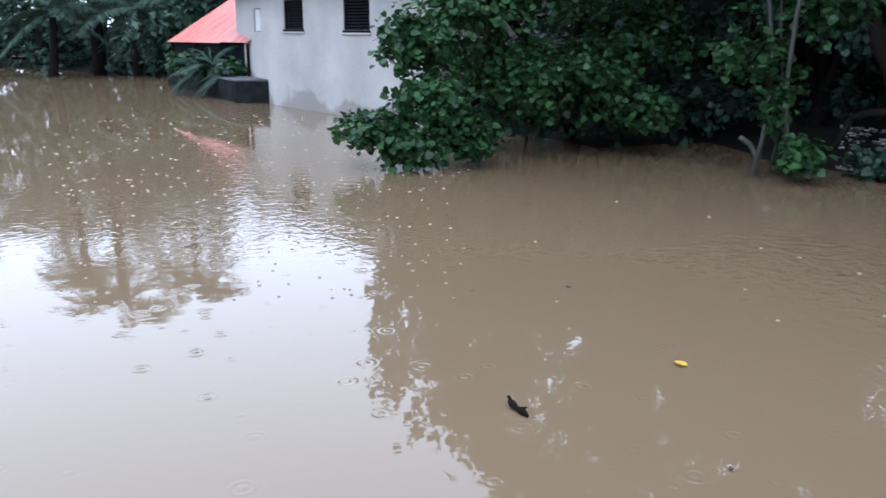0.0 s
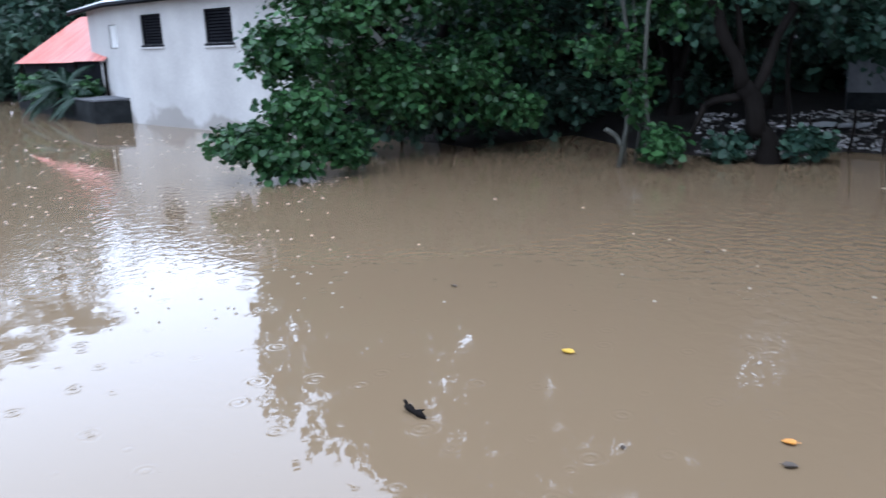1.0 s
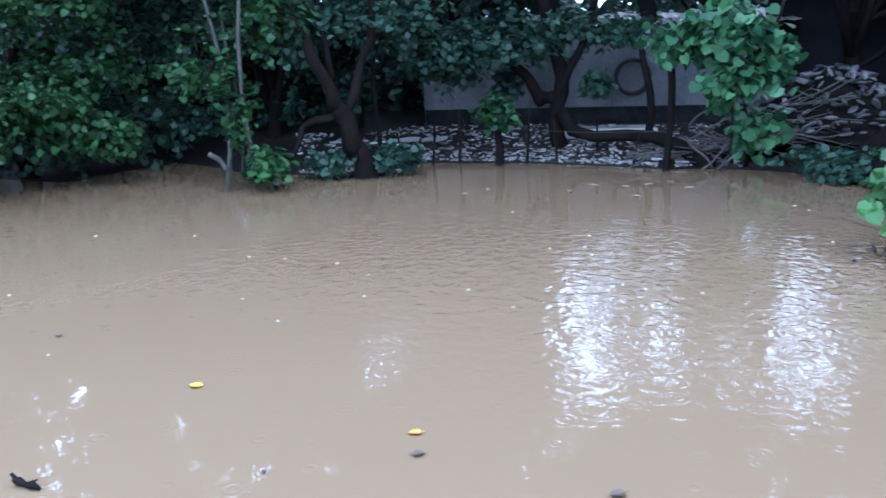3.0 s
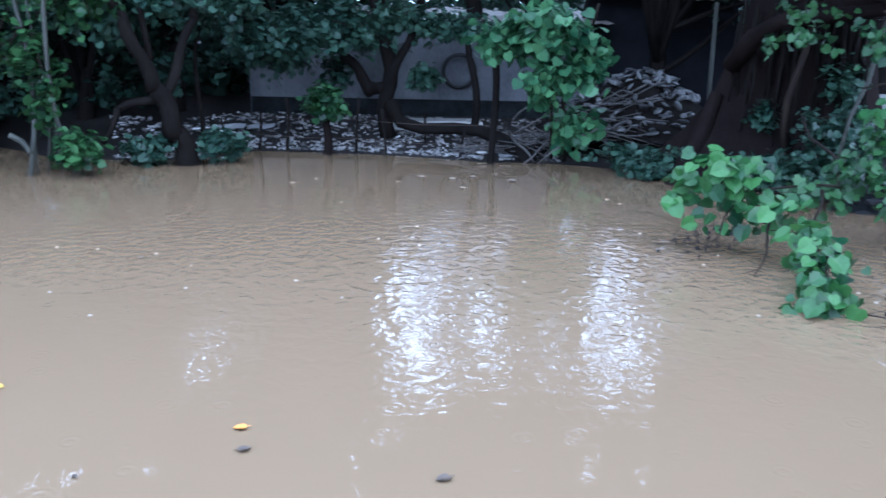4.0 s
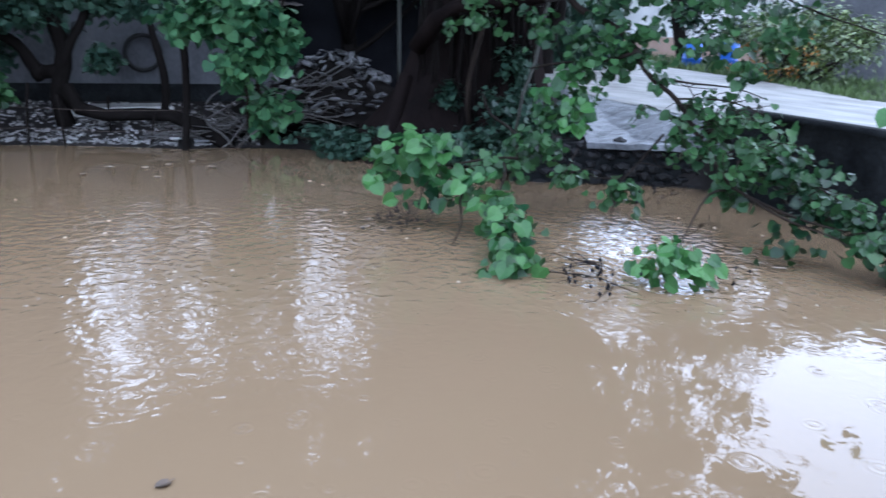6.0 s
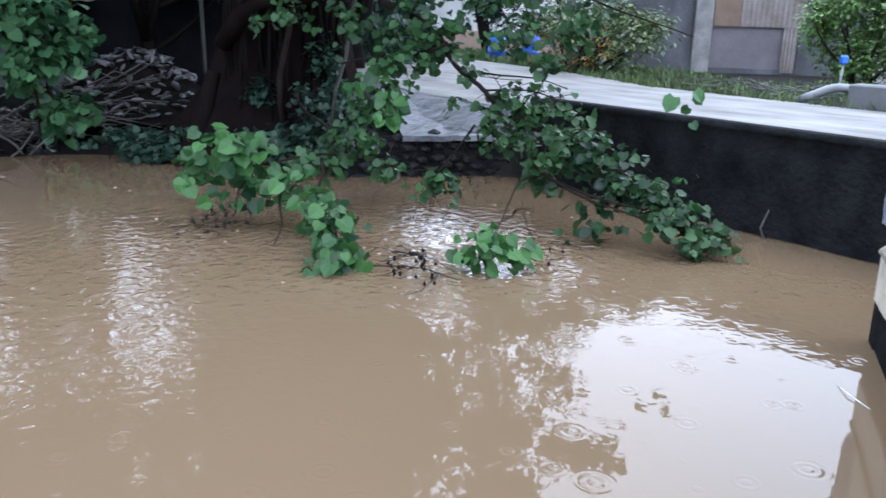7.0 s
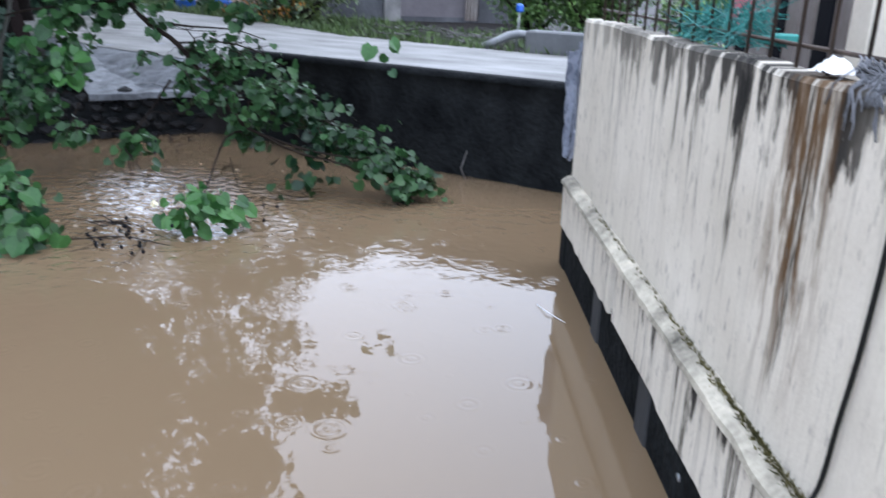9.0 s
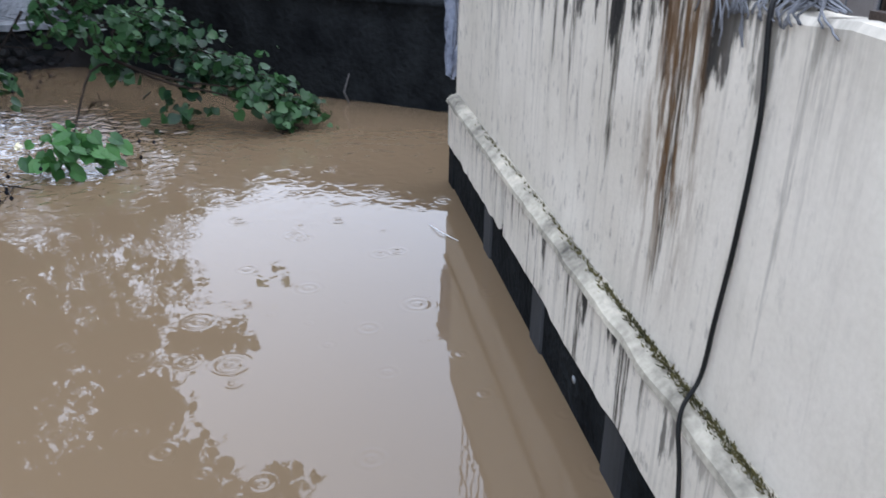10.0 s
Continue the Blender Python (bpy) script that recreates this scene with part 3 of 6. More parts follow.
def terrace():
    t = thing("wall_terrace", TERRACE, "cream painted terrace parapet streaked black by rain", "wall", kind="structure")
    w = Shape()
    xs = np.linspace(-6.0, END, 60)
    rng = np.random.default_rng(5)
    prof = lambda e: [(-1.35, 0.80), (-1.352, 1.3), (-1.35, 1.8), (-1.35, 2.20 + e), (-1.365, 2.222 + e), (-1.49, 2.224 + e), (-1.50, 2.20), (-1.50, 0.8)]
    vs = []
    for x in xs:
        e = rng.uniform(-0.012, 0.008)
        vs += [(x, y + (0.004 * rng.normal() if z < 2 else 0), z) for y, z in prof(e)]
    n = 8
    w.add(vs, [(i * n + j, i * n + (j + 1) % n, (i + 1) * n + (j + 1) % n, (i + 1) * n + j) for i in range(len(xs) - 1) for j in range(n)])
    w.f.append(tuple((len(xs) - 1) * n + j for j in range(n)))
    part("parapet", w, CREAM, t, local=True)
    # sloping ledge with a broken lip
    s = Shape()
    xs = np.linspace(-6.0, END, 130)
    vs = []
    for i, x in enumerate(xs):
        a, b = 0.012 * noise.noise(Vector((x * 5, 0, 0))), 0.014 * noise.noise(Vector((x * 4, 9, 0)))
        vs += [(x, -1.352, 0.845 + a), (x, -1.30, 0.828 + a), (x, -1.262 + b, 0.795 + a), (x, -1.258 + b, 0.762), (x, -1.29, 0.745), (x, -1.36, 0.745)]
    n = 6
    s.add(vs, [(i * n + j, i * n + (j + 1) % n, (i + 1) * n + (j + 1) % n, (i + 1) * n + j) for i in range(len(xs) - 1) for j in range(n)])
    s.f.append(tuple((len(xs) - 1) * n + j for j in range(n)))
    part("ledge", s, mat("ledge_paint", (0.010, 0.008, 0.004), (0.66, 0.60, 0.48), 0.9, 3.5, 26, 0.9, local=True, depth=0.01), t, "flaking white ledge with moss", local=True)
    # beam below the ledge, chipped along its lower edge
    paint = stained_wall("stained_beam_paint", 0.95, 30)
    for x0, x1, k in ((-6.0, 5.07, 170), (5.19, END, 40)):
        s = Shape()
        xs = np.linspace(x0, x1, k)
        vs = []
        for x in xs:
            chip = 0.02 * noise.noise(Vector((x * 7, 3, 0))) + 0.035 * max(0, noise.noise(Vector((x * 2.3, 5, 1)))) - (0.03 if x < 3.9 else 0)
            vs += [(x, -1.28, 0.752), (x, -1.28, 0.365 + chip), (x, -1.44, 0.36), (x, -1.44, 0.752)]
        n = 4
        s.add(vs, [(i * n + j, i * n + (j + 1) % n, (i + 1) * n + (j + 1) % n, (i + 1) * n + j) for i in range(len(xs) - 1) for j in range(n)])
        s.f += [tuple((len(xs) - 1) * n + j for j in range(n)), (3, 2, 1, 0)]
        part("beam", s, paint, t, local=True)
    # near-black block stands in for the shade inside the open joint
    part("joint_shade", Shape().box((5.072, -1.40, 0.36), (5.188, -1.33, 0.744)), BLACKWALL, t, "near-black block holding the shade of an open beam joint", local=True)
    # black stain and recess shade share these near-black colours
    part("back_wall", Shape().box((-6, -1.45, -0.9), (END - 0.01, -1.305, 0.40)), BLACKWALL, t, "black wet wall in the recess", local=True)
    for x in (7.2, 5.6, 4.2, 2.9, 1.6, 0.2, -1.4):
        part("pier", Shape().box((x - 0.12, -1.40, -0.9), (x + 0.12, -1.290, 0.353), chamfer=0.012), PIER if x < 7 else BLACKWALL, t, "concrete pier coloured dark for the recess", local=True)
    part("terrace_floor", Shape().box((-6, -7.0, 1.15), (END, -1.5, 1.3)), GREYWALL, t, local=True)
    part("end_wall", Shape().box((END - 0.15, -7.0, -0.9), (END, -1.5, 1.9)), GREYWALL, t, local=True)
    # moss tufts on the ledge
    P = []
    for c, wd, k in ((3.6, 0.45, 260), (2.9, 0.3, 380), (2.35, 0.35, 420), (2.0, 0.3, 260), (1.5, 0.4, 300), (5.2, 0.6, 160)):
        P += [(rng.normal(c, wd), -1.34 + abs(rng.normal(0, 0.016)), 0.838) for _ in range(k)]
    P = np.array(P)
    D = np.tile((0, 0.5, 1.0), (len(P), 1)) + rng.normal(size=(len(P), 3)) * 0.5
    part("moss", blades(P, D, rng.normal(size=(len(P), 3)), rng.uniform(0.010, 0.034, len(P)), (LANCE_V, LANCE_F)), MOSS, t, "brown moss tufts", local=True, kind="stuff")
    return t


terrace()


def stone_wall():
    """Low rubble wall with the concrete apron above it."""
    t = thing("wall_stone", (7.5, 10.7, 0), "low wall of dark wet rubble stones", "wall", kind="structure")
    a, b = Vector((6.9, 11.2, 0)), Vector((9.75, 9.75, 0))
    u = (b - a).normalized()
    nrm = Vector((u.y, -u.x, 0))
    core = Shape().add([a + nrm * -0.05 + Vector((0, 0, -0.8)), b + nrm * -0.05 + Vector((0, 0, -0.8)), b + nrm * -0.12 + Vector((0, 0, 0.7)), a + nrm * -0.12 + Vector((0, 0, 0.62)),
                        a - nrm * 0.5 + Vector((0, 0, -0.8)), b - nrm * 0.5 + Vector((0, 0, -0.8)), b - nrm * 0.5 + Vector((0, 0, 0.7)), a - nrm * 0.5 + Vector((0, 0, 0.62))],
                       [(0, 1, 2, 3), (3, 2, 6, 7), (0, 3, 7, 4), (1, 5, 6, 2), (4, 7, 6, 5)])
    part("core", core, BLACKWALL, t)
    rng = np.random.default_rng(11)
    bm = bmesh.new()
    bmesh.ops.create_icosphere(bm, subdivisions=1, radius=1)
    me = bpy.data.meshes.new("stone")
    for v in bm.verts:
        v.co *= 1 + 0.25 * noise.noise(v.co * 1.7)
    bm.to_mesh(me)
    bm.free()
    me.materials.append(STONE)
    L = (b - a).length
    for row in range(5):
        x = rng.uniform(0, 0.15)
        while x < L:
            w = rng.uniform(0.10, 0.17)
            ob = new("stone", me)
            ob.parent = t
            p = a + u * (x + w) + Vector((0, 0, 0.02 + row * 0.15 + rng.uniform(-0.06, 0.06))) + nrm * (-0.085 - row * 0.012 + rng.uniform(-0.03, 0.02))
            ob.matrix_local = t.matrix_world.inverted() @ (Matrix.Translation(p) @ Matrix.Rotation(math.atan2(u.y, u.x), 4, "Z") @ Matrix.Diagonal((w * 1.02, 0.11, 0.08 * rng.uniform(0.7, 1.25), 1)))
            x += 2 * w + 0.01
    s = Shape()
    vs = []
    for i in range(9):
        for j in range(7):
            p = a + u * (L * (0.36 + (0.54 + 0.05 * j) * i / 8)) - nrm * (j * 0.6 - 0.02)
            z = 0.70 + 0.068 * j + 0.03 * noise.noise(Vector((i * 0.9, j * 1.3, 2))) - (0.02 if j == 0 else 0)
            vs.append((p.x, p.y, z))
    s.add(vs, [(i * 7 + j, i * 7 + j + 1, (i + 1) * 7 + j + 1, (i + 1) * 7 + j) for i in range(8) for j in range(6)])
    for i in range(8):
        k = len(s.v)
        s.add([vs[i * 7], vs[(i + 1) * 7], Vector(vs[(i + 1) * 7]) - Vector((0, 0, 0.09)), Vector(vs[i * 7]) - Vector((0, 0, 0.09))], [(0, 1, 2, 3)])
    # shoulder from the road's edge down on to the slab
    sh = []
    for x, y, w, lo in ((9.66, 9.5, 0.05, 0.66), (9.70, 9.95, 0.35, 0.68), (9.78, 10.5, 1.0, 0.70), (9.92, 11.5, 1.5, 0.66), (10.1, 13, 1.9, 0.74), (10.8, 15.6, 2.0, 0.85), (11.4, 18, 2.0, 0.9)):
        for k in range(6):
            q = k / 5
            sh.append((x + 0.02 - w * q, y, 1.09 - (1.09 - lo) * q + 0.025 * noise.noise(Vector((x * 3 + k, y * 2, 7))) * (k > 0)))
    s.add(sh, [(i * 6 + j, (i + 1) * 6 + j, (i + 1) * 6 + j + 1, i * 6 + j + 1) for i in range(6) for j in range(5)])
    solo("concrete_apron", s, APRON, label="broken wet concrete apron sloping up to the road", category="pavement", kind="structure")


stone_wall()

# ---- house, lean-to and planter across the water ----
def weld(s):
    """Joins the cells of a wall into one skin."""
    seen, order, index = {}, [], []
    for p in s.v:
        k = tuple(round(c, 4) for c in p)
        if k not in seen:
            seen[k] = len(order)
            order.append(p)
        index.append(seen[k])
    faces = [tuple(index[i] for i in f) for f in s.f]
    count = {}
    for f in faces:
        count[frozenset(f)] = count.get(frozenset(f), 0) + 1
    s.v, s.f = order, [f for f in faces if count[frozenset(f)] == 1]


def wall_run(s, p, q, z0, z1, thick, holes=()):
    """A wall from p to q with square holes (from, to, low, high); its thickness lies to the left of p to q."""
    p, q = Vector((*p, 0)), Vector((*q, 0))
    u, L = (q - p).normalized(), (q - p).length
    m = Matrix.Translation(p) @ Matrix.Rotation(math.atan2(u.y, u.x), 4, "Z")
    xs = sorted({0.0, L, *[h[0] for h in holes], *[h[1] for h in holes]})
    zs = sorted({z0, z1, *[h[2] for h in holes], *[h[3] for h in holes]})
    for x0, x1 in zip(xs, xs[1:]):
        for a, b in zip(zs, zs[1:]):
            if not any(h[0] <= x0 and x1 <= h[1] and h[2] <= a and b <= h[3] for h in holes):
                s.box((x0, 0, a), (x1, thick, b), m)
    weld(s)
    return m


C = (-23.38, 17.41)
U = Vector((0.983, -0.185, 0))


def jalousie(parent, m, x0, x1, z0, z1, slats=9):
    # panel behind the slats is near-black in place of the room's shade
    w = part("window", Shape().box((x0 - 0.05, -0.03, z0 - 0.07), (x1 + 0.05, 0.10, z0 - 0.003), m).box((x0 + 0.003, 0.15, z0 + 0.003), (x1 - 0.003, 0.19, z1 - 0.003), m), DARK, parent, "near-black panel for the shaded window opening")
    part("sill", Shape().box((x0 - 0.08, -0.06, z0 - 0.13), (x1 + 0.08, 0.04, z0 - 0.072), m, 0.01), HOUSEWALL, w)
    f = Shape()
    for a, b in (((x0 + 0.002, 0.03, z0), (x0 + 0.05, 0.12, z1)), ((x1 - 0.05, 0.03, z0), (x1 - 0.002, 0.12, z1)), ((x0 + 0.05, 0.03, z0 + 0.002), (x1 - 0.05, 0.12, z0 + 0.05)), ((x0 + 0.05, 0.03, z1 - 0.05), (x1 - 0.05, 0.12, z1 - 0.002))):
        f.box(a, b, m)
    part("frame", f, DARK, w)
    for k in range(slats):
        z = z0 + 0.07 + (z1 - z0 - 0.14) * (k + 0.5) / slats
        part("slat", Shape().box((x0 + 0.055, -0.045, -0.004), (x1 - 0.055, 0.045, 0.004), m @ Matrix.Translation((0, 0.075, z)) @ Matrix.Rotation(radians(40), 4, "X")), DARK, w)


def corrugated(p00, p10, p11, p01, waves, depth=0.03, thick=0.006, run=4):
    """A corrugated sheet on four corners; waves run from p00 to p10."""
    p00, p10, p11, p01 = map(Vector, (p00, p10, p11, p01))
    nrm = (p10 - p00).cross(p01 - p00).normalized()
    s, cols = Shape(), waves * 4 + 1
    vs = []
    for k in (0, -thick):
        for i in range(cols):
            a = i / (cols - 1)
            for j in range(run + 1):
                b = j / run
                p = (p00 * (1 - a) + p10 * a) * (1 - b) + (p01 * (1 - a) + p11 * a) * b
                vs.append(p + nrm * (depth * 0.5 * math.cos(2 * math.pi * a * waves) + k))
    n, half = run + 1, cols * (run + 1)
    f = [(i * n + j, (i + 1) * n + j, (i + 1) * n + j + 1, i * n + j + 1) for i in range(cols - 1) for j in range(run)]
    f += [tuple(q + half for q in face[::-1]) for face in f]
    f += [(i * n, i * n + half, (i + 1) * n + half, (i + 1) * n) for i in range(cols - 1)] + [(i * n + run, (i + 1) * n + run, (i + 1) * n + run + half, i * n + run + half) for i in range(cols - 1)]
    return s.add(vs, f)


def house():
    t = thing("house", (*C, 0), "pale rendered house with a damp-stained foot standing in flood water", "house")
    q = Vector((*C, 0)) + U * 9.5
    s = Shape()
    m = wall_run(s, C, (q.x, q.y), -0.6, 3.86, 0.2, [(1.05, 2.35, 2.5, 3.41), (4.8, 6.2, 2.48, 3.41)])
    part("wall", s, HOUSEWALL, t)
    s = Shape()
    e = (C[0] - 0.93 * 4.9, C[1] + 0.37 * 4.9)
    m2 = wall_run(s, e, (C[0] - 0.006, C[1] + 0.003), -0.6, 3.8, 0.2, [(4.9 - 2.1, 4.9 - 1.15, 2.42, 3.2)])
    part("wall", s, HOUSEWALL, t)
    back = Vector((0.185, 0.983, 0)) * 6
    s = Shape()
    wall_run(s, (q.x, q.y), (q.x + back.x, q.y + back.y), -0.6, 4.0, 0.2)
    wall_run(s, (q.x + back.x, q.y + back.y), (e[0] + back.x, e[1] + back.y - 0.4), -0.6, 4.0, 0.2)
    wall_run(s, (e[0] + back.x, e[1] + back.y - 0.4), e, -0.6, 4.0, 0.2)
    part("wall", s, HOUSEWALL, t)
    jalousie(t, m, 1.05, 2.35, 2.5, 3.41)
    jalousie(t, m, 4.8, 6.2, 2.48, 3.41)
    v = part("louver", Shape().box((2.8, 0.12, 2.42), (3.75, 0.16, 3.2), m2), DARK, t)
    for k in range(6):
        part("bar", Shape().box((2.86 + k * 0.15, 0.04, 2.44), (2.90 + k * 0.15, 0.08, 3.18), m2), WHITE, v, "pale louver bar")
    # roof with a shallow overhang
    o = Vector((-0.185, -0.983, 0)) * 0.45
    a, b = Vector((*C, 3.87)) - U * 0.5 + o, Vector((q.x, q.y, 3.87)) + U * 0.4 + o
    rise = Vector((0.185, 0.983, 0)) * 3.6 + Vector((0, 0, 1.0))
    part("roof", corrugated(a, b, b + rise, a + rise, 42), GREYROOF, t)
    a2 = Vector((*e, 3.80)) + Vector((-0.37, -0.93, 0)) * 0.4 + Vector((-0.9, 0.3, 0))
    part("roof", corrugated(a2, a, a + rise, a2 + rise, 22), GREYROOF, t)
    part("fascia", Shape().tube([a2 - Vector((0, 0, 0.09)), a - Vector((0, 0, 0.09)), b - Vector((0, 0, 0.09))], 0.07, 4), DARK, t)


house()


def lean_to():
    t = thing("shed", (-30, 20, 0), "low shed with a faded red corrugated roof", "shed")
    a, b = Vector((-34.6, 20.1, 1.95)), Vector((-25.9, 18.24, 1.99))
    rise = Vector((0.21, 0.98, 0)) * 3.0 + Vector((0, 0, 1.85))
    cut = a + (b - a) * 0.7
    part("roof", corrugated(a, cut - (b - a) * 0.004, cut + rise - (b - a) * 0.004, a + rise, 24), REDROOF, t)
    part("roof", corrugated(cut + Vector((0, 0, 0.035)), b + Vector((0, 0, 0.035)), b + rise + Vector((0, 0, 0.035)), cut + rise + Vector((0, 0, 0.035)), 10), REDROOF, t, "red roof sheet lapped over the next")
    back = Vector((0.21, 0.98, 0))
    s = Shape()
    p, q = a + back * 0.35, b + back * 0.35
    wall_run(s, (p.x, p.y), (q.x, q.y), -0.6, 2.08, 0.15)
    part("wall", s, DARK, t, "shed front coloured near-black for shade")
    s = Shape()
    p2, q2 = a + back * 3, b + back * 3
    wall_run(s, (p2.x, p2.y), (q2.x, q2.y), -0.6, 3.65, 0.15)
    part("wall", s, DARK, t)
    for k in (0.03, 0.35, 0.68, 0.97):
        p = a + (b - a) * k + back * 0.12
        part("post", Shape().tube([(p.x, p.y, -0.5), (p.x, p.y, 1.98)], 0.06, 6), BARK, t)


lean_to()


def planter():
    t = thing("planter", (-29, 18.5, 0), "long dark planter box with a pale lid", "planter")
    a, b, c = Vector((-35.5, 20.5, 0)), Vector((-24.78, 16.85, 0)), Vector((-23.75, 17.72, 0))
    s = Shape()
    wall_run(s, (a.x, a.y), (b.x, b.y), -0.6, 0.72, 0.18)
    part("front", s, BLACKWALL, t)
    s = Shape()
    wall_run(s, (b.x + 0.01, b.y), (c.x, c.y), -0.6, 0.74, 0.18)
    part("end", s, BLACKWALL, t)
    u = (a - b).normalized()
    w = Vector((0.4, 0.9, 0)).normalized()
    p = [b + Vector((0, 0, 0.745)), c + Vector((0, 0, 0.765)), c + u * 2.6 + Vector((0, 0, 0.765)), b + u * 2.4 + Vector((0, 0, 0.745))]
    part("lid", Shape().add(p + [x + Vector((0, 0, 0.05)) for x in p], [(0, 3, 2, 1), (4, 5, 6, 7), (0, 1, 5, 4), (1, 2, 6, 5), (2, 3, 7, 6), (3, 0, 4, 7)]), GREYWALL, t, "wet pale slab")
    part("soil", Shape().add([a + Vector((0, 0, 0.6)), b + u * 2.4 + Vector((0, 0, 0.6)), b + u * 2.4 + w * 1.2 + Vector((0, 0, 0.6)), a + w * 1.2 + Vector((0, 0, 0.6))], [(0, 1, 2, 3)]), MUD, t)


planter()


def back_building():
    """Grey rendered building behind the bank."""
    t = thing("wall_grey", (1, 21.3, 0), "grey rendered wall of a building behind the trees", "wall", kind="structure")
    s = Shape()
    wall_run(s, (-2.7, 21.5), (5.8, 20.6), -0.2, 2.7, 0.2)
    part("front", s, GREYWALL, t)
    s = Shape()
    wall_run(s, (-2.9, 27), (-2.72, 21.5), -0.2, 2.7, 0.2)
    wall_run(s, (5.81, 20.6), (6.5, 26.5), -0.2, 2.7, 0.2)
    part("sides", s, GREYWALL, t)
    part("roof", corrugated((-3.2, 21.2, 2.7), (6.2, 20.2, 2.7), (7, 27.2, 3.2), (-2.6, 28, 3.2), 30), RUSTSHEET, t)
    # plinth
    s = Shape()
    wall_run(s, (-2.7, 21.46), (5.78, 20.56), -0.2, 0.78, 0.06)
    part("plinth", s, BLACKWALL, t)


back_building()


# ---- trees and shrubs ----
def limb(rng, a, b, r0, r1, steps=7, sag=0.0, wob=0.03):
    a, b = Vector(a), Vector(b)
    L = (b - a).length
    w1, w2 = Vector(rng.normal(size=3)) * wob * L * 1.4, Vector(rng.normal(size=3)) * wob * L * 0.7
    pts = [a + (b - a) * (i / steps) + w1 * math.sin(math.pi * i / steps) + w2 * math.sin(2 * math.pi * i / steps) + Vector((0, 0, -sag * 4 * (i / steps) * (1 - i / steps))) for i in range(steps + 1)]
    return pts, [r0 + (r1 - r0) * (i / steps) for i in range(steps + 1)]


def tree(seed, base, limbs, blobs, twigs, leaves, size, leaf, bark, label, droop=0.5, form=(HEART_V, HEART_F), group="", name="tree", sides=8):
    """limbs: (from, to, radius, radius); blobs: (middle, radii, share of twigs)."""
    rng = np.random.default_rng(seed)
    t = thing(name, base, label, "tree", group)
    tr = Shape()
    for a, b, r0, r1 in limbs:
        pts, rr = limb(rng, a, b, r0, r1)
        if name in ("thicket", "creepers", "shrub"):
            part("stem", Shape().tube(pts, rr, sides, 0.12, rng), bark, t, smooth=True)
        else:
            tr.tube(pts, rr, sides, 0.12, rng)
    wood = Shape()
    P, D, N, S = sprays(rng, blobs, twigs, leaves, size, droop, wood)
    if tr.v:
        part("trunk", tr, bark, t, smooth=True)
    if wood.v:
        part("twigwork", wood, TWIG, t, kind="stuff")
    part("crown", blades(P, D, N, S, form), leaf, t, kind="stuff")
    return t


B = bearing
# the spreading tree beside the house, its skirts in the water
tree(21, B(-33, 19.5), [
    (B(-33, 19.5, -0.2), B(-34, 18.6, 1.6), 0.22, 0.16), (B(-34, 18.6, 1.6), B(-40, 17, 3.6), 0.14, 0.05), (B(-34, 18.6, 1.6), B(-31, 18.5, 5.0), 0.15, 0.06),
    (B(-34, 18.6, 1.4), B(-43, 15.6, 0.8), 0.10, 0.03), (B(-34, 18.6, 1.2), B(-37, 15.8, 0.7), 0.09, 0.03), (B(-31, 18.5, 4), B(-27, 18, 6.5), 0.09, 0.03), (B(-33, 19, 1.0), B(-28, 17.2, 0.9), 0.08, 0.02)], [
    (B(-46.6, 15.3, 0.75), (0.9, 0.8, 0.35), 0.06), (B(-44.3, 15.0, 0.45), (0.75, 0.7, 0.4), 0.06), (B(-42.5, 15.6, 1.2), (1.0, 0.9, 0.65), 0.10), (B(-40.2, 15.5, 0.65), (0.8, 0.8, 0.45), 0.06),
    (B(-43.5, 16.2, 2.3), (1.0, 1.0, 0.7), 0.10), (B(-40, 16.5, 3.0), (1.5, 1.2, 0.9), 0.10), (B(-36, 16.5, 1.6), (1.5, 1.1, 0.9), 0.11), (B(-32, 17.0, 1.7), (1.5, 1.1, 0.9), 0.09), (B(-28.3, 17.2, 1.0), (0.9, 0.8, 0.5), 0.05),
    (B(-36, 17, 3.4), (1.8, 1.4, 1.2), 0.10), (B(-30.5, 17.8, 3.6), (1.8, 1.5, 1.2), 0.08), (B(-38, 17.5, 5.2), (1.7, 1.6, 1.3), 0.08), (B(-32, 18.5, 6.6), (2.6, 2.2, 1.6), 0.10), (B(-34, 18, 8.3), (2.0, 1.8, 1.1), 0.11), (B(-30, 19, 10), (3.0, 2.4, 1.5), 0.18), (B(-31, 15, 8.6), (2.6, 2.2, 1.0), 0.2), (B(-26.5, 18.6, 8), (2.4, 2.0, 1.8), 0.14), (B(-26, 18.2, 4.8), (1.7, 1.4, 1.4), 0.07), (B(-34, 18.8, 1.2), (2.4, 1.0, 0.9), 0.07), (B(-29, 18.6, 2.4), (1.6, 1.2, 1.0), 0.06), (B(-38.5, 17.2, 1.9), (1.6, 1.0, 0.9), 0.08), (B(-42.3, 17, 4.6), (0.9, 1.0, 0.7), 0.07), (B(-40, 17.2, 5.8), (1.1, 1.2, 0.8), 0.1), (B(-37.3, 17.5, 7.1), (1.3, 1.3, 0.9), 0.13)],
    1250, 12, 0.145, LEAF, BARK, "spreading broad-leaved tree with skirts drooping into the flood", 0.6)

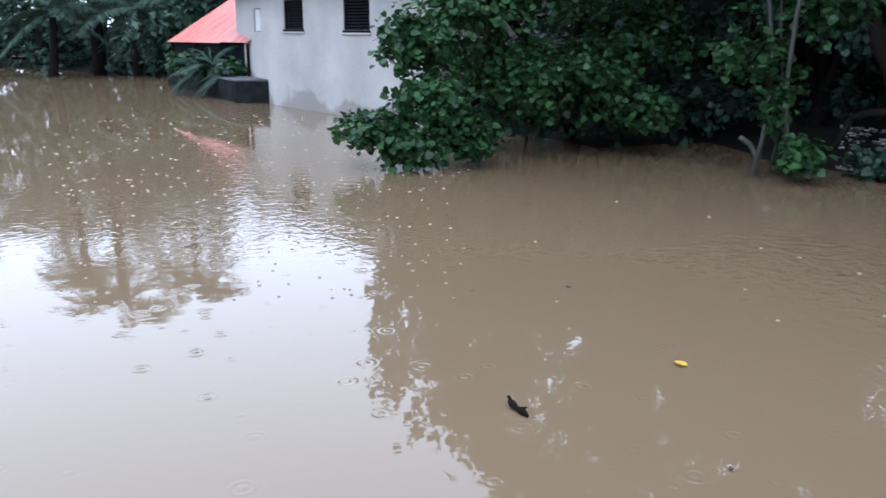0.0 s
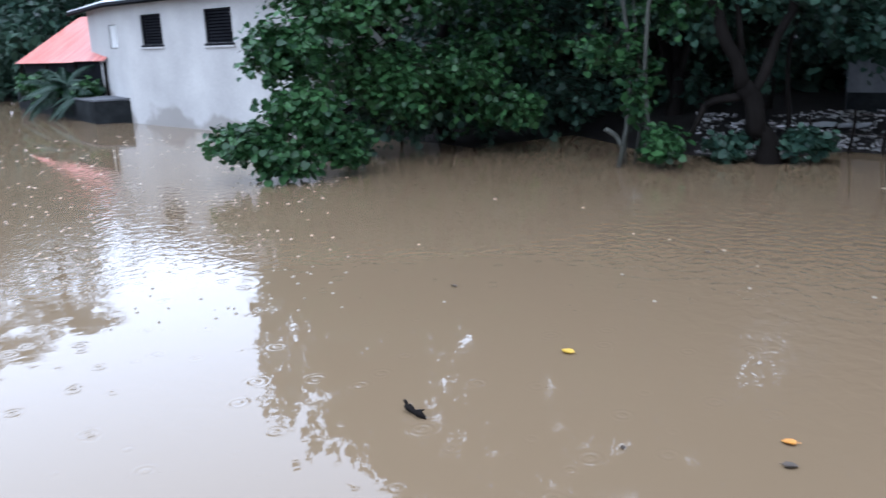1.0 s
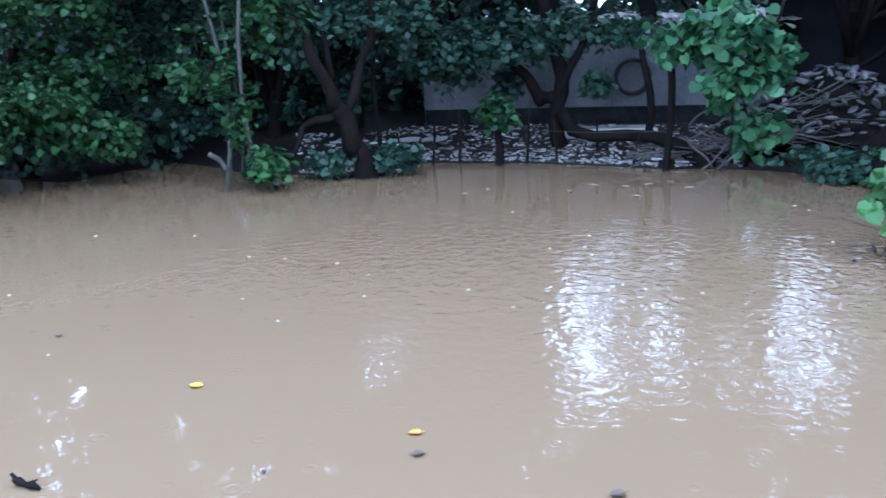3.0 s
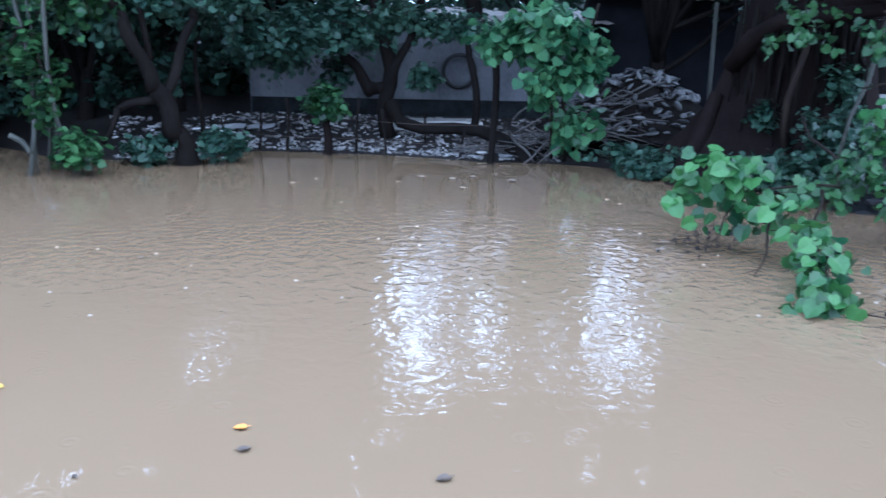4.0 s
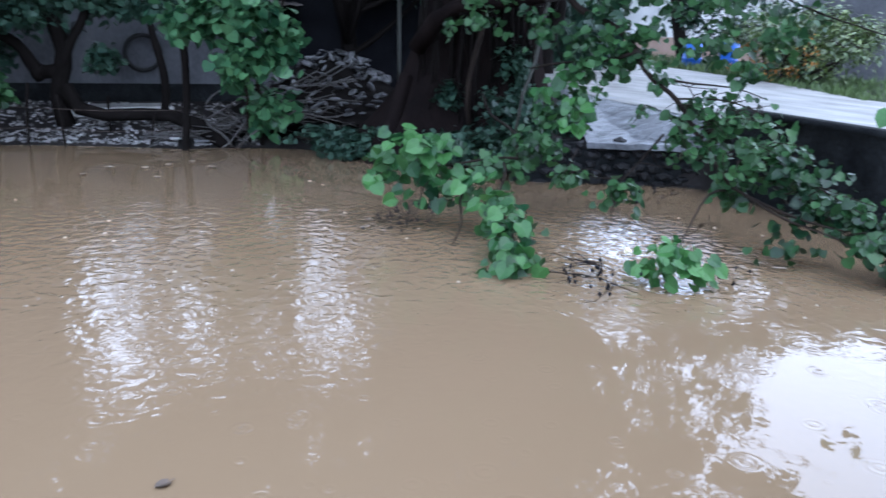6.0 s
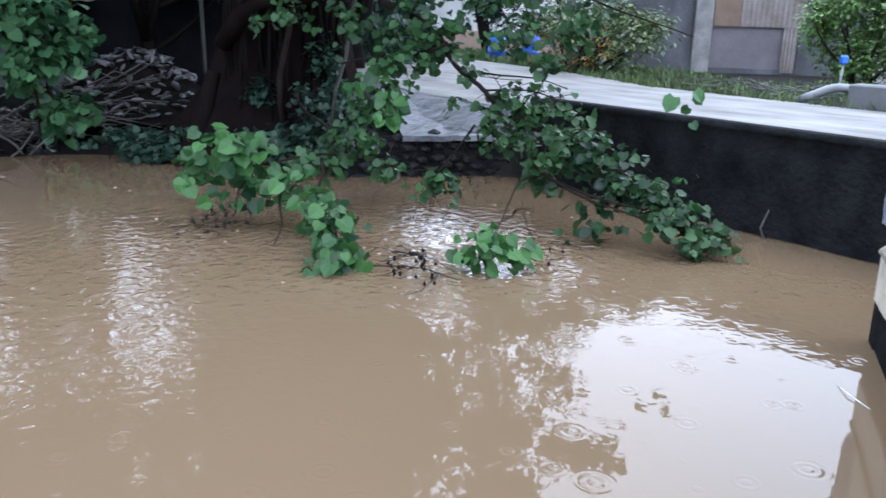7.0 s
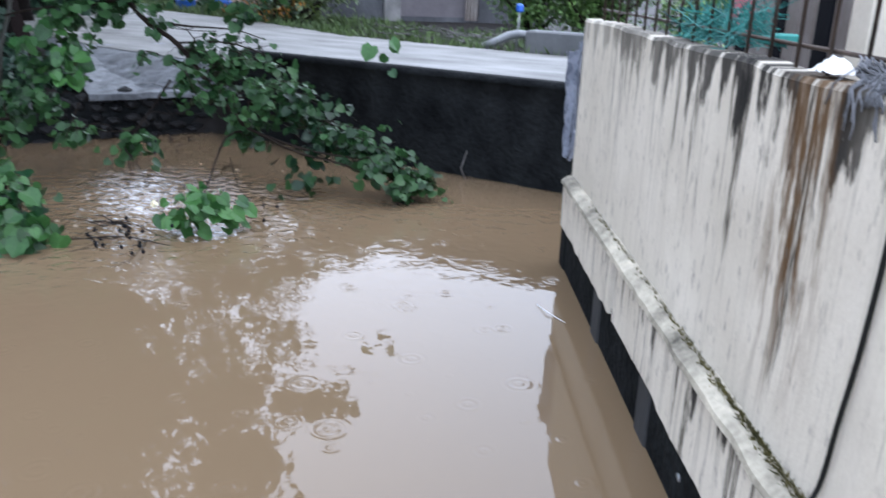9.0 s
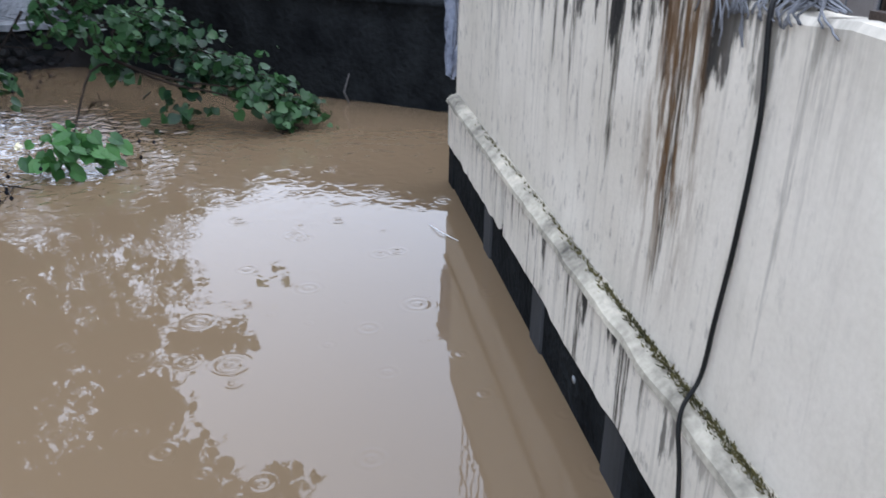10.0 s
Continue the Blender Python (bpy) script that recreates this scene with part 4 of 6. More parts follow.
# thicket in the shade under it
# added to fill the dark under the skirts, in the shade-coloured leaf
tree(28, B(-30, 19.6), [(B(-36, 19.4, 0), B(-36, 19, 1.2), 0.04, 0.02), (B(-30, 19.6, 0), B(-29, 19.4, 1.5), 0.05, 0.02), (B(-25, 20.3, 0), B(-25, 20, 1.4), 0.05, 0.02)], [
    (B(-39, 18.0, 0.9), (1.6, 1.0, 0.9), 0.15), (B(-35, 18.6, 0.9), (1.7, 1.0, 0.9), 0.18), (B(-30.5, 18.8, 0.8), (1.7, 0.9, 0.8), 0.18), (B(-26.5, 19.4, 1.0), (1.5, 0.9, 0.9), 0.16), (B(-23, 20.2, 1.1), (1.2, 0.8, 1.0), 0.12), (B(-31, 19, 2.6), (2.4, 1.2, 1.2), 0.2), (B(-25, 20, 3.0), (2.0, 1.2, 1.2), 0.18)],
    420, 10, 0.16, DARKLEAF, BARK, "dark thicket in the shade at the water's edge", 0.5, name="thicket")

# bush and pale saplings at the bend of the bank
tree(22, B(-18.6, 15.1), [
    (B(-18.3, 15.2, -0.1), B(-17.7, 15.2, 5.2), 0.04, 0.028), (B(-21.1, 15.2, -0.1), B(-21.9, 15.3, 5.0), 0.045, 0.03), (B(-20.0, 15.5, 0), B(-20.3, 15.8, 3.2), 0.024, 0.014), (B(-20.6, 15.4, 0), B(-21.0, 15.8, 2.6), 0.022, 0.012), (B(-19.2, 15.6, 0), B(-19.6, 15.9, 3.6), 0.024, 0.014),
    (B(-22.0, 15.1, 0.72), B(-20.9, 15.1, 0.4), 0.05, 0.04)], [
    (B(-18.2, 14.95, 0.5), (0.42, 0.4, 0.33), 0.22), (B(-19.6, 15.3, 1.5), (0.8, 0.5, 0.9), 0.15), (B(-18, 15.6, 3.0), (1.2, 0.8, 0.8), 0.22), (B(-22, 15.6, 2.2), (0.8, 0.7, 0.9), 0.15), (B(-20, 15.6, 4.4), (1.5, 1.2, 0.9), 0.3)],
    230, 9, 0.15, LEAF, PALESTEM, "clump of pale saplings over a low bush at the water", 0.5)

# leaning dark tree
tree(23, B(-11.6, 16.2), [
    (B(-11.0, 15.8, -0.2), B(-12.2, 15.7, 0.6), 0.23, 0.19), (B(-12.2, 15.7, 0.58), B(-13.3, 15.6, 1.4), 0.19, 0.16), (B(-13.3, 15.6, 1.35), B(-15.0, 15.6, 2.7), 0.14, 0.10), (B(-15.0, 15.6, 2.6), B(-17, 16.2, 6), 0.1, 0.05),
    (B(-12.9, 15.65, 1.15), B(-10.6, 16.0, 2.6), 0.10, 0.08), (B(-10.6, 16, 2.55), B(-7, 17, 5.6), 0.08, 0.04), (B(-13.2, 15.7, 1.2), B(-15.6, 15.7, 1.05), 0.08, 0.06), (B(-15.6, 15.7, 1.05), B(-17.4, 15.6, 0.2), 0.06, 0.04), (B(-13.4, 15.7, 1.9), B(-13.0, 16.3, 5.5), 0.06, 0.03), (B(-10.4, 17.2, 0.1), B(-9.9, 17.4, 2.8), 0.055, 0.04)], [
    # wide blobs near 8.8 m are added out of view to shade bank and water
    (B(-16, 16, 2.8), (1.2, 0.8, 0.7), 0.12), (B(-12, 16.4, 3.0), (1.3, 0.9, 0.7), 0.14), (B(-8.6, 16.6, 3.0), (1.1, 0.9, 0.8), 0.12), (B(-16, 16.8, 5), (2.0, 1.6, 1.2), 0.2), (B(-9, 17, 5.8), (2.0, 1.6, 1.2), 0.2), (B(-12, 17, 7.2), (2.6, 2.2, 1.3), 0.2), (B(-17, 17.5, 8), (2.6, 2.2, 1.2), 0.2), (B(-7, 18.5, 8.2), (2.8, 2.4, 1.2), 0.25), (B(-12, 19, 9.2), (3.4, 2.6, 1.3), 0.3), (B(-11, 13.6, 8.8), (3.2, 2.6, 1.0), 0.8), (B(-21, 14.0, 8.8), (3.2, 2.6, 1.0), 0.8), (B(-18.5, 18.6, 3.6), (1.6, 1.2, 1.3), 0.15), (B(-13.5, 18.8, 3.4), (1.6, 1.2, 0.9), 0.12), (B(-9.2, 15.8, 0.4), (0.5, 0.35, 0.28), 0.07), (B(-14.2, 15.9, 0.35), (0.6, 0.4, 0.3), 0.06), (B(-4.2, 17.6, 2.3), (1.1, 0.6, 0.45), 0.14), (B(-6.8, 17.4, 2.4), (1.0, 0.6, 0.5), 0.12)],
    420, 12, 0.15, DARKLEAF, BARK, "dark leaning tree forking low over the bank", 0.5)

# little round bush on a stump
tree(24, B(-2.2, 16.7), [(B(-2.2, 16.75, -0.1), B(-2.3, 16.7, 0.75), 0.10, 0.08), (B(-2.3, 16.7, 0.7), B(-2.9, 16.6, 1.2), 0.03, 0.01), (B(-2.3, 16.7, 0.7), B(-1.6, 16.7, 1.25), 0.03, 0.01)],
     [(B(-2.3, 16.65, 1.12), (0.5, 0.42, 0.36), 1.0)], 55, 10, 0.14, LEAF, REDBARK, "small leafy bush sprouting from a red-brown stump", 0.5, name="bush")

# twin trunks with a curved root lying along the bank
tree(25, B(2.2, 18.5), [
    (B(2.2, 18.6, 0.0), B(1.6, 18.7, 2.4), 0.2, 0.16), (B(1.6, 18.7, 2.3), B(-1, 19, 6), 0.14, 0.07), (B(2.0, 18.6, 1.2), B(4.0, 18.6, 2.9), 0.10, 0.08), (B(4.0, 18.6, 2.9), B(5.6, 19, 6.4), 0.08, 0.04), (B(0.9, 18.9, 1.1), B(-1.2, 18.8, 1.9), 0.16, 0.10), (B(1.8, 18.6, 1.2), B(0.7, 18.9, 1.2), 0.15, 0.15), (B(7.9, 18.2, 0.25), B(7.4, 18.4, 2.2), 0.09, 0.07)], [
    # crowns above 8 m are unseen, added to cut sky light on the bank
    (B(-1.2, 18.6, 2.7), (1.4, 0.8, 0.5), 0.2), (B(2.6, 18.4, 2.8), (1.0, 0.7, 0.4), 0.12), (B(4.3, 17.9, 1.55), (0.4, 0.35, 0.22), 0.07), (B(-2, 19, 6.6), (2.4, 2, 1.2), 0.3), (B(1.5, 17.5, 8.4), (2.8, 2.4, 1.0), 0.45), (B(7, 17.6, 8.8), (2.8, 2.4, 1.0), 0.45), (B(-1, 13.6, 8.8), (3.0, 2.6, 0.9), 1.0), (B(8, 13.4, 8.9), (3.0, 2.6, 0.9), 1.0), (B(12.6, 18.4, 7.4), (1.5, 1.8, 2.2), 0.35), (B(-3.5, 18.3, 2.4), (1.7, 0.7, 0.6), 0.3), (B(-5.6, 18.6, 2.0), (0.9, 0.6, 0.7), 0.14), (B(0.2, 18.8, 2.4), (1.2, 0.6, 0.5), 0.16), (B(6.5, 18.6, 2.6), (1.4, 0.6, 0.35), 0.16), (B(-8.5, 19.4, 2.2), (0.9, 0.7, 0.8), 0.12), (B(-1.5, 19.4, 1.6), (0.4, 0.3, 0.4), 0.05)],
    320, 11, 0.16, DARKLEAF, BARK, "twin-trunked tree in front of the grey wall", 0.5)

# light-green hibiscus boughs over the bank
tree(26, B(14.0, 16.3), [(B(14.2, 16.4, 0.0), B(14.6, 15.8, 1.9), 0.05, 0.035), (B(14.6, 15.8, 1.8), B(11.5, 15.2, 2.8), 0.04, 0.015), (B(13.4, 16.3, 0.1), B(13.2, 15.4, 1.5), 0.04, 0.02), (B(14.6, 15.8, 1.8), B(16, 15.6, 3.0), 0.04, 0.02)],
     [(B(12.6, 15.2, 2.55), (1.0, 0.6, 0.4), 0.32), (B(9.8, 15.3, 2.35), (0.7, 0.5, 0.3), 0.15), (B(13.6, 15.2, 1.75), (0.6, 0.45, 0.35), 0.15), (B(15.6, 15.4, 2.1), (0.5, 0.5, 0.45), 0.15), (B(12.2, 15.1, 1.5), (0.35, 0.3, 0.25), 0.06), (B(15, 15.9, 0.8), (0.6, 0.4, 0.5), 0.12)],
     210, 9, 0.21, HIBLEAF, TWIG, "young hibiscus with large light-green leaves over the bank", 0.7)


def banyan():
    """The massive old trunk with hanging roots."""
    rng = np.random.default_rng(27)
    t = thing("banyan", B(27, 15.6), "massive old tree wrapped in hanging roots and moss", "tree")
    s = Shape()
    # a fluted body that spreads at its foot
    c, n, vs = B(27.4, 15.9), 40, []
    levels = [-0.3, 0.0, 0.3, 0.7, 1.2, 1.7, 2.2, 2.7, 3.2, 3.9, 5.0, 6.5]
    wide = [2.35, 2.1, 1.75, 1.5, 1.3, 1.15, 1.05, 1.0, 0.95, 0.85, 0.75, 0.6]
    side = Vector((0.88, -0.47, 0))
    deep = Vector((0.47, 0.88, 0))
    for z, w in zip(levels, wide):
        for k in range(n):
            a = 2 * math.pi * k / n
            f = w * (1 + 0.13 * math.sin(a * 5 + z) + 0.10 * noise.noise(Vector((math.cos(a) * 2, math.sin(a) * 2, z * 0.7))) + 0.05 * math.sin(a * 11))
            p = c + side * (math.cos(a) * f * 1.05 + 0.18 * min(z, 3)) + deep * (math.sin(a) * f * 0.8)
            vs.append((p.x, p.y, z))
    s.add(vs, [(i * n + k, i * n + (k + 1) % n, (i + 1) * n + (k + 1) % n, (i + 1) * n + k) for i in range(len(levels) - 1) for k in range(n)])
    s.f.append(tuple((len(levels) - 1) * n + k for k in range(n)))
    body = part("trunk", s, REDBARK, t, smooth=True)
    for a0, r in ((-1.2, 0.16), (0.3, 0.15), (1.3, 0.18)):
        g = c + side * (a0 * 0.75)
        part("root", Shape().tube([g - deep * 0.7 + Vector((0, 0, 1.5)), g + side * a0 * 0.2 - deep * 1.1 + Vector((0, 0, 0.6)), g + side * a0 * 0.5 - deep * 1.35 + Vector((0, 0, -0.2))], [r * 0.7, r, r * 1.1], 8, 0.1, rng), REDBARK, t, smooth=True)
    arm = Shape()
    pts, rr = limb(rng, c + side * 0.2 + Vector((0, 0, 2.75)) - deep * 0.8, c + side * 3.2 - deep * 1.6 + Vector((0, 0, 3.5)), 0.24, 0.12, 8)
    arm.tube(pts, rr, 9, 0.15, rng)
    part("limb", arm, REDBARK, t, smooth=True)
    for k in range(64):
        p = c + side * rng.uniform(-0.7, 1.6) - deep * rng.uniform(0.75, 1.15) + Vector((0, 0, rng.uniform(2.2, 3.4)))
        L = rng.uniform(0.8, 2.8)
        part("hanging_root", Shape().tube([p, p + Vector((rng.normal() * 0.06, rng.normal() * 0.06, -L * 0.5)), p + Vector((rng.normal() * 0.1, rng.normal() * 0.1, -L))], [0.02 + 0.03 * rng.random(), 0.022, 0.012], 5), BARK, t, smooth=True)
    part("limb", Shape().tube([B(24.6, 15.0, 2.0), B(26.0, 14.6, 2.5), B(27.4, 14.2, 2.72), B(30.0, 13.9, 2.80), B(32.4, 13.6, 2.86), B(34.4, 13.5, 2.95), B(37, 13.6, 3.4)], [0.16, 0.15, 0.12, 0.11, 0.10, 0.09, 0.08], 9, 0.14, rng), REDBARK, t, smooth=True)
    part("aerial_root", Shape().tube([B(33.4, 13.45, 2.85), B(33.0, 13.4, 2.5), B(32.7, 13.4, 1.9), B(32.0, 13.3, 1.4), B(31.4, 13.4, 0.4)], [0.024, 0.034, 0.03, 0.028, 0.026], 6), PALESTEM, t, "pale aerial root", smooth=True)
    # blobs at bearings 18 and 28 are unseen crowns added for shade
    P, D, N, S = sprays(rng, [(c + side * -0.1 - deep * 1.0 + Vector((0, 0, 1.2)), (0.35, 0.2, 0.25), 0.1), (c + side * 0.9 - deep * 1.2 + Vector((0, 0, 0.55)), (0.5, 0.3, 0.35), 0.25), (c - side * 1.8 - deep * 1.1 + Vector((0, 0, 0.25)), (0.8, 0.4, 0.25), 0.15), (c + side * 1.1 - deep * 1.1 + Vector((0, 0, 1.8)), (0.5, 0.2, 0.6), 0.12), (c + Vector((0, 0, 8.6)), (3.2, 2.8, 1.6), 0.8), (B(18, 17, 8.8), (2.8, 2.4, 1.0), 0.6), (B(18, 13.2, 8.5), (3.0, 2.6, 1.0), 1.3), (B(28, 12.4, 7.6), (2.8, 2.4, 1.0), 1.3), (B(35, 14.5, 7.5), (2.8, 2.4, 1.6), 0.7), (B(40.5, 13.5, 7.5), (2.2, 2.0, 1.4), 0.6), (B(29, 17, 5.6), (2.0, 1.8, 1.4), 0.5), (B(32.5, 16.5, 5.2), (1.8, 1.6, 1.2), 0.6), (B(36, 15.2, 5.6), (1.8, 1.6, 1.2), 0.6), (B(32, 14.6, 6.4), (1.8, 1.6, 0.8), 0.5)], 260, 9, 0.12, 0.5)
    part("crown", blades(P, D, N, S), DARKLEAF, t, kind="stuff")


banyan()
# creepers on the slope between the old tree and the stones
# added to darken the bare slope, in the shade-coloured leaf
tree(29, B(31, 14.2), [(B(30, 14.3, 0.1), B(30, 14.1, 0.8), 0.02, 0.01), (B(33, 13.9, 0.1), B(33, 13.8, 0.9), 0.02, 0.01)], [
    (B(27, 14.3, 0.35), (0.8, 0.35, 0.3), 0.2), (B(30, 13.9, 0.55), (0.8, 0.4, 0.4), 0.25), (B(32.6, 13.6, 0.5), (0.7, 0.4, 0.4), 0.25), (B(31.5, 14.4, 1.1), (0.9, 0.5, 0.4), 0.25), (B(34.5, 13.6, 1.0), (0.6, 0.4, 0.35), 0.2), (B(22.5, 15.0, 0.3), (1.0, 0.35, 0.28), 0.2), (B(18.5, 15.5, 0.3), (0.9, 0.4, 0.3), 0.2)],
    230, 9, 0.12, DARKLEAF, BARK, "dark creepers and weeds trailing into the flood", 0.5, name="creepers")


# the bough that hangs over the water, with its leaves one by one
def leaf_mesh(name, form, material):
    me = bpy.data.meshes.new(name)
    me.from_pydata([tuple(p) for p in form[0]], [], [tuple(f) for f in form[1]])
    me.materials.append(material)
    me.update()
    return me


def hanging_bough():
    rng = np.random.default_rng(31)
    t = thing("hibiscus_bough", B(36, 13.5), "wide hibiscus bough trailing large leaves and seed pods in the water", "tree")
    main = [((7.0, 12.9, 0.6), (6.95, 12.5, 3.0), 0.05, 0.05), ((6.95, 12.5, 3.0), (7.2, 10.4, 2.95), 0.06, 0.055), ((7.2, 10.4, 2.95), (7.0, 8.5, 2.15), 0.055, 0.045), ((7.0, 8.5, 2.1), (7.15, 7.7, 1.5), 0.034, 0.03), ((7.15, 7.7, 1.5), (7.2, 6.9, 0.75), 0.03, 0.022), ((7.2, 6.9, 0.75), (7.55, 5.6, 0.5), 0.02, 0.01),
            ((7.1, 7.9, 1.65), (7.6, 6.9, 1.55), 0.016, 0.007), ((7.05, 8.2, 1.9), (8.0, 7.3, 1.7), 0.016, 0.006), ((7.2, 7.3, 1.2), (7.9, 7.6, 1.75), 0.014, 0.006), ((7.15, 7.6, 1.4), (7.5, 7.5, 1.3), 0.012, 0.005),
            ((6.9, 12.3, 1.3), (5.6, 9.0, 0.8), 0.025, 0.015), ((5.6, 9.0, 0.8), (4.2, 9.1, 0.75), 0.02, 0.01), ((5.4, 9.0, 0.75), (4.8, 8.0, 0.45), 0.02, 0.012), ((4.8, 8.0, 0.45), (4.35, 6.9, 0.16), 0.012, 0.008), ((4.35, 6.9, 0.15), (5.05, 6.1, 0.03), 0.009, 0.005), ((5.0, 6.9, 0.09), (5.05, 6.35, 0.15), 0.008, 0.004), ((4.75, 8.75, 0.6), (4.2, 8.05, 0.02), 0.022, 0.01), ((4.3, 8.9, 0.6), (3.85, 8.5, 0.25), 0.012, 0.006),
            ((7.1, 8.0, 1.2), (6.3, 7.9, 0.55), 0.02, 0.008), ((6.3, 7.9, 0.55), (5.95, 7.2, 0.2), 0.01, 0.004), ((6.1, 8.4, 1.0), (5.6, 8.2, 0.15), 0.008, 0.003), ((7.2, 6.9, 0.7), (5.6, 6.0, 0.25), 0.018, 0.008), ((7.2, 6.7, 0.7), (7.7, 5.1, 0.15), 0.018, 0.006), ((6.9, 8.4, 2.2), (6.1, 9.6, 1.9), 0.03, 0.012), ((7.2, 10.4, 2.95), (6.3, 9.7, 2.8), 0.04, 0.02), ((7.2, 10.4, 2.95), (8.6, 8.4, 3.2), 0.04, 0.015), ((7.2, 10.6, 2.95), (7.6, 10, 6.4), 0.05, 0.02), ((7.4, 10.3, 4.6), (8.2, 8.6, 6.6), 0.03, 0.012), ((7.3, 10.3, 4.0), (7.1, 7.0, 5.4), 0.03, 0.012), ((8.6, 8.4, 3.2), (7.9, 5.4, 2.4), 0.016, 0.005), ((7.9, 9.4, 5.7), (8.3, 7.9, 7.0), 0.02, 0.01), ((8.6, 8.4, 3.2), (8.2, 8.1, 5.0), 0.02, 0.01)]
    for a, b, r0, r1 in main:
        pts, rr = limb(rng, a, b, r0, r1, 6, 0.0, 0.035)
        part("branch", Shape().tube(pts, rr, 6), TWIG, t, smooth=True)
    # bare side twigs
    for k in range(70):
        a, b, r0, r1 = main[int(rng.integers(2, 22))]
        p = Vector(a).lerp(Vector(b), rng.uniform(0.2, 1.0))
        q = p + Vector((rng.normal() * 0.35, rng.normal() * 0.35, rng.normal() * 0.16 - 0.12))
        q.z = max(q.z, 0.04)
        pts, rr = limb(rng, p, q, 0.007, 0.0025, 4, 0.0, 0.06)
        part("twig", Shape().tube(pts, rr, 5), TWIG, t, smooth=True)
    # clusters: middle, radii, twigs, leaves on each
    near = [((4.2, 9.05, 0.95), (0.5, 0.4, 0.26), 9, 6), ((3.8, 9.25, 0.72), (0.32, 0.25, 0.26), 6, 5), ((4.35, 8.95, 0.6), (0.4, 0.35, 0.26), 7, 5), ((4.8, 8.65, 0.62), (0.3, 0.3, 0.2), 4, 5), ((4.85, 8.15, 0.42), (0.22, 0.25, 0.2), 5, 6), ((4.6, 7.6, 0.40), (0.26, 0.26, 0.2), 5, 6), ((4.4, 7.1, 0.30), (0.24, 0.22, 0.18), 5, 6), ((4.32, 6.85, 0.14), (0.3, 0.22, 0.11), 6, 6),
            ((5.55, 5.95, 0.24), (0.40, 0.34, 0.17), 13, 6), ((6.3, 9.0, 1.62), (0.6, 0.45, 0.26), 8, 5), ((6.15, 8.75, 1.3), (0.35, 0.35, 0.2), 3, 5), ((7.5, 5.0, 1.9), (0.12, 0.1, 0.13), 2, 3)]
    rest = [((7.5, 6.2, 0.55), (0.6, 0.6, 0.3), 8, 7), ((7.3, 7.0, 0.75), (0.5, 0.5, 0.4), 8, 7), ((7.75, 5.4, 0.35), (0.45, 0.45, 0.2), 5, 6), ((7.75, 4.95, 0.15), (0.25, 0.2, 0.1), 5, 5), ((7.4, 6.0, 0.2), (0.5, 0.5, 0.12), 5, 6), ((7.95, 6.95, 1.25), (0.25, 0.25, 0.25), 6, 6),
            ((7.0, 8.7, 2.1), (0.7, 0.5, 0.35), 14, 7), ((7.1, 9.2, 2.8), (1.1, 0.7, 0.35), 15, 8), ((7.7, 8.0, 2.75), (0.8, 0.7, 0.3), 11, 7), ((6.35, 7.75, 0.5), (0.32, 0.3, 0.16), 9, 6), ((8.3, 7.0, 2.7), (0.6, 0.8, 0.3), 7, 6), ((6.0, 11, 2.6), (0.8, 0.6, 0.5), 14, 7), ((7.6, 10.2, 4.6), (1.8, 1.4, 0.9), 60, 8), ((6.6, 11.2, 6.0), (2.2, 1.6, 1.0), 70, 8), ((8.0, 9.0, 6.6), (1.6, 1.5, 0.8), 40, 8), ((8.4, 6.6, 3.4), (0.5, 0.5, 0.3), 9, 6), ((7.4, 7.6, 4.3), (1.0, 0.9, 0.5), 40, 8), ((7.1, 6.9, 5.6), (1.3, 1.1, 0.6), 50, 8), ((7.7, 5.7, 5.4), (0.8, 0.8, 0.4), 24, 7), ((6.4, 7.6, 6.8), (1.5, 1.2, 0.6), 50, 8), ((5.2, 9.4, 6.8), (1.6, 1.4, 0.7), 50, 8)]
    heart = leaf_mesh("leaf", (HEART_V, HEART_F), LEAFONE)
    for c, rad, k, m in near:
        P, D, N, S = sprays(rng, [(c, rad, 1)], k, m, 0.165 if c[1] < 7.7 else 0.185, 0.75)
        N += np.array((-0.35, -0.8, 0))
        for p, d, nn, sz in zip(P, D, N, S):
            d = Vector(d).normalized()
            nn = Vector(nn)
            nn = (nn - d * nn.dot(d)).normalized()
            sd = d.cross(nn)
            ob = new("leaf", heart)
            ob.parent = t
            p[2] = max(p[2], 0.03)
            mw = Matrix(((sd.x, d.x, nn.x, p[0]), (sd.y, d.y, nn.y, p[1]), (sd.z, d.z, nn.z, p[2]), (0, 0, 0, 1))) @ Matrix.Scale(sz, 4)
            ob.matrix_local = t.matrix_world.inverted() @ mw
    rest += [((4.85, 8.2, 0.42), (0.28, 0.3, 0.22), 6, 6), ((4.5, 7.4, 0.34), (0.26, 0.3, 0.18), 7, 6), ((4.35, 6.95, 0.18), (0.25, 0.22, 0.12), 6, 6), ((5.5, 9.2, 0.75), (0.5, 0.4, 0.25), 12, 7), ((6.0, 9.3, 1.0), (0.5, 0.5, 0.3), 12, 7), ((5.5, 10.6, 0.8), (0.4, 0.4, 0.3), 6, 6), ((5.75, 9.3, 0.95), (0.3, 0.3, 0.25), 8, 6), ((6.0, 8.5, 0.62), (0.3, 0.3, 0.15), 6, 6)]
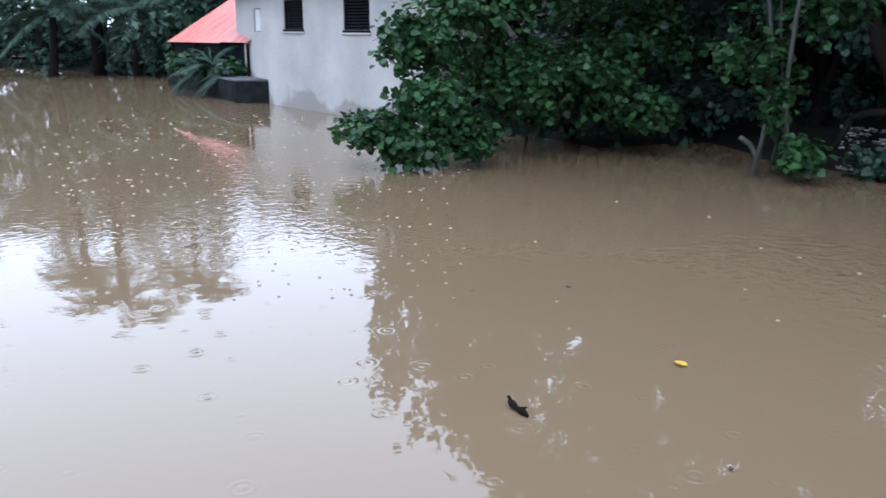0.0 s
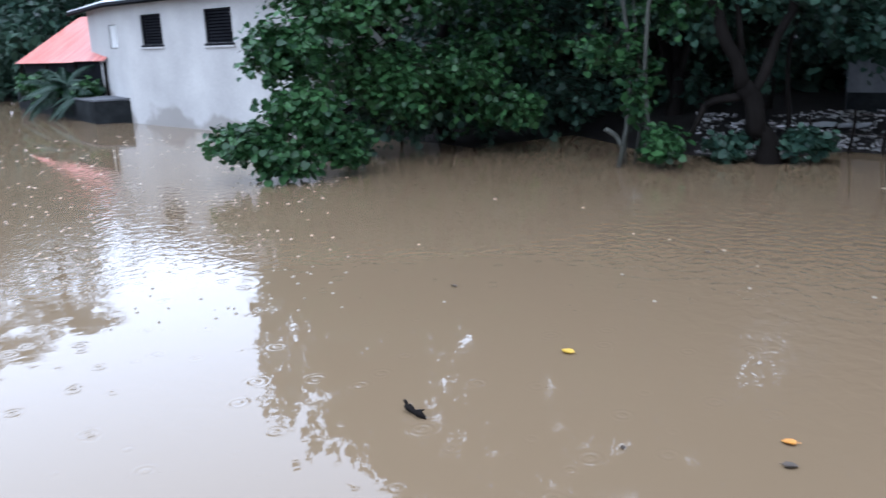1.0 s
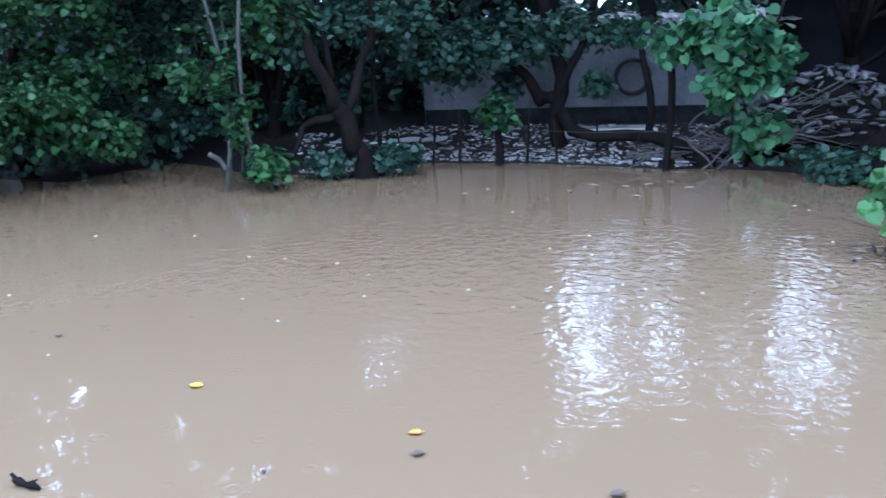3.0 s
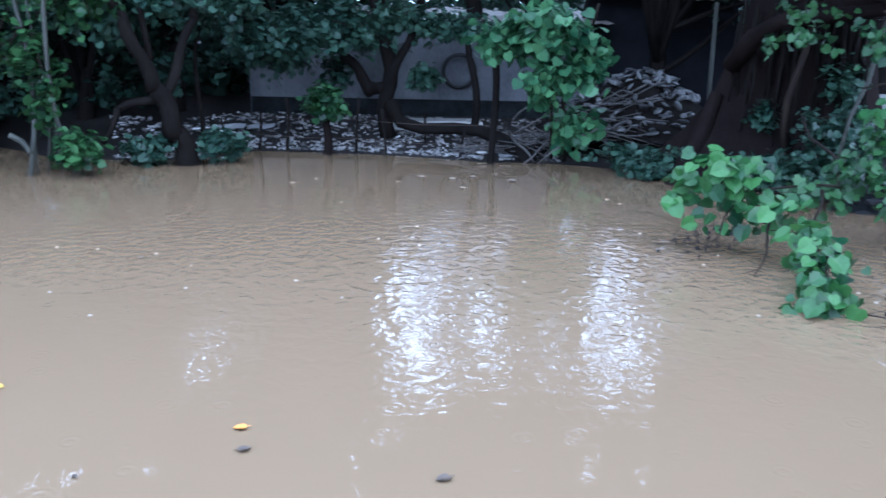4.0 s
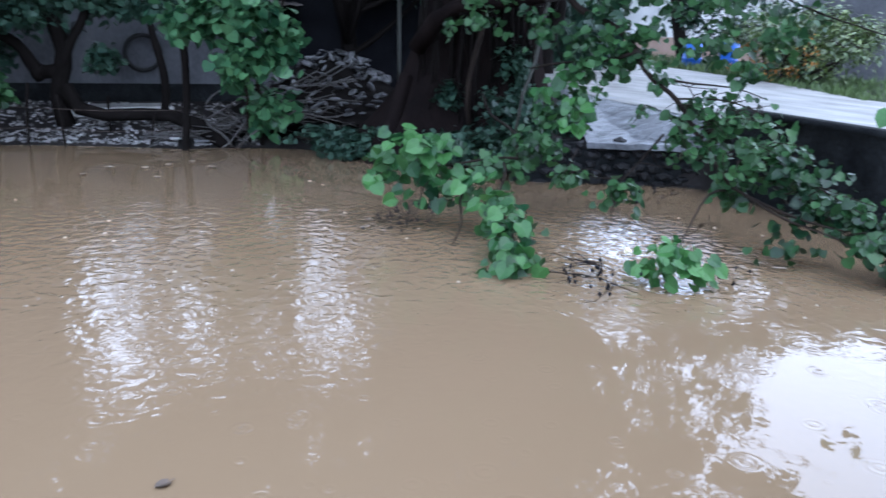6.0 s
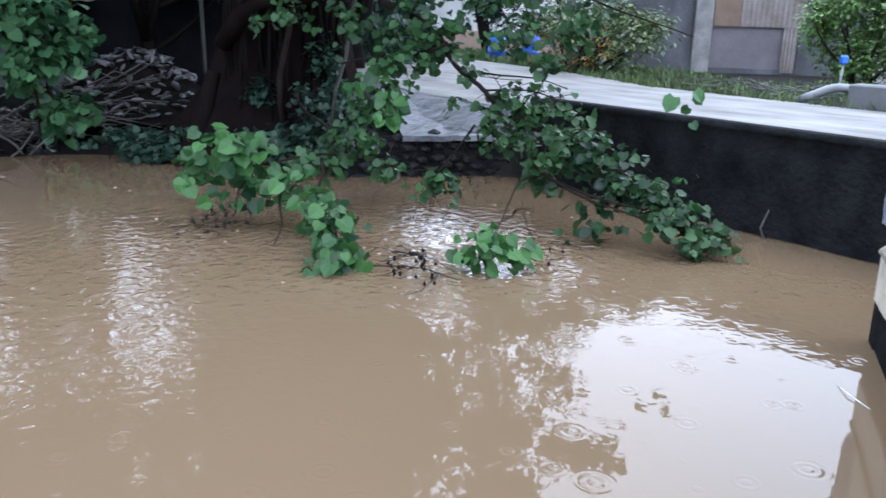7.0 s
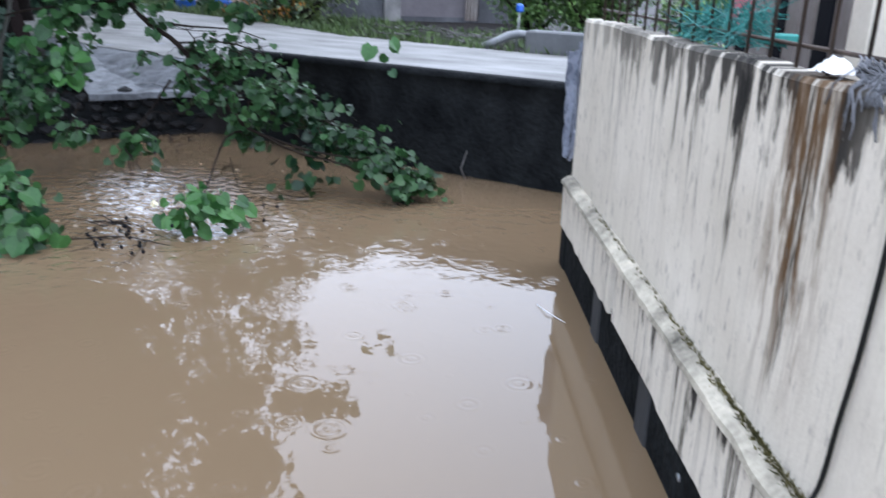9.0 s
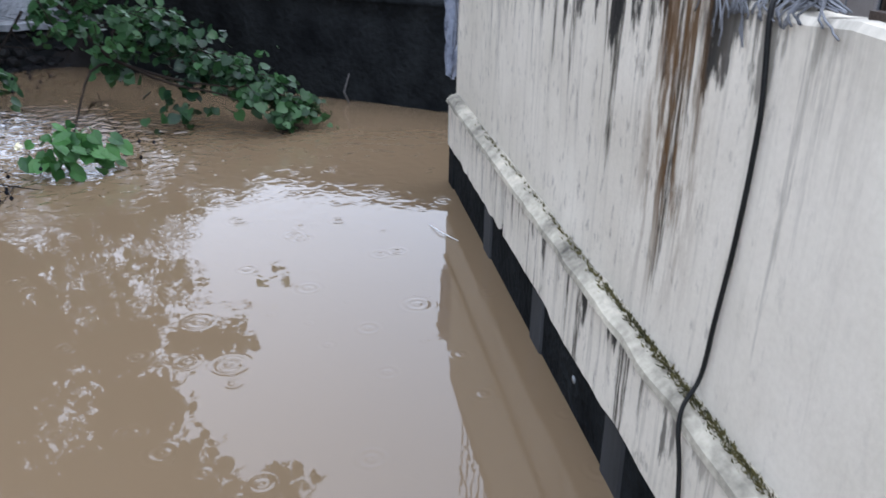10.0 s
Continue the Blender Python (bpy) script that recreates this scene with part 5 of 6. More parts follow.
    rest += [((6.15, 9.5, 2.45), (0.45, 0.4, 0.3), 9, 7), ((6.2, 9.1, 1.4), (0.4, 0.35, 0.3), 9, 7), ((6.6, 9.0, 2.3), (0.5, 0.4, 0.3), 11, 7), ((7.0, 8.5, 2.42), (0.5, 0.4, 0.3), 11, 7), ((6.95, 8.0, 1.95), (0.35, 0.35, 0.25), 7, 6), ((7.35, 7.65, 2.35), (0.45, 0.4, 0.25), 10, 7), ((7.5, 7.2, 1.95), (0.3, 0.3, 0.2), 6, 6),
             ((5.9, 8.8, 0.97), (0.4, 0.35, 0.25), 9, 7), ((7.9, 7.1, 2.4), (0.5, 0.4, 0.25), 10, 7), ((6.4, 8.95, 1.95), (0.45, 0.4, 0.3), 9, 7), ((7.0, 7.3, 1.15), (0.35, 0.35, 0.25), 6, 6), ((8.0, 8.4, 3.9), (0.7, 0.7, 0.5), 26, 8), ((8.2, 8.2, 5.0), (0.9, 0.8, 0.6), 36, 8), ((8.3, 7.9, 6.2), (0.9, 0.9, 0.6), 36, 8), ((7.3, 9.2, 3.8), (0.7, 0.6, 0.4), 22, 8), ((8.0, 8.2, 7.4), (1.0, 0.9, 0.6), 30, 8), ((7.3, 9.3, 3.5), (1.1, 0.8, 0.3), 24, 8), ((8.0, 8.0, 3.5), (0.8, 0.8, 0.3), 20, 8), ((8.4, 7.2, 3.6), (0.5, 0.6, 0.25), 9, 8), ((6.2, 10.2, 3.6), (0.9, 0.8, 0.35), 20, 8)]
    got = [sprays(rng, [(c, rad, 1)], max(2, int(k * (1.0 if c[2] < 3.3 else 2.4))), m, 0.125 if c[2] < 3.3 else 0.165, 0.7) for c, rad, k, m in rest]
    # loose sprigs along the arm that dips to the road wall
    P, D, S = [], [], []
    p0, p1 = np.array((6.95, 8.1, 1.55)), np.array((7.85, 5.0, 0.14))
    for k in range(104):
        u = rng.random() ** 0.8
        base = p0 + (p1 - p0) * u
        wide = 0.62 * (1 - u) + 0.30
        tip = base + np.array((0.35, -0.35, -0.05)) * rng.uniform(0.4, 1.2) + np.array((rng.normal() * 0.55, rng.normal() * 0.35, rng.uniform(-0.6, 0.85) * (0.55 if u > 0.6 else 0.8))) * wide
        tip[2] = max(tip[2], 0.05)
        mid = (base + tip) / 2 + np.array((0, 0, 0.14))
        if k % 2:
            part("sprig", Shape().tube([base, mid, tip], [0.011, 0.008, 0.003], 4), TWIG, t)
        for i in range(9):
            q = 0.3 + 0.7 * i / 8
            p = (1 - q) ** 2 * base + 2 * q * (1 - q) * mid + q * q * tip
            a = 2.4 * i + rng.uniform(-0.5, 0.5)
            P.append(p + rng.normal(size=3) * 0.03)
            D.append((math.cos(a), math.sin(a), -0.55 + rng.normal() * 0.3))
            S.append(0.155 * (1.15 - 0.65 * q) * rng.uniform(0.75, 1.25))
    got.append((np.array(P), np.array(D), np.tile((0, 0, 1.0), (len(P), 1)) + rng.normal(size=(len(P), 3)) * 0.45, np.array(S)))
    P, D, N, S = (np.concatenate(x) for x in zip(*got))
    P[:, 2] = np.maximum(P[:, 2], 0.03)
    part("foliage", blades(P, D, N + np.array((-0.3, -0.5, 0)), S), LEAF, t, kind="stuff")
    pod = Shape().tube([(0, 0, -0.02), (0, 0, 0), (0, 0, 0.02)], [0.007, 0.021, 0.007], 6).tube([(0, 0, 0.02), (0.02, 0.015, 0.06), (0.03, 0.01, 0.1)], 0.003, 3)
    pod = mesh_of("seed_pod", pod, DARK, None)
    for c, k in (((3.75, 8.75, 0.22), 16), ((3.95, 8.6, 0.3), 12), ((4.75, 6.3, 0.08), 12), ((5.0, 6.3, 0.1), 10), ((4.9, 7.7, 0.05), 6), ((6.1, 5.9, 0.1), 8), ((6.5, 7.3, 0.6), 8)):
        for _ in range(k):
            p = Vector(c) + Vector((rng.normal() * 0.16, rng.normal() * 0.16, rng.normal() * 0.07))
            p.z = max(p.z, 0.02)
            ob = new("seed_pod", pod)
            ob.parent = t
            ob.matrix_local = t.matrix_world.inverted() @ Matrix.Translation(p) @ Matrix.Rotation(rng.uniform(0, 6.3), 4, "Z")
    # open blossoms over the water
    for p in ((5.78, 5.72, 0.20), (5.22, 6.22, 0.34)):
        f = Shape()
        for k in range(5):
            a = 1.2566 * k
            f.add([Vector(p), Vector(p) + Vector((0.03 * math.cos(a - 0.55), 0.014, 0.03 * math.sin(a - 0.55))), Vector(p) + Vector((0.045 * math.cos(a), -0.014, 0.045 * math.sin(a))), Vector(p) + Vector((0.03 * math.cos(a + 0.55), 0.018, 0.03 * math.sin(a + 0.55)))], [(0, 1, 2), (0, 2, 3)])
        f.tube([p, Vector(p) + Vector((0, -0.05, 0))], [0.012, 0.008], 6)
        part("blossom", f, BLOSSOM, t, "pale yellow blossom")


hanging_bough()


# ---- woods behind the bank ----
def wood_tree(seed, b, r, top, low, wide, n, size, label, gaps=(), name="tree", leaf=None):
    rng = np.random.default_rng(seed)
    base = B(b, r, ground_z(*B(b, r).xy))
    limbs, blobs = [(base - Vector((0, 0, 0.2)), B(b, r, low + 0.5), 0.05 + 0.016 * top, 0.04 + 0.01 * top)], []
    while len(blobs) < n:
        a, q = rng.uniform(0, 2 * math.pi), math.sqrt(rng.random())
        h = rng.uniform(low, top)
        c = base + Vector((math.cos(a) * q * wide, math.sin(a) * q * wide, 0))
        bb = math.degrees(math.atan2(c.x, c.y))
        if any(g[0] - 1.2 < bb < g[1] + 1.2 and g[2] < (h + 2.5) / math.hypot(c.x, c.y) < g[3] for g in gaps):
            if rng.random() < 0.95:
                continue
        c.z = h
        w = rng.uniform(0.25, 0.45) * wide
        blobs.append((c, (w, w, w * 0.65), 1.0))
        if rng.random() < 0.5:
            limbs.append((B(b, r, rng.uniform(low * 0.6, low + 0.6)), c, 0.02 + 0.006 * top, 0.02))
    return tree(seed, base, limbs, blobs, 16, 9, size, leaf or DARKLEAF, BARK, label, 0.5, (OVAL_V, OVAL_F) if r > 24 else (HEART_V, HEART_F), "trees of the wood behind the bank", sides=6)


# openings to the sky between the crowns: bearings, and slopes seen from the water
GAPS = [(1.8, 11.0, 0.225, 0.46), (13.8, 22.2, 0.235, 0.46), (36, 44, 0.2, 0.31), (-18.2, -16.2, 0.33, 0.46), (-13.0, -10.4, 0.31, 0.46)]
spec = [(-27, 22, 12, 0.6, 3.0, 44), (-22, 22.5, 12, 0.4, 2.8, 44), (-24.5, 25, 14, 2, 3.5, 36), (-17.5, 21, 12, 1.0, 2.6, 38), (-12, 22, 12, 2.6, 3.0, 34), (-5, 24, 13, 2.9, 3.2, 36), (1, 24, 13, 5.6, 3.0, 30), (7, 23, 13, 6.6, 3.0, 30), (12, 22, 11, 3.0, 2.2, 30),
        (15.5, 23, 13, 6.6, 3.0, 30), (20, 21, 12, 2.4, 2.6, 36), (24, 23, 13, 2.0, 3.0, 36), (29, 19.5, 12, 3.2, 2.8, 36), (33.5, 24, 12, 3.6, 3.0, 30), (-31, 24, 8.5, 0.4, 3.0, 30), (-36, 26, 7.5, 0.6, 3.0, 26), (-40.5, 29, 6.5, 0.8, 2.6, 22), (-15, 26, 12, 5, 3.6, 24), (-8, 27, 12, 5, 3.6, 24), (42.5, 38, 17, 9.5, 4.6, 54)]
for i, (b, r, top, low, wide, n) in enumerate(spec):
    wood_tree(100 + i, b, r, top, low, wide, n, 0.24 if r > 23 else 0.2, "dark leafy tree in the shade of the wood", GAPS)

def wood_wall():
    rng = np.random.default_rng(171)
    P = []
    while len(P) < 36000:
        b, r, z = rng.uniform(-47, 38), rng.uniform(26, 34), rng.uniform(0, 13) * rng.random() ** 0.35
        if noise.noise(Vector((b * 0.35, r * 0.2, z * 0.5))) < -0.3 and z > 3.2:
            continue
        if any(g[0] < b < g[1] and g[2] < (z + 2.5) / r < g[3] for g in GAPS) and rng.random() < 0.86:
            continue
        P.append(tuple(B(b, r, z)))
    P = np.array(P)
    D = rng.normal(size=P.shape) + np.array((0, 0, -0.5))
    N = rng.normal(size=P.shape) * 0.6 + np.array((0, -0.6, 0.7))
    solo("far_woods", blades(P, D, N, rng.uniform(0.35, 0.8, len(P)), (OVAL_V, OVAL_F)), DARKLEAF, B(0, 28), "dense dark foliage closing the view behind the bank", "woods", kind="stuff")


wood_wall()

# far woods left of the house
farspec = [(-80, 80, 16, 0.5, 9, 40), (-75, 72, 14, 0.3, 8, 44), (-70.5, 70, 13, 0.3, 7, 44), (-67, 66, 12, 0.3, 6, 44), (-64, 62, 11, 0.3, 6, 44), (-61, 58, 10, 0.3, 5.5, 44), (-58.5, 52, 8, 0.3, 4.5, 40), (-56, 48, 7, 0.5, 4, 36), (-52, 46, 7, 1, 4, 30), (-48, 44, 7, 1, 4, 30), (-44, 40, 7, 1, 4, 30), (-62.5, 72, 15, 5, 6, 30), (-57, 70, 15, 5, 6, 30)]
for i, (b, r, top, low, wide, n) in enumerate(farspec):
    wood_tree(140 + i, b, r, top, low, wide, n, 0.55, "dark tree of the far bank", name="tree")


def palm(seed, b, r, h, lean, fronds, length, label, trunk_r=0.17, z0=-0.3, name="palm", droop=1.0):
    rng = np.random.default_rng(seed)
    base = B(b, r, 0)
    t = thing(name, base, label, "palm")
    top = base + Vector((lean[0], lean[1], h))
    pts = [base + Vector((0, 0, z0)) + (top - base) * (k / 8) + Vector((lean[0], lean[1], 0)) * 0.15 * math.sin(math.pi * k / 8) for k in range(9)]
    if trunk_r:
        part("trunk", Shape().tube(pts, [trunk_r * (1.35 - 0.5 * min(1, k / 5)) for k in range(9)], 9, 0.06, rng), BARK, t, smooth=True)
    P, D, N, S = [], [], [], []
    for k in range(fronds):
        a, e = 2 * math.pi * k / fronds + rng.normal() * 0.2, rng.uniform(-0.5, 1.15)
        out = Vector((math.cos(a), math.sin(a), 0))
        L = length * rng.uniform(0.8, 1.1)
        rib = [top + out * (L * q * math.cos(e * (1 - 0.4 * q))) + Vector((0, 0, L * (q * math.sin(e) - droop * 0.55 * q * q))) for q in [i / 8 for i in range(9)]]
        f = part("frond", Shape().tube(rib, [0.03 * (1 - 0.1 * i) for i in range(9)], 4), DARKLEAF, t)
        side = out.cross(Vector((0, 0, 1)))
        for i in range(1, 45):
            q = i / 45
            j = min(int(q * 8), 7)
            p = rib[j].lerp(rib[j + 1], q * 8 - j)
            for sgn in (-1, 1):
                P.append(p)
                D.append(side * sgn + out * 0.55 + Vector((0, 0, -0.55 + rng.normal() * 0.15)))
                N.append((rng.normal() * 0.2, rng.normal() * 0.2, 1))
                S.append(L * 0.24 * math.sin(math.pi * (0.12 + 0.82 * q)))
    form = (LANCE_V * np.array((0.35, 1, 1)), LANCE_F)
    part("foliage", blades(np.array([tuple(p) for p in P]), np.array([tuple(p) for p in D]), np.array(N), np.array(S), form), DARKLEAF, t, kind="stuff")
    return t


palm(61, -64.0, 51, 13, (1.0, -0.5), 17, 4.2, "tall coconut palm rising from the flood", 0.3)
palm(62, -59.5, 56, 15, (-1.0, 1.0), 17, 4.4, "tall coconut palm beyond the flood", 0.28)
palm(63, -67.5, 60, 14, (1.5, 1.0), 17, 4.4, "tall coconut palm beyond the flood", 0.28)
palm(64, -61.8, 49, 3.6, (0.3, 0), 15, 4.0, "young palm with yellowing fronds hanging to the water", 0.22)
palm(65, -66.8, 50, 3.4, (0.2, 0.3), 14, 3.8, "young palm with yellowing fronds hanging to the water", 0.22)
palm(66, -57.8, 34.6, 1.0, (0.1, 0), 13, 1.7, "bushy areca palm in the planter", 0.05, name="areca_palm", droop=0.9)
palm(67, -56.4, 32.8, 0.9, (0.1, 0), 13, 1.5, "bushy areca palm in the planter", 0.05, name="areca_palm", droop=0.9)
tree(68, B(-58.8, 36.5), [(B(-58.8, 36.5, 0.5), B(-58.8, 36.5, 1.1), 0.04, 0.02)], [(B(-58.9, 37.5, 1.15), (1.1, 0.6, 0.6), 0.4), (B(-57.4, 34.6, 1.05), (1.0, 0.5, 0.5), 0.35), (B(-56.0, 32.6, 1.0), (0.7, 0.4, 0.4), 0.25), (B(-58.0, 36, 0.75), (1.8, 0.4, 0.25), 0.25)], 120, 8, 0.2, LEAF, TWIG, "leafy green shrub filling the planter", name="shrub")
palm(69, -57.3, 33.9, 1.2, (0.1, 0), 12, 1.6, "bushy areca palm in the planter", 0.05, name="areca_palm", droop=0.8)


# ---- on the bank: fence, log, heap, litter ----
def on_bank(b, r, up=0.0):
    p = B(b, r)
    return Vector((p.x, p.y, ground_z(p.x, p.y) + up))


for b, r, h, rad, tilt in ((-7.0, 17.2, 0.82, 0.035, 0.02), (-4.9, 17.1, 1.12, 0.04, 0.0), (-0.35, 16.7, 1.15, 0.035, 0.02), (2.0, 16.45, 0.95, 0.03, -0.02), (6.8, 16.5, 0.6, 0.03, 0.03), (9.1, 15.75, 2.05, 0.075, 0.01), (4.6, 17.8, 0.8, 0.03, 0.0), (-8.6, 17.2, 0.7, 0.03, -0.03)):
    p = B(b, r, -0.4)
    q = B(b + tilt * 20, r, h)
    rng = np.random.default_rng(int(b * 10 + 900))
    pts, rr = limb(rng, p, q, rad, rad * 0.85, 5, 0, 0.012)
    solo("fence_post", Shape().tube(pts, rr, 7, 0.1, rng), BARK, (p.x, p.y, 0), "dark round fence post standing at the water's edge", "post", "fence posts along the bank", smooth=True)
for z in (0.38, 0.75):
    a, b, c = B(-7, 17.15, z), B(-0.35, 16.66, z - 0.03), B(9.1, 15.7, z)
    solo("fence_wire", Shape().tube([a, a.lerp(b, 0.5) - Vector((0, 0, 0.03)), b, b.lerp(c, 0.5) - Vector((0, 0, 0.04)), c], 0.004, 4), IRON, (a.x, a.y, z), "thin rusty wire strung along the fence posts", "wire", "fence wires")

rng = np.random.default_rng(41)
pts = [B(2.2, 18.4, 0.9), B(2.9, 18.1, 0.52), B(4.4, 17.8, 0.42), B(6.6, 17.6, 0.46), B(8.4, 17.3, 0.46), B(10.2, 16.8, 0.3), B(12.0, 16.2, 0.05)]
solo("fallen_log", Shape().tube(pts, [0.16, 0.14, 0.12, 0.12, 0.13, 0.16, 0.16], 9, 0.1, rng), BARK, (pts[2].x, pts[2].y, 0.3), "dark curved log lying along the bank", "log", smooth=True)
solo("concrete_slab", Shape().box((0.55, 19.2, 0.2), (2.9, 20.0, 0.42), chamfer=0.02), CONCRETE, (1.7, 19.6, 0.2), "wet concrete slab by the grey wall", "slab")

# round hoop on the grey wall
tor = Shape()
c0 = Vector((2.5, 20.83, 1.5))
tor.tube([c0 + Vector((0.40 * math.cos(a), -0.05, 0.40 * math.sin(a))) for a in np.linspace(0, 2 * math.pi, 33)], 0.05, 7)
solo("tyre", tor, RUBBER, tuple(c0), "black bicycle tyre hanging on the grey wall", "tyre", smooth=True)


def heap():
    """Coconut husks and driftwood piled between the hibiscus and the old tree."""
    rng = np.random.default_rng(43)
    bm = bmesh.new()
    bmesh.ops.create_icosphere(bm, subdivisions=2, radius=1)
    for v in bm.verts:
        v.co *= 1 + 0.2 * noise.noise(v.co * 1.1)
        v.co.z *= 0.8
    for f in bm.faces:
        f.smooth = True
    me = bpy.data.meshes.new("husk")
    bm.to_mesh(me)
    bm.free()
    me.materials.append(HUSK)
    t = thing("husk_heap", B(17, 18.6, 0.3), "wet heap of pale coconut husks and shells", "heap")
    core = Shape()
    vs, n = [], 15
    for i in range(n):
        for j in range(n):
            b, r = 11.5 + 12.5 * i / (n - 1), 16.8 + 4.2 * j / (n - 1)
            vs.append(B(b, r, heap_z(b, r) - 0.12))
    core.add(vs, [(i * n + j, i * n + j + 1, (i + 1) * n + j + 1, (i + 1) * n + j) for i in range(n - 1) for j in range(n - 1)])
    # near-black core stands in for shade in the gaps between husks
    part("core", core, BARK, t, "near-black filler for the shaded gaps between husks", smooth=True)
    for k in range(240):
        b, r = rng.uniform(13.0, 23.0), rng.uniform(16.9, 20.4)
        s = rng.uniform(0.05, 0.085)
        ob = new("husk", me)
        ob.parent = t
        m = Matrix.Translation(B(b, r, heap_z(b, r) + rng.uniform(-0.07, 0.05))) @ Euler((rng.normal() * 0.35, rng.normal() * 0.4, rng.uniform(0, 6.3))).to_matrix().to_4x4() @ Matrix.Diagonal((s * 1.9, s * 0.9, s * 0.55, 1))
        ob.matrix_local = t.matrix_world.inverted() @ m


def heap_z(b, r):
    u, v = (b - 19.0) / 5.0, (r - 19.6) / 2.6
    return max(0.12, 1.55 * math.exp(-u * u * 0.9 - v * v * 1.1) + 0.15) + 0.1 * noise.noise(Vector((b * 0.8, r * 2, 1)))


heap()


def sticks():
    rng = np.random.default_rng(44)
    s = Shape()
    for k in range(150):
        b, r = rng.uniform(7.5, 20), rng.uniform(16.2, 18.2)
        z = max(heap_z(b, r), ground_z(*B(b, r).xy)) + rng.uniform(0, 0.12)
        a, L = rng.uniform(0, math.pi), rng.uniform(0.3, 1.3)
        d = Vector((math.cos(a), math.sin(a) * 0.5, rng.normal() * 0.3)) * L * 0.5
        p = B(b, r, z)
        s.tube([p - d, p + Vector((rng.normal(), rng.normal(), rng.normal())) * 0.03, p + d], [rng.uniform(0.008, 0.02), 0.012, 0.006], 5)
    solo("driftwood", s, STICK, B(13, 17, 0.2), "tangled wet sticks washed against the bank", "driftwood", kind="stuff", smooth=True)
    for a, b, r in ((B(10.8, 16.7, 0.5), B(13.8, 17.2, 1.05), 0.022), (B(10.6, 16.8, 0.75), B(13.2, 17.3, 1.25), 0.02), (B(12.5, 15.9, 0.02), B(16.5, 15.8, 0.75), 0.025), (B(10.5, 16.4, 0.55), B(12.2, 15.9, 0.05), 0.03), (B(11.5, 16, 0.0), B(13.2, 16.1, 0.5), 0.022)):
        pts, rr = limb(rng, a, b, r, r * 0.6, 5, 0, 0.03)
        solo("branch", Shape().tube(pts, rr, 6), STICK, tuple(a), "bare wet branch propped on the bank", "branch", "branches on the bank", smooth=True)


sticks()


def litter():
    """Small rubbish, leaves and stones all over the bank."""
    rng = np.random.default_rng(45)
    s = Shape()
    for k in range(1500):
        b, r = rng.uniform(-16, 14), 0
        r = shore(b) + 0.25 + 4.3 * rng.random() ** 1.3
        p = on_bank(b, r, 0.015)
        w, L, h = rng.uniform(0.015, 0.07), rng.uniform(0.03, 0.16), rng.uniform(0.004, 0.03)
        m = Matrix.Translation(p) @ Euler((rng.normal() * 0.25, rng.normal() * 0.25, rng.uniform(0, 6.3))).to_matrix().to_4x4()
        s.box((-L / 2, -w / 2, -0.01), (L / 2, w / 2, h), m)
    solo("bank_litter", s, LITTER, B(0, 18, 0.2), "wet scraps, chips and rubbish strewn over the mud", "litter", kind="stuff")
    # larger sheets and cans that catch the light
    for b, r, w, L, mt, lab in ((-8.7, 19.4, 0.5, 0.7, GREYROOF, "sheet of crumpled grey metal on the mud"), (-6.6, 19.6, 0.4, 0.6, GREYROOF, "sheet of bent grey metal on the mud"), (-9.6, 18.6, 0.14, 0.3, WHITE, "white plastic scrap on the mud"), (-10.6, 18.8, 0.12, 0.3, WHITE, "white plastic scrap on the mud"), (-8.2, 18.1, 0.1, 0.22, WHITE, "white plastic bottle piece on the mud"), (-12.9, 18.5, 0.2, 0.4, GREYROOF, "flattened tin on the mud"), (8.6, 16.6, 0.12, 0.2, WHITE, "white plastic scrap by the post"), (10.2, 16.3, 0.14, 0.25, GREYROOF, "crushed tin by the log")):
        p = on_bank(b, r, 0.10)
        n, vs = 6, []
        sh = Shape()
        for layer in (0, -0.008):
            for i in range(n):
                for j in range(n):
                    x, y = (i / (n - 1) - 0.5) * L, (j / (n - 1) - 0.5) * w
                    vs.append(p + Vector((x, y, 0.12 * (y + x * 0.4) + 0.06 * L * noise.noise(Vector((x * 5, y * 5, b))) + layer)))
        f = [(i * n + j, (i + 1) * n + j, (i + 1) * n + j + 1, i * n + j + 1) for i in range(n - 1) for j in range(n - 1)]
        sh.add(vs, f + [tuple(q + n * n for q in face[::-1]) for face in f])
        solo("scrap", sh, mt, tuple(p), lab, "scrap", "scraps on the bank")


litter()

# the dark shed with a pale post behind the heap
t = thing("shed", B(21, 22.5), "dark open shed behind the husk heap", "shed")
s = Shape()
# solid near-black wall stands in for the shaded inside
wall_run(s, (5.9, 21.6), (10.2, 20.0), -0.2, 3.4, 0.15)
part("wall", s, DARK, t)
part("post", Shape().tube([B(23.5, 20.3, 0), B(23.4, 20.3, 3.2)], 0.045, 8), PALESTEM, t, "flaking grey-white post", smooth=True)
part("roof", corrugated((5.4, 20.7, 3.3), (10.4, 18.9, 3.3), (12, 23, 4.0), (7, 24.8, 4.0), 16), RUSTSHEET, t)


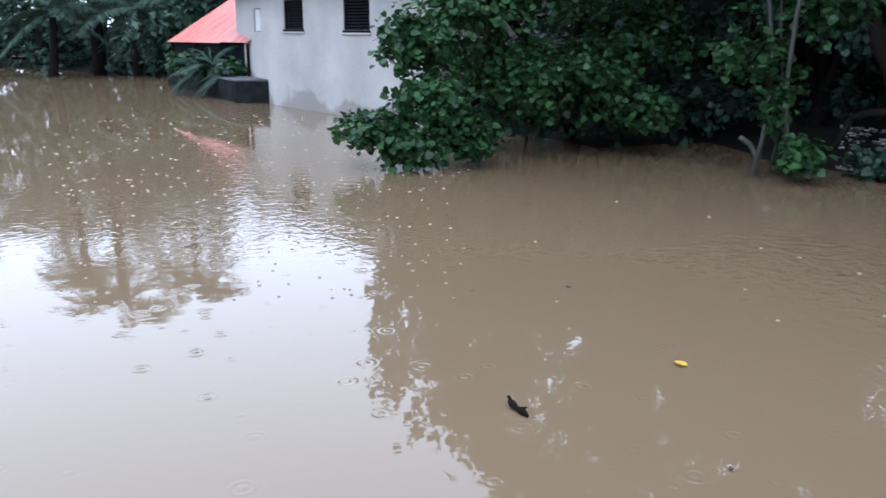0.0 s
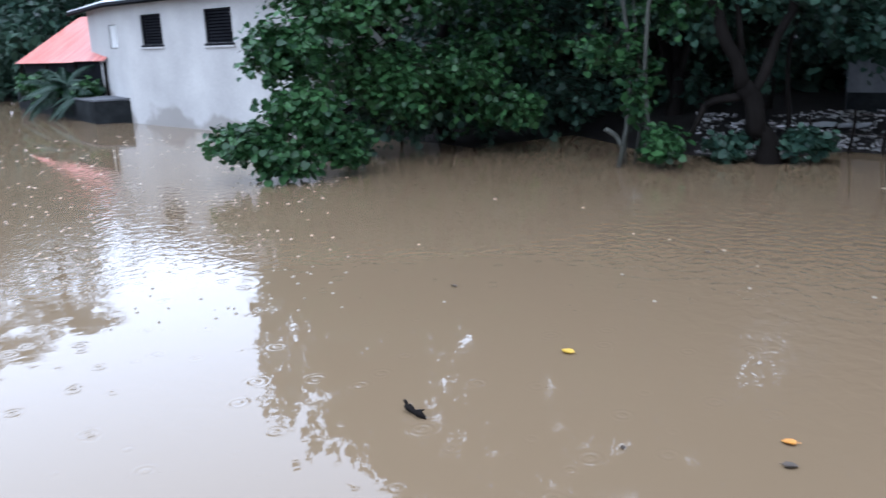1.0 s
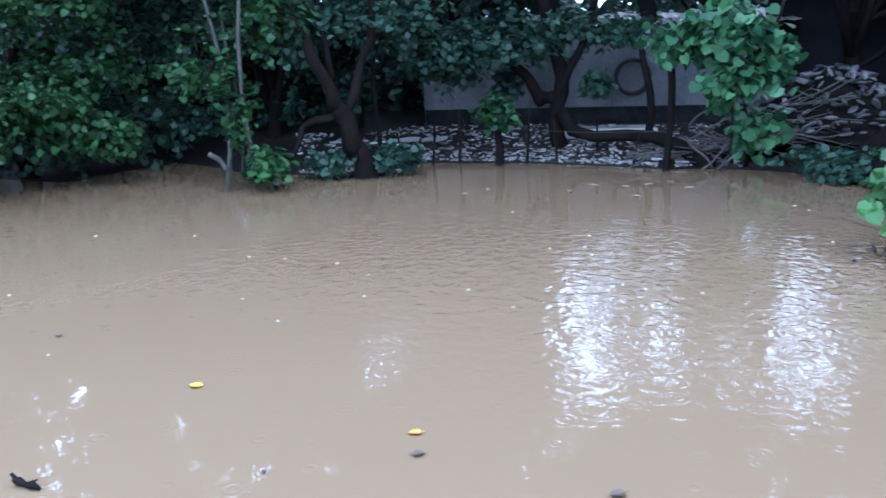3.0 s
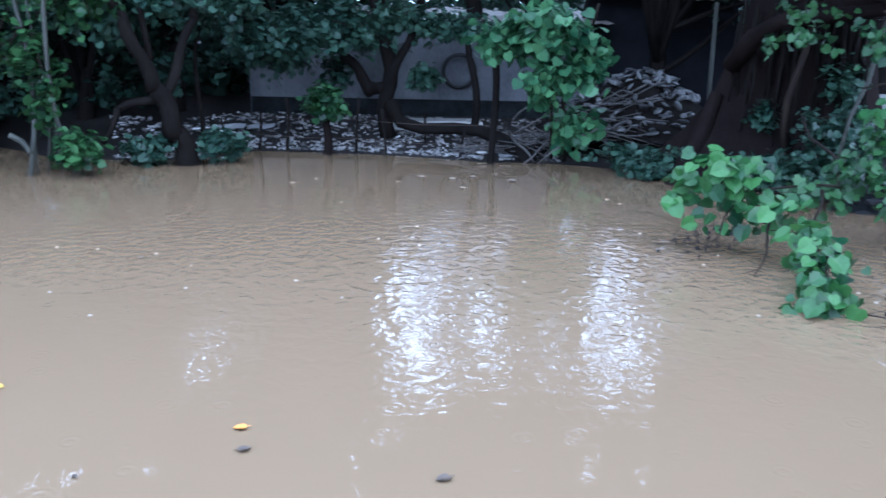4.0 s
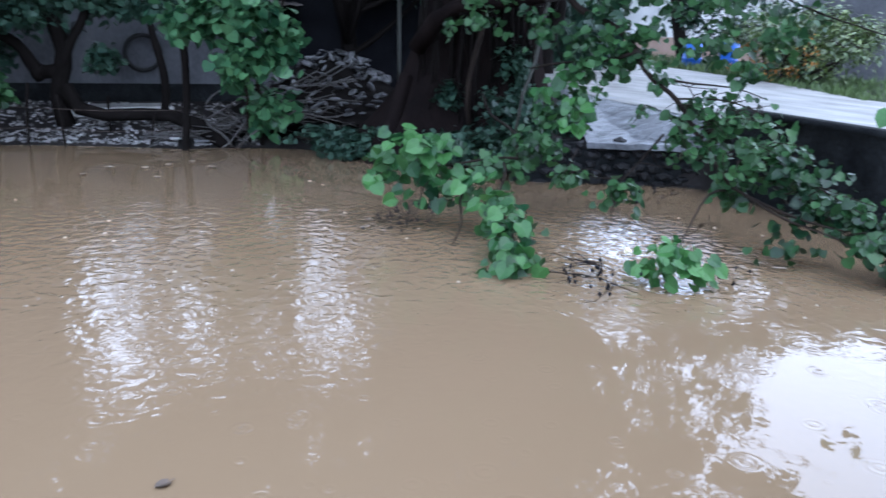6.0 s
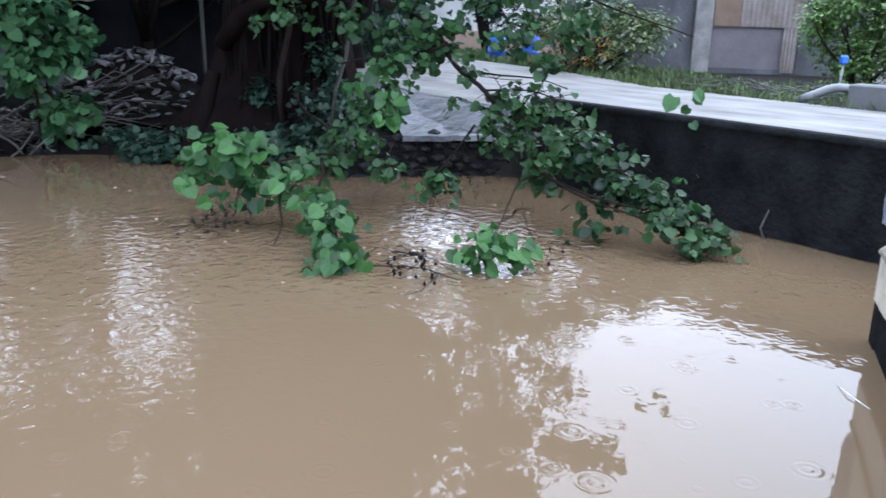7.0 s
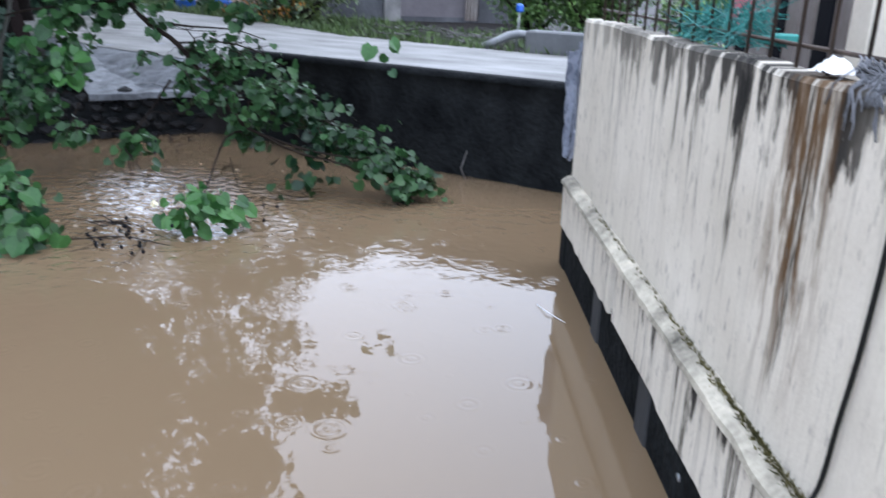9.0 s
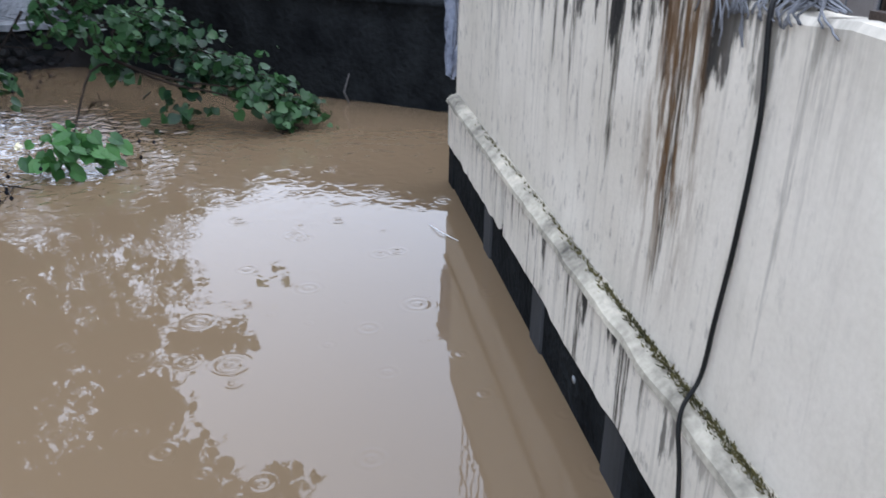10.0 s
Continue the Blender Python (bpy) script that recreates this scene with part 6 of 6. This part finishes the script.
# ---- floating in the water ----
def floater(name, x, y, size, turn, material, label, form=(HEART_V, HEART_F), curl=0.25):
    v = form[0] * np.array((0.8, 1, 1)) * size
    v[:, 2] = 0.012 + curl * np.abs(v[:, 0]) + 0.25 * curl * np.maximum(v[:, 1] - 0.5 * size, 0)
    c, s = math.cos(turn), math.sin(turn)
    w = np.stack([x + v[:, 0] * c - v[:, 1] * s, y + v[:, 0] * s + v[:, 1] * c, v[:, 2]], 1)
    k = len(w)
    low = w - np.array((0, 0, 0.004))
    sh = Shape().add(w, [tuple(f) for f in form[1]]).add(low, [tuple(f)[::-1] for f in form[1]])
    sh.tube([(x, y, 0.014), (x + 0.4 * size * s, y - 0.4 * size * c, 0.02)], 0.003, 4)
    solo(name, sh, material, (x, y, 0), label, "leaf", "leaves on the water")


floater("fallen_leaf", -2.53, 5.61, 0.105, 1.3, YELLOWLEAF, "yellow fallen leaf floating on brown water")
floater("fallen_leaf", -0.74, 4.90, 0.085, 1.7, ORANGELEAF, "curled orange leaf floating on brown water")
floater("fallen_leaf", -0.74, 4.60, 0.08, -1.2, BROWNLEAF, "dark sodden leaf floating on brown water")
floater("fallen_leaf", 0.50, 4.20, 0.09, 1.9, BROWNLEAF, "brown sodden leaf floating on brown water")
floater("fallen_leaf", -1.62, 4.35, 0.04, 0.4, BROWNLEAF, "tiny brown leaf floating on brown water")
floater("fallen_leaf", -4.3, 6.7, 0.06, 0.9, BROWNLEAF, "tiny brown leaf floating on brown water")
floater("fallen_leaf", -2.4, 9.0, 0.08, 0.4, BROWNLEAF, "tiny brown leaf floating on brown water")
for b, r, sz in ((4.2, 14.2, 0.14), (6.6, 14.0, 0.14), (8.2, 14.3, 0.12), (7.4, 13.2, 0.1), (2.8, 13.7, 0.1), (9.5, 14.6, 0.12), (-4.5, 13.6, 0.08), (10.6, 14.0, 0.14)):
    p = B(b, r)
    floater("fallen_leaf", p.x, p.y, sz, b, FOAM, "small pale leaf floating near the bank")


def driftwood_piece():
    rng = np.random.default_rng(46)
    pts = [(-3.12, 4.17, 0.03), (-3.07, 4.15, 0.035), (-3.02, 4.14, 0.02), (-2.97, 4.12, 0.03), (-2.91, 4.11, 0.01)]
    s = Shape().tube(pts, [0.012, 0.026, 0.018, 0.026, 0.008], 8, 0.2, rng)
    s.tube([(-3.09, 4.16, 0.04), (-3.13, 4.18, 0.065), (-3.14, 4.18, 0.06)], [0.014, 0.011, 0.005], 6)
    s.tube([(-2.98, 4.12, 0.04), (-2.94, 4.14, 0.055)], [0.011, 0.004], 5)
    solo("driftwood_piece", s, BARK, (-3, 4.1, 0), "gnarled dark scrap of wood floating on brown water", "driftwood", smooth=True)


driftwood_piece()
solo("stick", Shape().tube([(9.28, 5.0, -0.05), (9.36, 5.14, 0.12), (9.40, 5.08, 0.36)], [0.016, 0.014, 0.009], 6), STICK, (9.3, 5.1, 0), "bent stick with a red tip leaning on the black wall", "stick", smooth=True)
solo("float_stick", Shape().tube([TERRACE @ Vector((6.2, -0.95, 0.005)), TERRACE @ Vector((6.02, -1.0, 0.02)), TERRACE @ Vector((5.85, -1.12, 0.005))], [0.003, 0.005, 0.003], 6), WHITE, TERRACE @ Vector((6, -1, 0)), "thin pale peeled stick floating by the terrace", "stick", smooth=True)

# ---- on and behind the terrace wall ----
def terrace_things():
    rng = np.random.default_rng(51)
    T = TERRACE
    # hanging plastic sheet at the corner
    s, n, m = Shape(), 12, 16
    vs = []
    for layer in (0, 0.004):
        for i in range(n):
            for j in range(m):
                u, v = i / (n - 1), j / (m - 1)
                x = END + 0.02 + 0.34 * u + 0.10 * v * math.sin(5 * u + 2)
                y = -1.33 + 0.045 * math.sin(u * 9 + v * 3) + 0.03 * math.sin(u * 23 + v * 7) - 0.10 * (1 - v) * (1 - u)
                z = 2.16 - 0.28 * u - v * (1.16 - 0.2 * u) + 0.03 * math.sin(u * 14)
                vs.append(T @ Vector((x + layer, y + layer, z)))
    f = [(i * m + j, (i + 1) * m + j, (i + 1) * m + j + 1, i * m + j + 1) for i in range(n - 1) for j in range(m - 1)]
    s.add(vs, f + [tuple(q + n * m for q in face[::-1]) for face in f])
    solo("plastic_sheet", s, TARP, T @ Vector((END + 0.2, -1.5, 1.0)), "crumpled grey plastic sheet hung over the wall's end", "sheet", smooth=True)
    # cable
    pts = [(2.30, -1.38, 2.235), (2.26, -1.33, 2.21), (2.22, -1.332, 1.9), (2.24, -1.332, 1.5), (2.28, -1.332, 1.2), (2.31, -1.33, 0.95), (2.29, -1.27, 0.845), (2.26, -1.25, 0.76), (2.23, -1.262, 0.6), (2.18, -1.262, 0.3), (2.2, -1.27, -0.1)]
    cable = Shape()
    fine = []
    for a, b, c, d in zip([pts[0]] + pts, pts, pts[1:], pts[2:] + [pts[-1]]):
        a, b, c, d = map(Vector, (a, b, c, d))
        for k in range(5):
            q = k / 5
            fine.append(T @ (0.5 * ((2 * b) + (c - a) * q + (2 * a - 5 * b + 4 * c - d) * q * q + (3 * b - a - 3 * c + d) * q ** 3)))
    cable.tube(fine, 0.009, 8)
    solo("cable", cable, RUBBER, T @ Vector((2.3, -1.3, 0)), "thick black cable hanging down the cream wall", "cable", smooth=True)
    # iron bars along the top
    for k in range(26):
        x = END - 0.25 - k * 0.27
        b = T @ Vector((x, -1.46, 2.22))
        solo("iron_bar", Shape().tube([b - Vector((0, 0, 0.03)), b + Vector((0.004 * rng.normal(), 0, 1.3))], 0.008, 6), IRON, tuple(b), "thin rusty upright bar set in the parapet", "bar", "bars of the terrace grille", smooth=True)
    for z in (2.30, 3.3):
        a, b = T @ Vector((END - 0.1, -1.475, z)), T @ Vector((0.4, -1.475, z))
        solo("grille_rail", Shape().tube([a, b], 0.009, 6), IRON, tuple(a), "thin rusty rail of the terrace grille", "rail", "rails of the terrace grille", smooth=True)
    # boarded screen behind
    t = thing("board_screen", T @ Matrix.Translation((5.2, -2.6, 1.3)), "dark weathered board screen on the terrace", "screen")
    for k in range(17):
        x = -1.9 + k * 0.24
        part("board", Shape().box((x, -0.012, 0), (x + 0.2, 0.012, 2.3 + 0.1 * rng.random()), chamfer=0.004), RUSTSHEET if k % 3 else DARK, t, local=True)
    # back of the terrace
    solo("wall_back", Shape().box((-6, -6.9, 1.3), (END - 0.2, -6.7, 4.0), T), GREYWALL, T @ Vector((0, -6.8, 1.3)), "grey back wall of the terrace", "wall", kind="structure")
    part_post = thing("pillar", T @ Matrix.Translation((4.1, -2.2, 1.3)), "pale concrete pillar with flaking paint", "pillar")
    part("shaft", Shape().box((-0.11, -0.11, 0), (0.11, 0.11, 2.6), chamfer=0.015), CREAM, part_post, local=True)
    # washing
    for x, w, h, mt, nm, lab in ((4.72, 0.42, 0.62, PINK, "cloth", "faded pink cloth hanging on a line"), (4.35, 0.2, 0.34, RED, "cloth", "bright red cloth hanging on a line")):
        s, n = Shape(), 9
        vs = []
        for layer in (0, -0.006):
            for i in range(n):
                for j in range(n):
                    u, v = i / (n - 1), j / (n - 1)
                    vs.append(T @ Vector((x + (u - 0.5) * w * (1 - 0.1 * v), -1.75 + 0.025 * math.sin(u * 11 + v * 2) + layer, 2.82 - v * h * (0.92 + 0.08 * math.sin(u * 7)))))
        f = [(i * n + j, (i + 1) * n + j, (i + 1) * n + j + 1, i * n + j + 1) for i in range(n - 1) for j in range(n - 1)]
        s.add(vs, f + [tuple(q + n * n for q in face[::-1]) for face in f])
        solo(nm, s, mt, T @ Vector((x, -1.75, 2.3)), lab, "cloth", "washing on the terrace", smooth=True)
    solo("washing_line", Shape().tube([T @ Vector((5.6, -1.75, 2.9)), T @ Vector((4.4, -1.75, 2.83)), T @ Vector((2.6, -1.75, 2.92))], 0.006, 5), ROPE, T @ Vector((4.4, -1.75, 2.83)), "thin line with washing on it", "line")
    # teal net bundle
    net = Shape()
    for k in range(420):
        x = 4.95 - 1.0 * rng.random()
        p = Vector((x, -1.47 - 0.16 * rng.random(), 2.24 + 0.12 * rng.random() + (0.08 * rng.random() if x < 4.3 else 0)))
        q = p + Vector(rng.normal(size=3)) * 0.06
        r = q + Vector(rng.normal(size=3)) * 0.05
        for v in (p, q, r):
            v.z = max(v.z, 2.235)
        net.tube([T @ p, T @ q, T @ r], 0.0028, 3)
    solo("fishing_net", net, TEAL, T @ Vector((4.4, -1.5, 2.24)), "teal fishing net bundled on the parapet", "net", kind="stuff")
    solo("plastic_rack", Shape().box((3.78, -1.62, 2.26), (4.02, -1.57, 2.30), T, 0.008).box((3.72, -1.65, 2.28), (3.8, -1.54, 2.32), T, 0.008), TEAL, T @ Vector((3.8, -1.6, 2.26)), "green plastic rack lying on the net", "rack")
    # rope mop and rags
    rope = Shape()
    for k in range(170):
        x, lay = rng.uniform(2.12, 2.72), rng.random()
        run_, drop_ = rng.normal() * 0.10 - 0.05, (0.03 + 0.12 * rng.random()) * (1.0 if abs(x - 2.6) < 0.08 else 0.3)
        w1, w2 = rng.uniform(0, 6.3), rng.uniform(0.006, 0.016)
        if k % 5:
            ends = [Vector((x + 0.12, -1.47 - 0.05 * lay, 2.238 + 0.01 * lay)), Vector((x + 0.05, -1.43, 2.245 + 0.06 * lay)), Vector((x - 0.04, -1.39, 2.24 + 0.05 * lay)), Vector((x - 0.13, -1.375 - 0.05 * lay, 2.237))]
        else:
            ends = [Vector((x, -1.46, 2.238 + 0.05 * lay)), Vector((x + run_ * 0.3, -1.40, 2.245 + 0.04 * lay)), Vector((x + run_ * 0.7, -1.337, 2.215)), Vector((x + run_, -1.333, 2.21 - drop_))]
        pts = []
        for a, b in zip(ends, ends[1:]):
            for q in (0.0, 0.34, 0.67):
                v = a.lerp(b, q)
                pts.append(v + Vector((w2 * math.sin(w1 + 34 * (v.x + v.z)), 0, 0.4 * w2 * math.cos(w1 + 40 * v.x) if v.z > 2.245 else 0)))
        pts.append(ends[-1])
        rope.tube([T @ v for v in pts], 0.0036, 5)
    solo("rope_mop", rope, ROPE, T @ Vector((2.75, -1.45, 2.24)), "grey rope mop drying over the parapet's edge", "mop", kind="stuff", smooth=True)
    rag = Shape()
    n, vs = 14, []
    for i in range(n):
        for j in range(n):
            u, v = i / (n - 1) - 0.5, j / (n - 1) - 0.5
            vs.append(T @ Vector((2.93 + u * 0.18, -1.44 + v * 0.13, 2.235 + max(0, 0.05 * (1 - (2 * u) ** 2) * (1 - (2 * v) ** 2) + 0.02 * noise.noise(Vector((u * 9, v * 9, 4)))))))
    rag.add(vs, [(i * n + j, (i + 1) * n + j, (i + 1) * n + j + 1, i * n + j + 1) for i in range(n - 1) for j in range(n - 1)])
    solo("rag", rag, WHITE, T @ Vector((3.12, -1.44, 2.235)), "crumpled white rag on the parapet", "rag", smooth=True)
    # pipe stub under the beam
    solo("pipe_stub", Shape().tube([T @ Vector((3.5, -1.48, 0.2)), T @ Vector((3.5, -1.30, 0.19))], 0.022, 8), PVC, T @ Vector((3.5, -1.4, 0.2)), "short grey pipe stub under the terrace", "pipe", smooth=True)
    solo("window_grille", Shape().box((0.9, -1.47, 2.226), (1.95, -1.42, 2.25), T).box((0.9, -1.47, 2.29), (1.95, -1.45, 2.305), T), IRON, T @ Vector((1.4, -1.45, 2.226)), "rusty grille frame on the parapet", "grille")


terrace_things()

# ---- across the road ----
def shrub(seed, c, rad, twigs, leaves, size, material, label, form=(OVAL_V, OVAL_F), name="shrub", group=""):
    rng = np.random.default_rng(seed)
    blobs = []
    for k in range(14):
        w = rng.normal(size=3)
        w /= np.linalg.norm(w)
        w[2] = abs(w[2]) * 0.9 - 0.15
        blobs.append((Vector(c) + Vector((w[0] * rad[0], w[1] * rad[1], w[2] * rad[2])) * 0.68, (rad[0] * 0.42, rad[1] * 0.42, rad[2] * 0.36), 1 / 14))
    blobs.append((Vector(c) - Vector((0, 0, rad[2] * 0.4)), (rad[0] * 0.7, rad[1] * 0.7, rad[2] * 0.5), 0.3))
    base = Vector((c[0], c[1], ground_z(c[0], c[1])))
    limbs = [(base - Vector((0, 0, 0.1)), Vector(c) + Vector((rng.normal() * rad[0] * 0.4, rng.normal() * rad[1] * 0.4, 0)), 0.05, 0.02) for _ in range(5)]
    return tree(seed, base, limbs, blobs, twigs, leaves, size, material, TWIG, label, 0.4, form, group, name)


shrub(71, (19.5, 16.6, 2.3), (1.6, 2.8, 1.5), 420, 9, 0.2, CROTON, "croton hedge with dark green and yellow leaves beside the road", (LANCE_V, LANCE_F))
shrub(72, (21.9, 18.4, 2.2), (1.4, 1.8, 1.4), 300, 9, 0.2, CROTON, "croton hedge with dark green and yellow leaves beside the road", (LANCE_V, LANCE_F))
shrub(73, (19.0, 16.9, 1.9), (1.2, 1.8, 0.9), 26, 7, 0.2, ORANGELEAF, "orange and yellow croton sprays in the hedge", (LANCE_V, LANCE_F))
shrub(74, (22.6, 10.3, 2.7), (1.6, 1.7, 2.1), 620, 11, 0.15, PALELEAF, "dense light-green hedge bush beside the road")
shrub(75, (22.4, 8.2, 2.6), (1.7, 1.9, 2.0), 620, 11, 0.15, PALELEAF, "dense light-green hedge bush beside the road")
shrub(76, (22.5, 5.6, 2.5), (2.0, 2.2, 1.9), 400, 11, 0.15, PALELEAF, "dense light-green hedge bush beside the road")
shrub(80, (24.4, 9.2, 2.7), (1.7, 2.6, 2.3), 560, 11, 0.16, PALELEAF, "dense light-green hedge bush beside the road")
shrub(77, (27.5, 27.5, 3.2), (2.6, 3.2, 2.2), 340, 9, 0.24, DARKLEAF, "dark leafy shrub beside the road")
shrub(78, (24.5, 34, 3.6), (3.0, 3.2, 2.8), 340, 9, 0.26, DARKLEAF, "dark leafy shrub beside the road")


def verge():
    rng = np.random.default_rng(79)
    P = []
    for k in range(9000):
        y = rng.uniform(-2, 34)
        x0 = float(np.interp(y, [p[1] for p in FAR], [p[0] for p in FAR]))
        x = x0 + rng.random() ** 1.6 * 5 - 0.1
        if y < 8.5 and x < x0 + 1.2 and rng.random() < 0.75:
            continue
        P.append((x, y, ground_z(x, y)))
    P = np.array(P)
    D = rng.normal(size=P.shape) * 0.45 + np.array((0, 0, 1.0))
    solo("grass_verge", blades(P, D, rng.normal(size=P.shape), rng.uniform(0.1, 0.34, len(P)), (LANCE_V * np.array((0.5, 1, 1)), LANCE_F)), GRASS, (17, 12, 1.2), "short wet green grass along the road", "grass", kind="stuff")


verge()


def road_house():
    t = thing("house", (26, 15.2, 1.2), "patched roadside house with a dull door and corrugated panel", "house")
    a, b = (22.6, 19.6), (28.6, 12.6)
    s = Shape()
    m = wall_run(s, a, b, 1.0, 5.2, -0.2, [(4.0, 6.8, 1.2, 3.1)])
    part("wall", s, GREYWALL, t)
    part("door", Shape().box((4.0, -0.14, 1.15), (6.8, -0.08, 3.11), m, 0.01), PURPLE, t, "dull purple-grey board door")
    part("post", Shape().box((3.4, -0.45, 1.0), (3.98, -0.203, 5.0), m, 0.02), mat("weathered_post", (0.06, 0.06, 0.06), (0.26, 0.255, 0.25), 0.85, 2, 14, 0.4), t, "pale weathered concrete post")
    o = m @ Vector((4.9, -0.24, 2.56))
    o2 = m @ Vector((6.9, -0.24, 2.56))
    part("panel", corrugated(o, o2, o2 + Vector((0, 0, 1.2)), o + Vector((0, 0, 1.2)), 12), RUSTSHEET, t, "rusted corrugated panel")
    part("panel", Shape().box((4.03, -0.25, 2.56), (4.88, -0.205, 3.6), m), mat("tan_board", (0.10, 0.065, 0.045), (0.19, 0.13, 0.09), 0.7, 2, 15, 0.3), t, "tan board panel")
    o, o2 = m @ Vector((6.3, -0.24, 1.1)), m @ Vector((6.75, -0.24, 1.1))
    part("panel", corrugated(o, o2, o2 + Vector((0, 0, 1.5)), o + Vector((0, 0, 1.5)), 4), RUSTSHEET, t, "rusted corrugated strip")
    r0, r1 = m @ Vector((-0.5, -0.8, 5.1)), m @ Vector((9.8, -0.8, 5.1))
    back = (m.to_3x3() @ Vector((0, 4.5, 0))) + Vector((0, 0, 1.0))
    part("roof", corrugated(r0, r1, r1 + back, r0 + back, 34), RUSTSHEET, t)


road_house()


def pale_house():
    t = thing("house", (31, 33, 1.2), "white roadside house front behind the trees", "house")
    s = Shape()
    m = wall_run(s, (24.5, 37.5), (34.5, 27.5), 1.0, 4.6, -0.2)
    part("wall", s, WHITE, t)
    part("band", Shape().box((0.2, -0.235, 1.0), (14, -0.203, 2.0), m), mat("peach_paint", (0.36, 0.24, 0.19), (0.46, 0.33, 0.27), 0.7, 2, 15, 0.2), t, "faded peach lower wall")
    part("roof", corrugated(m @ Vector((-0.5, -0.9, 4.3)), m @ Vector((14.6, -0.9, 4.3)), m @ Vector((14.6, 4, 5.6)), m @ Vector((-0.5, 4, 5.6)), 40), GREYROOF, t)


pale_house()


def drum(x, y, r, h, tilt):
    t = thing("plastic_drum", (x, y, ground_z(x, y)), "blue plastic drum standing by the road", "drum", "blue drums by the road")
    z0 = ground_z(x, y)
    prof = [(0, 0.9), (0.03, 1.0), (0.3, 1.0), (0.32, 1.04), (0.35, 1.0), (0.65, 1.0), (0.67, 1.04), (0.7, 1.0), (0.96, 1.0), (1.0, 0.92)]
    part("body", Shape().tube([(x, y, z0 + a * h) for a, _ in prof], [r * b for _, b in prof], 20), BLUE, t, smooth=True)
    part("lid", Shape().tube([(x, y, z0 + h), (x, y, z0 + h + 0.04)], r * 0.8, 20), BLUE, t)


for x, y in ((23.4, 25.2), (24.4, 24.3), (18.9, 28.4), (19.8, 27.6)):
    drum(x, y, 0.36, 0.95, 0)
solo("concrete_block", Shape().box((16.2, 5.4, 1.05), (16.75, 7.5, 1.53), chamfer=0.03), mat("dark_concrete", (0.06, 0.065, 0.07), (0.14, 0.145, 0.15), 0.6, 1.5, 14, 0.3), (16.5, 6.5, 1.05), "dark concrete block beside the road", "block")
solo("elbow_pipe", Shape().tube([(16.5, 7.5, 1.42), (16.5, 7.8, 1.43), (16.45, 8.0, 1.38), (16.35, 8.25, 1.25), (16.25, 8.5, 1.12)], [0.085, 0.085, 0.09, 0.085, 0.085], 14), PVC, (16.5, 8, 1.1), "grey elbow drain pipe at the concrete block", "pipe", smooth=True)
t = thing("standpipe", (17.6, 8.35, 1.1), "thin standpipe with a blue valve cap", "standpipe")
part("pipe", Shape().tube([(17.6, 8.35, 1.0), (17.62, 8.33, 1.85)], 0.022, 8), PVC, t, smooth=True)
part("cap", Shape().tube([(17.62, 8.33, 1.84), (17.62, 8.33, 1.87), (17.62, 8.33, 1.99), (17.62, 8.33, 2.02)], [0.06, 0.085, 0.085, 0.05], 12), BLUE, t, "blue plastic cap")


def brush_pile():
    rng = np.random.default_rng(83)
    s = Shape()
    for k in range(110):
        p = Vector((rng.uniform(16.5, 18.0), rng.uniform(8.4, 11.6), 1.12 + 0.3 * rng.random() ** 2))
        a, L = rng.uniform(0, math.pi), rng.uniform(0.2, 0.9)
        d = Vector((math.cos(a) * 0.5, math.sin(a), rng.normal() * 0.12)) * L / 2
        s.tube([p - d, p + Vector(rng.normal(size=3)) * 0.03, p + d], [0.014, 0.011, 0.005], 5)
    solo("brush_pile", s, STICK, (17, 10, 1.1), "heap of dead brown twigs beside the road", "brush", kind="stuff")


brush_pile()


def rain_splashes():
    """Tiny pale beads where raindrops strike the open water."""
    rng = np.random.default_rng(91)
    s = Shape()
    for k in range(500):
        b = rng.uniform(-68, -40) if k < 430 else rng.uniform(-36, 60)
        r = 7.5 + 18 * rng.random() ** (1.0 if k < 430 else 1.6)
        if r > shore(b) - 0.5 or (k >= 430 and r > 14):
            continue
        c, rad = B(b, r, 0.0), rng.uniform(0.010, 0.018) * (0.55 + r / 11)
        s.tube([c - Vector((0, 0, 0.002)), c + Vector((0, 0, 0.006)), c + Vector((0, 0, 0.013))], [rad, rad * 0.85, rad * 0.35], 8)
    solo("rain_foam", s, FOAM, (-12, 10, 0), "tiny pale beads of rain striking the flood", "rain splash", kind="stuff")


rain_splashes()
